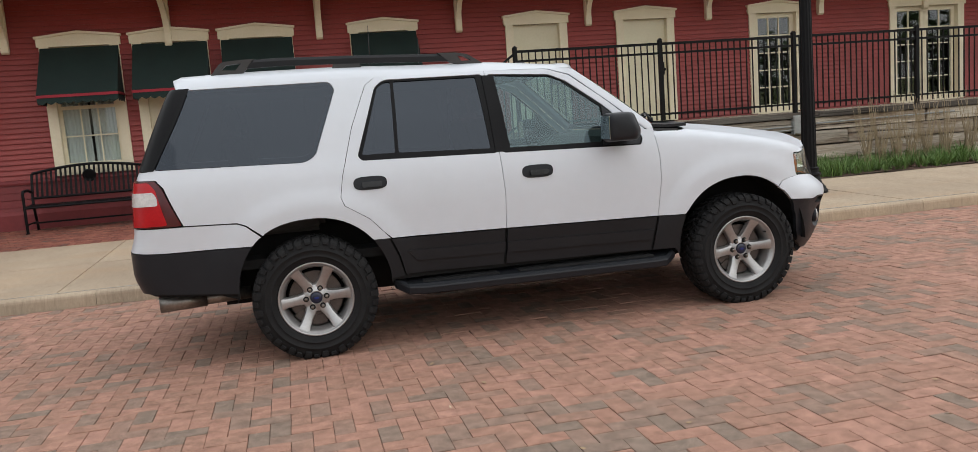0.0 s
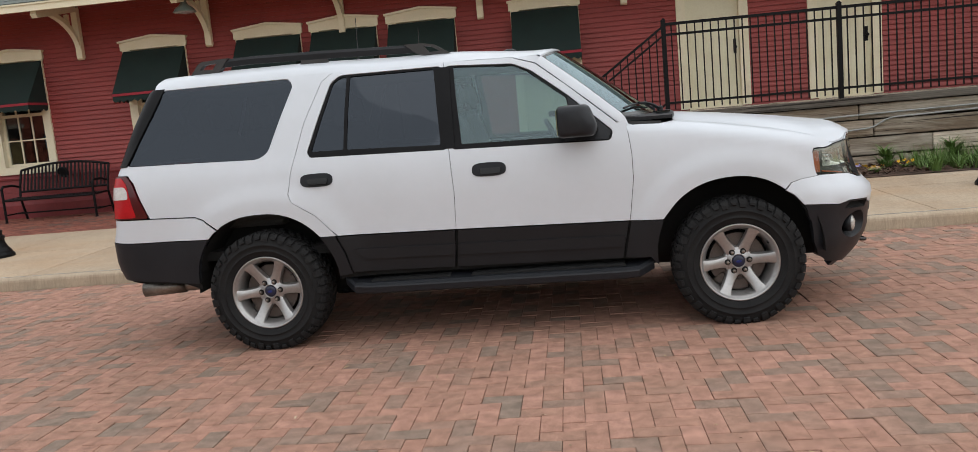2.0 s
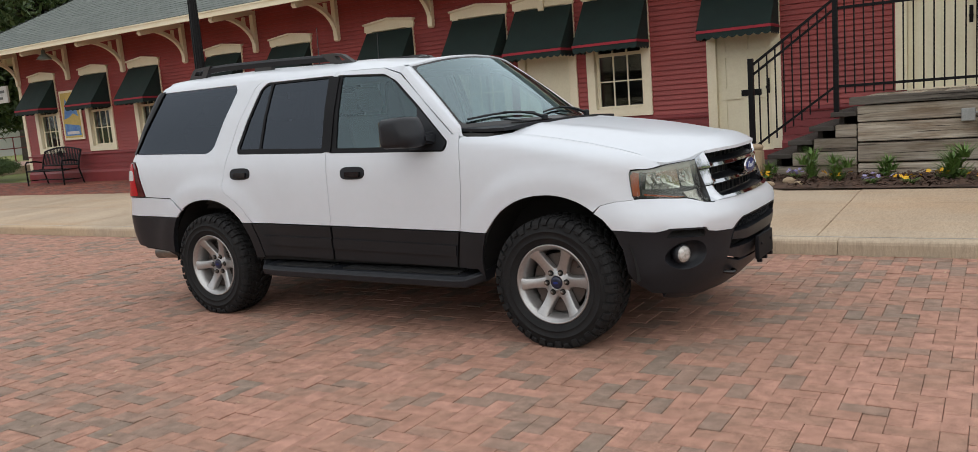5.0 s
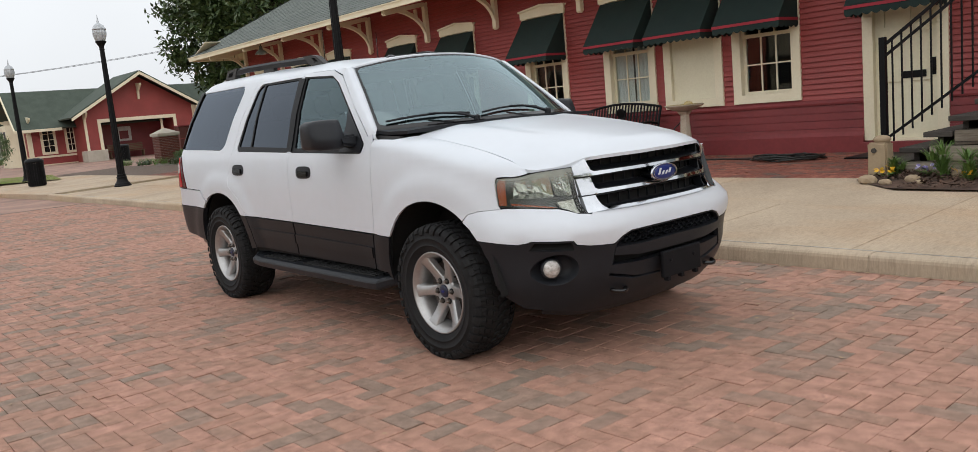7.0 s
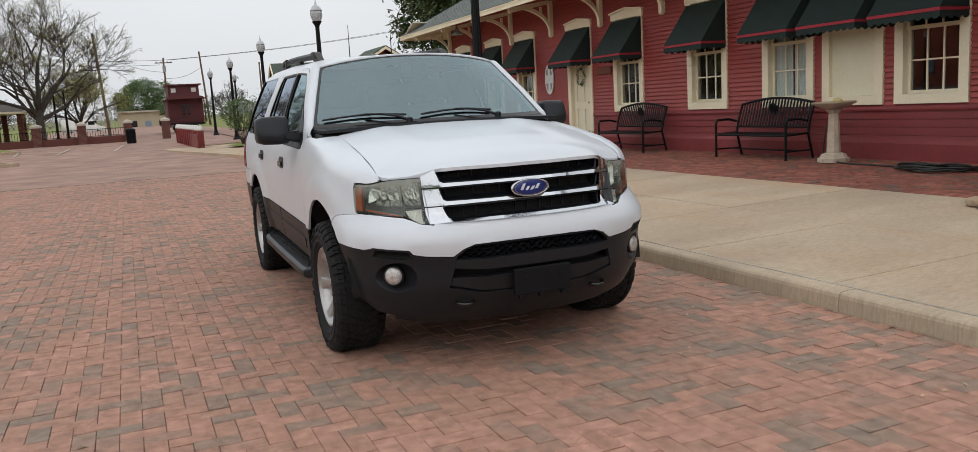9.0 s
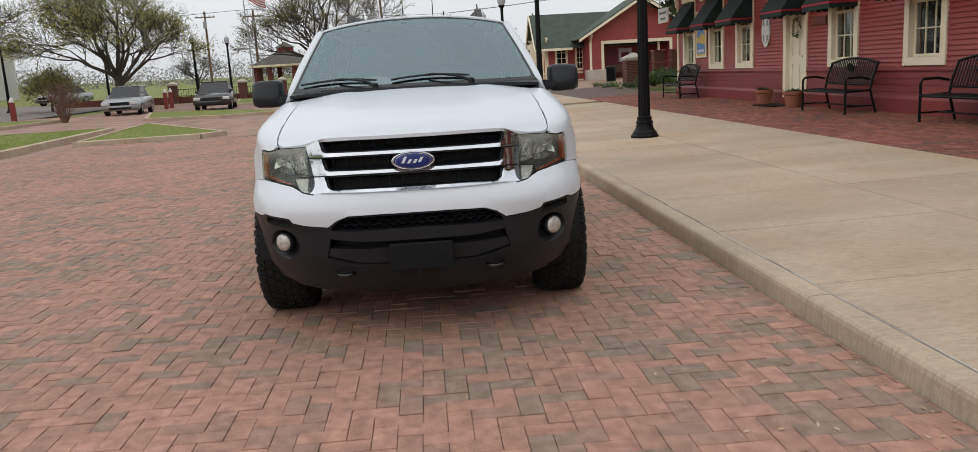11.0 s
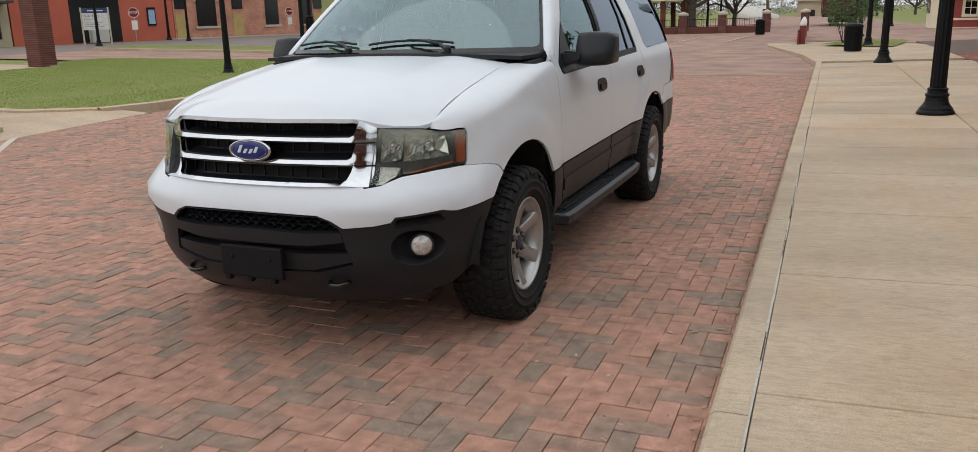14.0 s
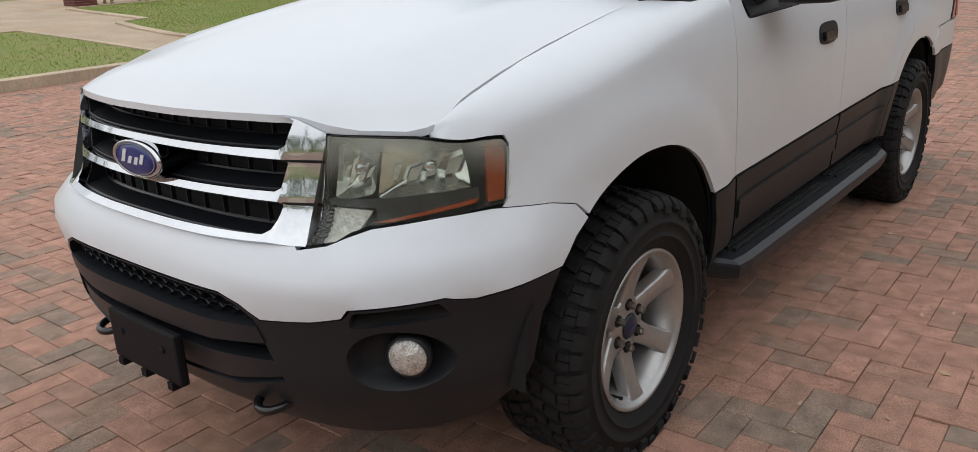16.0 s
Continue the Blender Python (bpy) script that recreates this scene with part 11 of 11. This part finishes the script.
def flat_window(b, u, z0, z1, w, sill=True, arch_top=False, wood=CREAM, name="window"):
    if arch_top:
        ring = [(u - w / 2, z0), (u + w / 2, z0)] + [(u + w / 2 * math.cos(a), z1 - w / 2 + w / 2 * math.sin(a)) for a in (i * math.pi / 12 for i in range(13))]
        bm = bmesh.new()
        prism(bm, ring, "y", -0.03, -0.002)
        win = part(name, bm, GLOSS_BLACK, b, "tall round-arched window")
        r0, r1 = w / 2, w / 2 + 0.35
        for i in range(12):
            a0, a1 = i * math.pi / 12, (i + 0.96) * math.pi / 12
            zc = z1 - w / 2
            stone = prism(bmesh.new(), [(u + r0 * math.cos(a0), zc + r0 * math.sin(a0)), (u + r1 * math.cos(a0), zc + r1 * math.sin(a0)), (u + r1 * math.cos(a1), zc + r1 * math.sin(a1)), (u + r0 * math.cos(a1), zc + r0 * math.sin(a1))], "y", -0.10, -0.031)
            part("arch_stone", stone, PALE_STONE, win)
    else:
        win = part(name, a_box(u - w / 2, u + w / 2, -0.03, -0.002, z0, z1), GLOSS_BLACK, b)
        bm = bmesh.new()
        box(bm, u - w / 2 - 0.06, u - w / 2, -0.06, -0.004, z0, z1)
        box(bm, u + w / 2, u + w / 2 + 0.06, -0.06, -0.004, z0, z1)
        box(bm, u - w / 2, u + w / 2, -0.05, -0.031, (z0 + z1) / 2 - 0.03, (z0 + z1) / 2 + 0.03)
        part("frame", bm, wood, win)
    if sill:
        part("sill", a_box(u - w / 2 - 0.18, u + w / 2 + 0.18, -0.14, -0.005, z0 - 0.22, z0 - 0.002), PALE_STONE, win)
    return win


def town():
    # brick corner building: u from -8.3 to 8.3
    b = block("brick_building", "two-storey old red brick bank building with arched windows and stone trim", -8.0, 8.0, 10.5, 14, TOWN_BRICK)
    for u, w in ((-4.9, 1.9), (2.0, 1.5), (6.1, 1.5)):
        flat_window(b, u, 1.15, 4.45, w, True, True)
    for u in (-7.3, -1.75, 7.55):
        dr = part("door", a_box(u - 0.55, u + 0.55, -0.05, -0.002, 0.0, 2.25), YELLOW_DOOR, b, "mustard door with a stone lintel")
        part("transom", a_box(u - 0.55, u + 0.55, -0.04, -0.002, 2.75, 3.7), GLOSS_BLACK, dr)
        part("lintel", a_box(u - 0.9, u + 0.9, -0.12, -0.006, 3.75, 4.15), PALE_STONE, dr)
    part("name_stone", a_box(-2.6, -0.9, -0.10, -0.002, 4.7, 5.2), PALE_STONE, b)
    for u, w in ((-7.5, 0.7), (-5.7, 0.7), (-4.1, 0.7), (-1.75, 1.7), (1.2, 0.7), (2.6, 0.7), (5.4, 0.7), (6.8, 0.7)):
        flat_window(b, u, 6.0, 8.0, w)
    part("steps", a_box(-8.6, 8.2, -1.0, -0.02, -0.6, 0.12), PALE_STONE, b)
    # orange theatre
    t = block("theatre", "orange-red stuccoed theatre with a marquee sign", -20.5, -8.06, 9.5, 14, STUCCO_ORANGE)
    # flat black panel on the wall, painting the shade of a recessed entrance
    part("recess", a_box(-16.4, -12.6, -0.04, -0.002, 0.0, 4.6), SHELL, t)
    part("ticket_booth", a_box(-15.2, -13.9, -0.5, -0.05, 0.0, 1.3), OFFWHITE, t)
    sg = part("marquee", a_box(-16.2, -12.8, -0.5, -0.05, 4.1, 4.95), TIMBER_DARK, t, "dark marquee sign board")
    part("sign_band", a_box(-15.9, -13.0, -0.56, -0.505, 4.55, 5.15), RED_POST, sg)
    cu = bpy.data.curves.new("sign_text", "FONT")
    cu.body, cu.size, cu.extrude, cu.align_x = "ROYAL THEATRE", 0.42, 0.01, "CENTER"
    tx = new("sign_text", cu)
    tx.parent, tx.location, tx.rotation_euler = sg, (-14.45, -0.575, 4.68), (radians(90), 0, 0)
    cu.materials.append(WHITE_CAP)
    bm = bmesh.new()
    for z in (4.2, 4.36):
        box(bm, -15.6, -13.4, -0.53, -0.505, z, z + 0.1)
    part("sign_bars", bm, YELLOW, sg, "unreadable orange lines")
    for u in (-16.6, -15.5, -13.6, -12.5):
        flat_window(t, u, 5.6, 6.6, 0.7, False, False, RED_POST)
    for u in (-18.6, -10.0):
        p = part("poster_case", a_box(u - 0.35, u + 0.35, -0.10, -0.003, 1.3, 2.9), GLOSS_BLACK, t, "framed poster case")
        part("poster_sheet", a_box(u - 0.27, u + 0.27, -0.112, -0.102, 1.45, 2.7), material("pale_blue_poster", (0.30, 0.45, 0.62), 0.6) if "pale_blue_poster" not in bpy.data.materials else bpy.data.materials["pale_blue_poster"], p)
    # tan shop further along
    s = block("tan_shop", "tan shop building with dark shop windows and an awning", -40.0, -20.6, 8.5, 14, TAN)
    for u in (-38, -34.2, -30.4, -26.6, -22.8):
        flat_window(s, u, 0.5, 2.9, 3.0, False, False, TIMBER_DARK, "shop_window")
    part("shop_canopy", a_box(-40, -20.8, -1.4, -0.01, 3.2, 3.4), TIMBER_DARK, s)
    # olive building
    o = block("green_building", "narrow olive green rendered building", 8.06, 13.2, 9.2, 12, OLIVE)
    for u in (9.3, 11.9):
        flat_window(o, u, 5.3, 6.9, 1.0, False, False, TIMBER_DARK)
    for u, w in ((10.0, 1.3), (12.4, 1.2)):
        flat_window(o, u, 1.0, 3.2, w, False, False, TIMBER_DARK)
    part("door", a_box(8.35, 9.1, -0.05, -0.002, 0.0, 2.3), RED_PLINTH, o)
    part("door", a_box(10.95, 11.6, -0.05, -0.002, 0.0, 2.3), RED_PLINTH, o)
    # white low building and grey store behind
    w = thing("white_shop", "low white gabled shop with tall windows", "building", TOWN)
    bm = bmesh.new()
    prism(bm, [(13.4, -1), (20.5, -1), (20.5, 3.3), (13.6, 5.4), (13.4, 5.4)], "y", 3.0, 12.0)
    part("wall", bm, OFFWHITE, w)
    bm = bmesh.new()
    prism(bm, [(13.2, 5.45), (20.9, 3.2), (20.9, 3.45), (13.2, 5.75)], "y", 2.4, 12.2)
    part("roof", bm, PALE_STONE, w)
    for k in range(6):
        part("shop_window", a_box(14.2 + k * 1.0, 15.05 + k * 1.0, 2.96, 2.998, 0.2, 2.6), GLOSS_BLACK, w)
    g = thing("grey_store", "long grey-white brick store building", "building", TOWN)
    part("wall", a_box(16.0, 44.0, 16.0, 30.0, -1.0, 8.2), OFFWHITE, g)
    for u in (21, 24.5, 28, 32):
        flat = part("window", a_box(u - 0.6, u + 0.6, 15.96, 15.998, 4.0, 6.2), GLOSS_BLACK, g)
    part("arch_door", a_box(18.2, 19.8, 15.96, 15.998, 0.0, 3.4), GLOSS_BLACK, g)
    # low tan office to the west and a grey shed
    f = thing("low_office", "low tan flat-roofed office building far off", "building", (-142, 1.6, land(-142, 4) - 1.2))
    part("wall", a_box(-6, 0, -4.5, 4.5, -0.5, 3.6), TAN, f)
    part("roof", a_box(-6.3, 0.5, -4.8, 4.8, 3.6, 3.85), PALE_STONE, f)
    for y in (-2.6, 2.6):
        part("window", a_box(0.0, 0.03, y - 0.9, y + 0.9, 1.1, 2.2), GLOSS_BLACK, f)
    part("door", a_box(0.0, 0.03, -0.5, 0.5, 0, 2.1), material("blue_grey_door", (0.2, 0.27, 0.33), 0.6), f)
    sh = thing("metal_shed", "small pale metal shed beyond the tracks", "shed", (-100, 17, land(-100, 17)))
    bm = bmesh.new()
    prism(bm, [(-2.2, 0), (2.2, 0), (2.2, 2.0), (1.2, 2.9), (0, 3.2), (-1.2, 2.9), (-2.2, 2.0)], "x", -6, 0)
    part("shell", bm, OFFWHITE, sh)
    st = thing("service_station", "low white workshop with a pale blue and yellow canopy", "building", (-70, 42, land(-70, 42)))
    part("wall", a_box(-8, 0, -9, 9, -0.5, 3.2), OFFWHITE, st)
    part("canopy", a_box(0.5, 5, -8, -2, 3.6, 4.4), material("pale_blue_canopy", (0.25, 0.42, 0.62), 0.5), st)
    part("canopy_band", a_box(5.01, 5.05, -8, -5.2, 3.65, 4.35), YELLOW, st)


town()


def street_clock():
    x, y = -51.0, -36.4
    c = thing("street_clock", "black iron street clock with four round white dials", "clock", Matrix.Translation((x, y, land(x, y) + 0.1)) @ Matrix.Rotation(radians(38), 4, "Z"))
    part("post", lathe(bmesh.new(), [(0.42, 0), (0.42, 0.12), (0.33, 0.18), (0.33, 1.35), (0.28, 1.42), (0.36, 1.5), (0.16, 1.62), (0.12, 3.9), (0.20, 4.0), (0.15, 4.12)], 12), IRON, c)
    part("head", a_box(-0.30, 0.30, -0.30, 0.30, 4.15, 5.35, bevel=0.1), IRON, c)
    for k in range(4):
        m = Matrix.Rotation(k * math.pi / 2, 4, "Z") @ Matrix.Translation((0.44, 0, 4.75)) @ Matrix.Rotation(radians(90), 4, "Y")
        part("drum", lathe(bmesh.new(), [(0.50, -0.22), (0.58, -0.16), (0.58, 0.02), (0.54, 0.05), (0.47, 0.03)], 28, m), IRON, c)
        d = part("dial", lathe(bmesh.new(), [(0.47, 0.0), (0.47, 0.034), (0.40, 0.036), (0.01, 0.037)], 28, m), WHITE_CAP, c, "white clock dial")
        bm = bmesh.new()
        for h in range(12):
            q = m @ Matrix.Rotation(h * math.tau / 12, 4, "Z")
            bm.faces.new([bm.verts.new(q @ Vector(p)) for p in ((0.33, -0.016, 0.041), (0.40, -0.016, 0.041), (0.40, 0.016, 0.041), (0.33, 0.016, 0.041))])
        for ang, l in ((2.75, 0.34), (3.75, 0.24)):
            q = m @ Matrix.Rotation(ang, 4, "Z")
            bm.faces.new([bm.verts.new(q @ Vector(p)) for p in ((0, -0.022, 0.043), (l, -0.012, 0.043), (l, 0.012, 0.043), (0, 0.022, 0.043))])
        part("pointers", bm, IRON, d)
    part("finial", lathe(bmesh.new(), [(0.34, 5.35), (0.24, 5.45), (0.08, 5.52), (0.12, 5.66), (0.05, 5.78), (0.09, 5.86), (0.01, 6.1)], 12), IRON, c)


street_clock()


def road_signs():
    for x, y in ((-33.6, -37.5), (-50.0, -37.6)):
        s = thing("stop_sign", "red octagonal stop sign on a thin post", "road sign", Matrix.Translation((x, y, land(x, y))) @ Matrix.Rotation(radians(135), 4, "Z") @ Matrix.Scale(0.85, 4))
        bm = bmesh.new()
        tube(bm, (0, 0, -0.2), (0, 0, 2.75), 0.03, None, 6)
        part("post", bm, GREY_METAL, s)
        for r, y0, m, nm in ((0.38, -0.045, WHITE_CAP, "border"), (0.345, -0.052, CAR_RED, "face")):
            bm = bmesh.new()
            prism(bm, [(r * math.cos(radians(22.5 + 45 * k)), 2.4 + r * math.sin(radians(22.5 + 45 * k))) for k in range(8)], "y", y0, y0 + 0.006)
            fc = part(nm, bm, m, s)
        cu = bpy.data.curves.new("stop_text", "FONT")
        cu.body, cu.size, cu.extrude, cu.align_x, cu.align_y = "STOP", 0.26, 0.002, "CENTER", "CENTER"
        cu.materials.append(WHITE_CAP)
        tx = new("stop_text", cu)
        tx.parent, tx.location, tx.rotation_euler = fc, (0, -0.056, 2.4), (radians(90), 0, 0)
        part("small_plate", a_box(-0.2, 0.2, -0.045, -0.036, 1.2, 1.85), WHITE_CAP, s)
    x, y = -35.6, -42.8
    s = thing("station_sign", "white station information board with a dark blue top on two posts", "sign", Matrix.Translation((x, y, land(x, y))) @ Matrix.Rotation(radians(140), 4, "Z") @ Matrix.Scale(0.72, 4))
    for u in (-1.15, 1.15):
        part("post", a_box(u - 0.07, u + 0.07, -0.07, 0.07, -0.2, 3.35), PALE_STONE, s)
    part("board", a_box(-1.08, 1.08, -0.04, 0.04, 1.35, 3.3), WHITE_CAP, s)
    navy = material("navy_sign_band", (0.02, 0.05, 0.13), 0.5)
    part("top_band", a_box(-1.08, 1.08, -0.05, -0.041, 2.85, 3.3), navy, s)
    part("mark", a_box(-0.6, 0.7, -0.056, -0.051, 3.02, 3.12), WHITE_CAP, s)
    cu = bpy.data.curves.new("station_text", "FONT")
    cu.body, cu.size, cu.extrude = "Pauls Valley\nStation", 0.27, 0.002
    cu.materials.append(navy)
    tx = new("station_text", cu)
    tx.parent, tx.location, tx.rotation_euler = s, (-0.95, -0.046, 2.5), (radians(90), 0, 0)
    bm = bmesh.new()
    for k, w in enumerate((1.5, 1.3, 1.6)):
        box(bm, -0.95, -0.95 + w, -0.047, -0.042, 1.95 - k * 0.16, 2.01 - k * 0.16)
    part("bars", bm, GREY_METAL, s)


road_signs()


def garden_bench():
    wood = material("weathered_teak", (0.30, 0.22, 0.12), 0.8, col2=(0.22, 0.155, 0.085), scale=4, fine=30, stretch=(0.3, 2, 2), bump=0.2)
    b = thing("teak_bench", "weathered slatted teak garden bench in the park", "bench", Matrix.Translation((-10.3, -24.4, land(-10.3, -24.4) + 0.1)) @ Matrix.Rotation(radians(180), 4, "Z"))
    w = 1.2
    for x in (-w, 0, w):
        part("leg", a_box(x - 0.035, x + 0.035, -0.26, -0.19, 0, 0.44), wood, b)
        part("leg", a_box(x - 0.035, x + 0.035, 0.19, 0.26, 0, 0.92), wood, b)
    for k in range(5):
        part("seat_slat", a_box(-w - 0.05, w + 0.05, -0.26 + k * 0.095, -0.18 + k * 0.095, 0.44, 0.47), wood, b)
    for z in (0.50, 0.86):
        part("back_rail", a_box(-w, w, 0.20, 0.25, z, z + 0.07), wood, b)
    for k in range(17):
        x = -w + 0.1 + k * (2 * w - 0.2) / 16
        part("back_slat", a_box(x - 0.025, x + 0.025, 0.213, 0.235, 0.57, 0.86), wood, b)
    for x in (-w, w):
        part("arm", a_box(x - 0.04, x + 0.04, -0.3, 0.22, 0.64, 0.68), wood, b)


garden_bench()
for x, y, r in ((-13, -33, 1.2), (-15, -35, 1.0), (-33, -52, 1.0), (-43, -50, 0.8)):
    round_bush(x, y, 0.8, r, int(-x * 3), "low_juniper", "low spreading green juniper bush at the roadside")


for x, y in ((-24.5, -19.1), (-58.9, -33.0), (-41.5, -42.2)):
    copy_thing(lamp, Matrix.Translation((x, y, land(x, y) + 0.1)))


def twig_shrub(x, y, h, r, seed):
    """A leafless shrub: many thin stems fanning up from one root."""
    rnd = random.Random(seed)
    t = thing("twiggy_shrub", "leafless reddish brown shrub of many thin upright stems", "shrub", (x, y, land(x, y) + 0.05))
    bm = bmesh.new()
    for k in range(70):
        a, f = rnd.uniform(0, math.tau), rnd.uniform(0.1, 1.0)
        top = Vector((r * f * math.cos(a), r * f * math.sin(a), h * rnd.uniform(0.6, 1.0) * (1.1 - 0.35 * f)))
        mid = Vector((top.x * 0.35, top.y * 0.35, top.z * 0.5))
        bent_tube(bm, [(0.1 * math.cos(a), 0.1 * math.sin(a), -0.05), tuple(mid), tuple(top)], [0.014, 0.010, 0.004], 4)
        for q in range(3):
            p = mid.lerp(top, rnd.uniform(0.1, 0.8))
            bent_tube(bm, [tuple(p), tuple(p + Vector((rnd.gauss(0, .16), rnd.gauss(0, .16), rnd.uniform(.2, .45))))], [0.007, 0.003], 4)
    part("stem", bm, material("reddish_twigs", (0.17, 0.10, 0.075), 0.9, scale=4, fine=30), t)


twig_shrub(-30.3, -16.0, 2.0, 1.1, 8)


bm = bmesh.new()
ramp = [(-4.7, -10.1, 0.112), (-1.72, -9.36, 0.112), (-1.35, -8.6, 0.003), (-5.0, -9.3, 0.003)]
hi = [bm.verts.new(p) for p in ramp]
lo = [bm.verts.new((x, y, -0.1)) for x, y, z in ramp]
bm.faces.new(hi)
for k in range(4):
    bm.faces.new((lo[k], lo[(k + 1) % 4], hi[(k + 1) % 4], hi[k]))
bmesh.ops.recalc_face_normals(bm, faces=bm.faces[:])
tagged(part("kerb_ramp", bm, CONCRETE), "sloping concrete kerb ramp between the lawns", "ramp", kind="structure")

# unseen trees added to the south and east, to darken the car's reflections
rnd = random.Random(77)
g = bmesh.new()
for k in range(520):
    a = radians(-95 + 175 * k / 520 + rnd.uniform(-0.5, 0.5))
    d = rnd.uniform(62, 95)
    top = 6 + 3 * math.sin(a * 17) + 2 * math.sin(a * 41)
    x, y = 5 + d * math.cos(a), d * math.sin(a)
    leaves_at(g, rnd, [Vector((x, y, land(x, y) + rnd.uniform(0.2, 1.0) * top))], 16, 1.6, 0.8)
tagged(part("woodland_edge", g, WOODS), "green belt of trees closing the square", "woods", kind="stuff")


# red piers, ramp rails and planting behind the brick pier
for x, y in ((-37.0, 13.0), (-36.4, 13.8), (-36.1, 14.8)):
    p = thing("red_pier", "square red painted brick pier beside the ramp", "brick pier", (x, y, land(x, y)), "red piers")
    part("shaft", a_box(-0.3, 0.3, -0.3, 0.3, -0.2, 1.75, bevel=0.01), DARK_BRICK, p)
    part("cap", a_box(-0.34, 0.34, -0.34, 0.34, 1.751, 1.83, bevel=0.015), RED_PLINTH, p)
p = thing("ramp_rail", "red painted tubular handrail along a ramp", "railing", (0, 0, 0))
for dz in (0.45, 0.95):
    bm = bmesh.new()
    bent_tube(bm, [(-34.2, 10.9, 0.3 + dz), (-33.8, 12.3, 0.35 + dz), (-33.2, 14.0, 0.75 + dz), (-32.9, 17.5, 0.8 + dz)], 0.025, 6)
    part("rail", bm, RED_POST, p)
for x, y, z in ((-34.2, 10.9, 0.3), (-33.8, 12.3, 0.35), (-33.5, 13.2, 0.55), (-33.2, 14.0, 0.75), (-33.05, 15.8, 0.78), (-32.9, 17.5, 0.8)):
    bm = bmesh.new()
    tube(bm, (x, y, 0.0), (x, y, z + 0.95), 0.025, None, 6)
    part("upright", bm, RED_POST, p)
part("ramp_kerb", a_box(-34.0, -32.6, 10.8, 18.0, 0.0, 0.42), CONCRETE, p)
for k, (x, y, h, r) in enumerate(((-29.8, 11.4, 0.75, 0.9), (-28.6, 12.0, 0.7, 1.0), (-30.8, 11.0, 0.55, 0.8), (-27.4, 11.8, 0.6, 0.9))):
    round_bush(x, y, h, r, 50 + k, "low_shrub", "low spreading green shrub in the planting bed")


def street_litter():
    """Fallen pale petals, dry leaves and grit on the bricks, thickest along the kerb."""
    rnd = random.Random(31)
    dry = material("dry_leaf_bits", (0.42, 0.30, 0.17), 0.8, col2=(0.20, 0.13, 0.08), scale=9, fine=60, per_piece=0.9)
    verts, faces = [], []
    for _ in range(900):
        x = rnd.uniform(-12, 9.5)
        y = 2.045 - abs(rnd.gauss(0, 0.035)) if rnd.random() < 0.45 else 2.03 - abs(rnd.gauss(0, 0.3)) if rnd.random() < 0.45 else rnd.uniform(-6.5, 2.0)
        r = rnd.uniform(0.004, 0.012) * (1.6 if rnd.random() < 0.15 else 1)
        a = rnd.uniform(0, 6.3)
        b = len(verts)
        for k, f in enumerate((1.6, 0.8, 1.5, 0.7)):
            t = a + k * 1.57
            verts.append((x + r * f * math.cos(t), y + r * f * math.sin(t), 0.004 + rnd.uniform(0, 0.006)))
        faces.append((b, b + 1, b + 2, b + 3))
    quads_object("leaf_litter", verts, faces, dry, None, "small dry leaves and petals scattered on the bricks", "stuff")


street_litter()
lay_pavers()
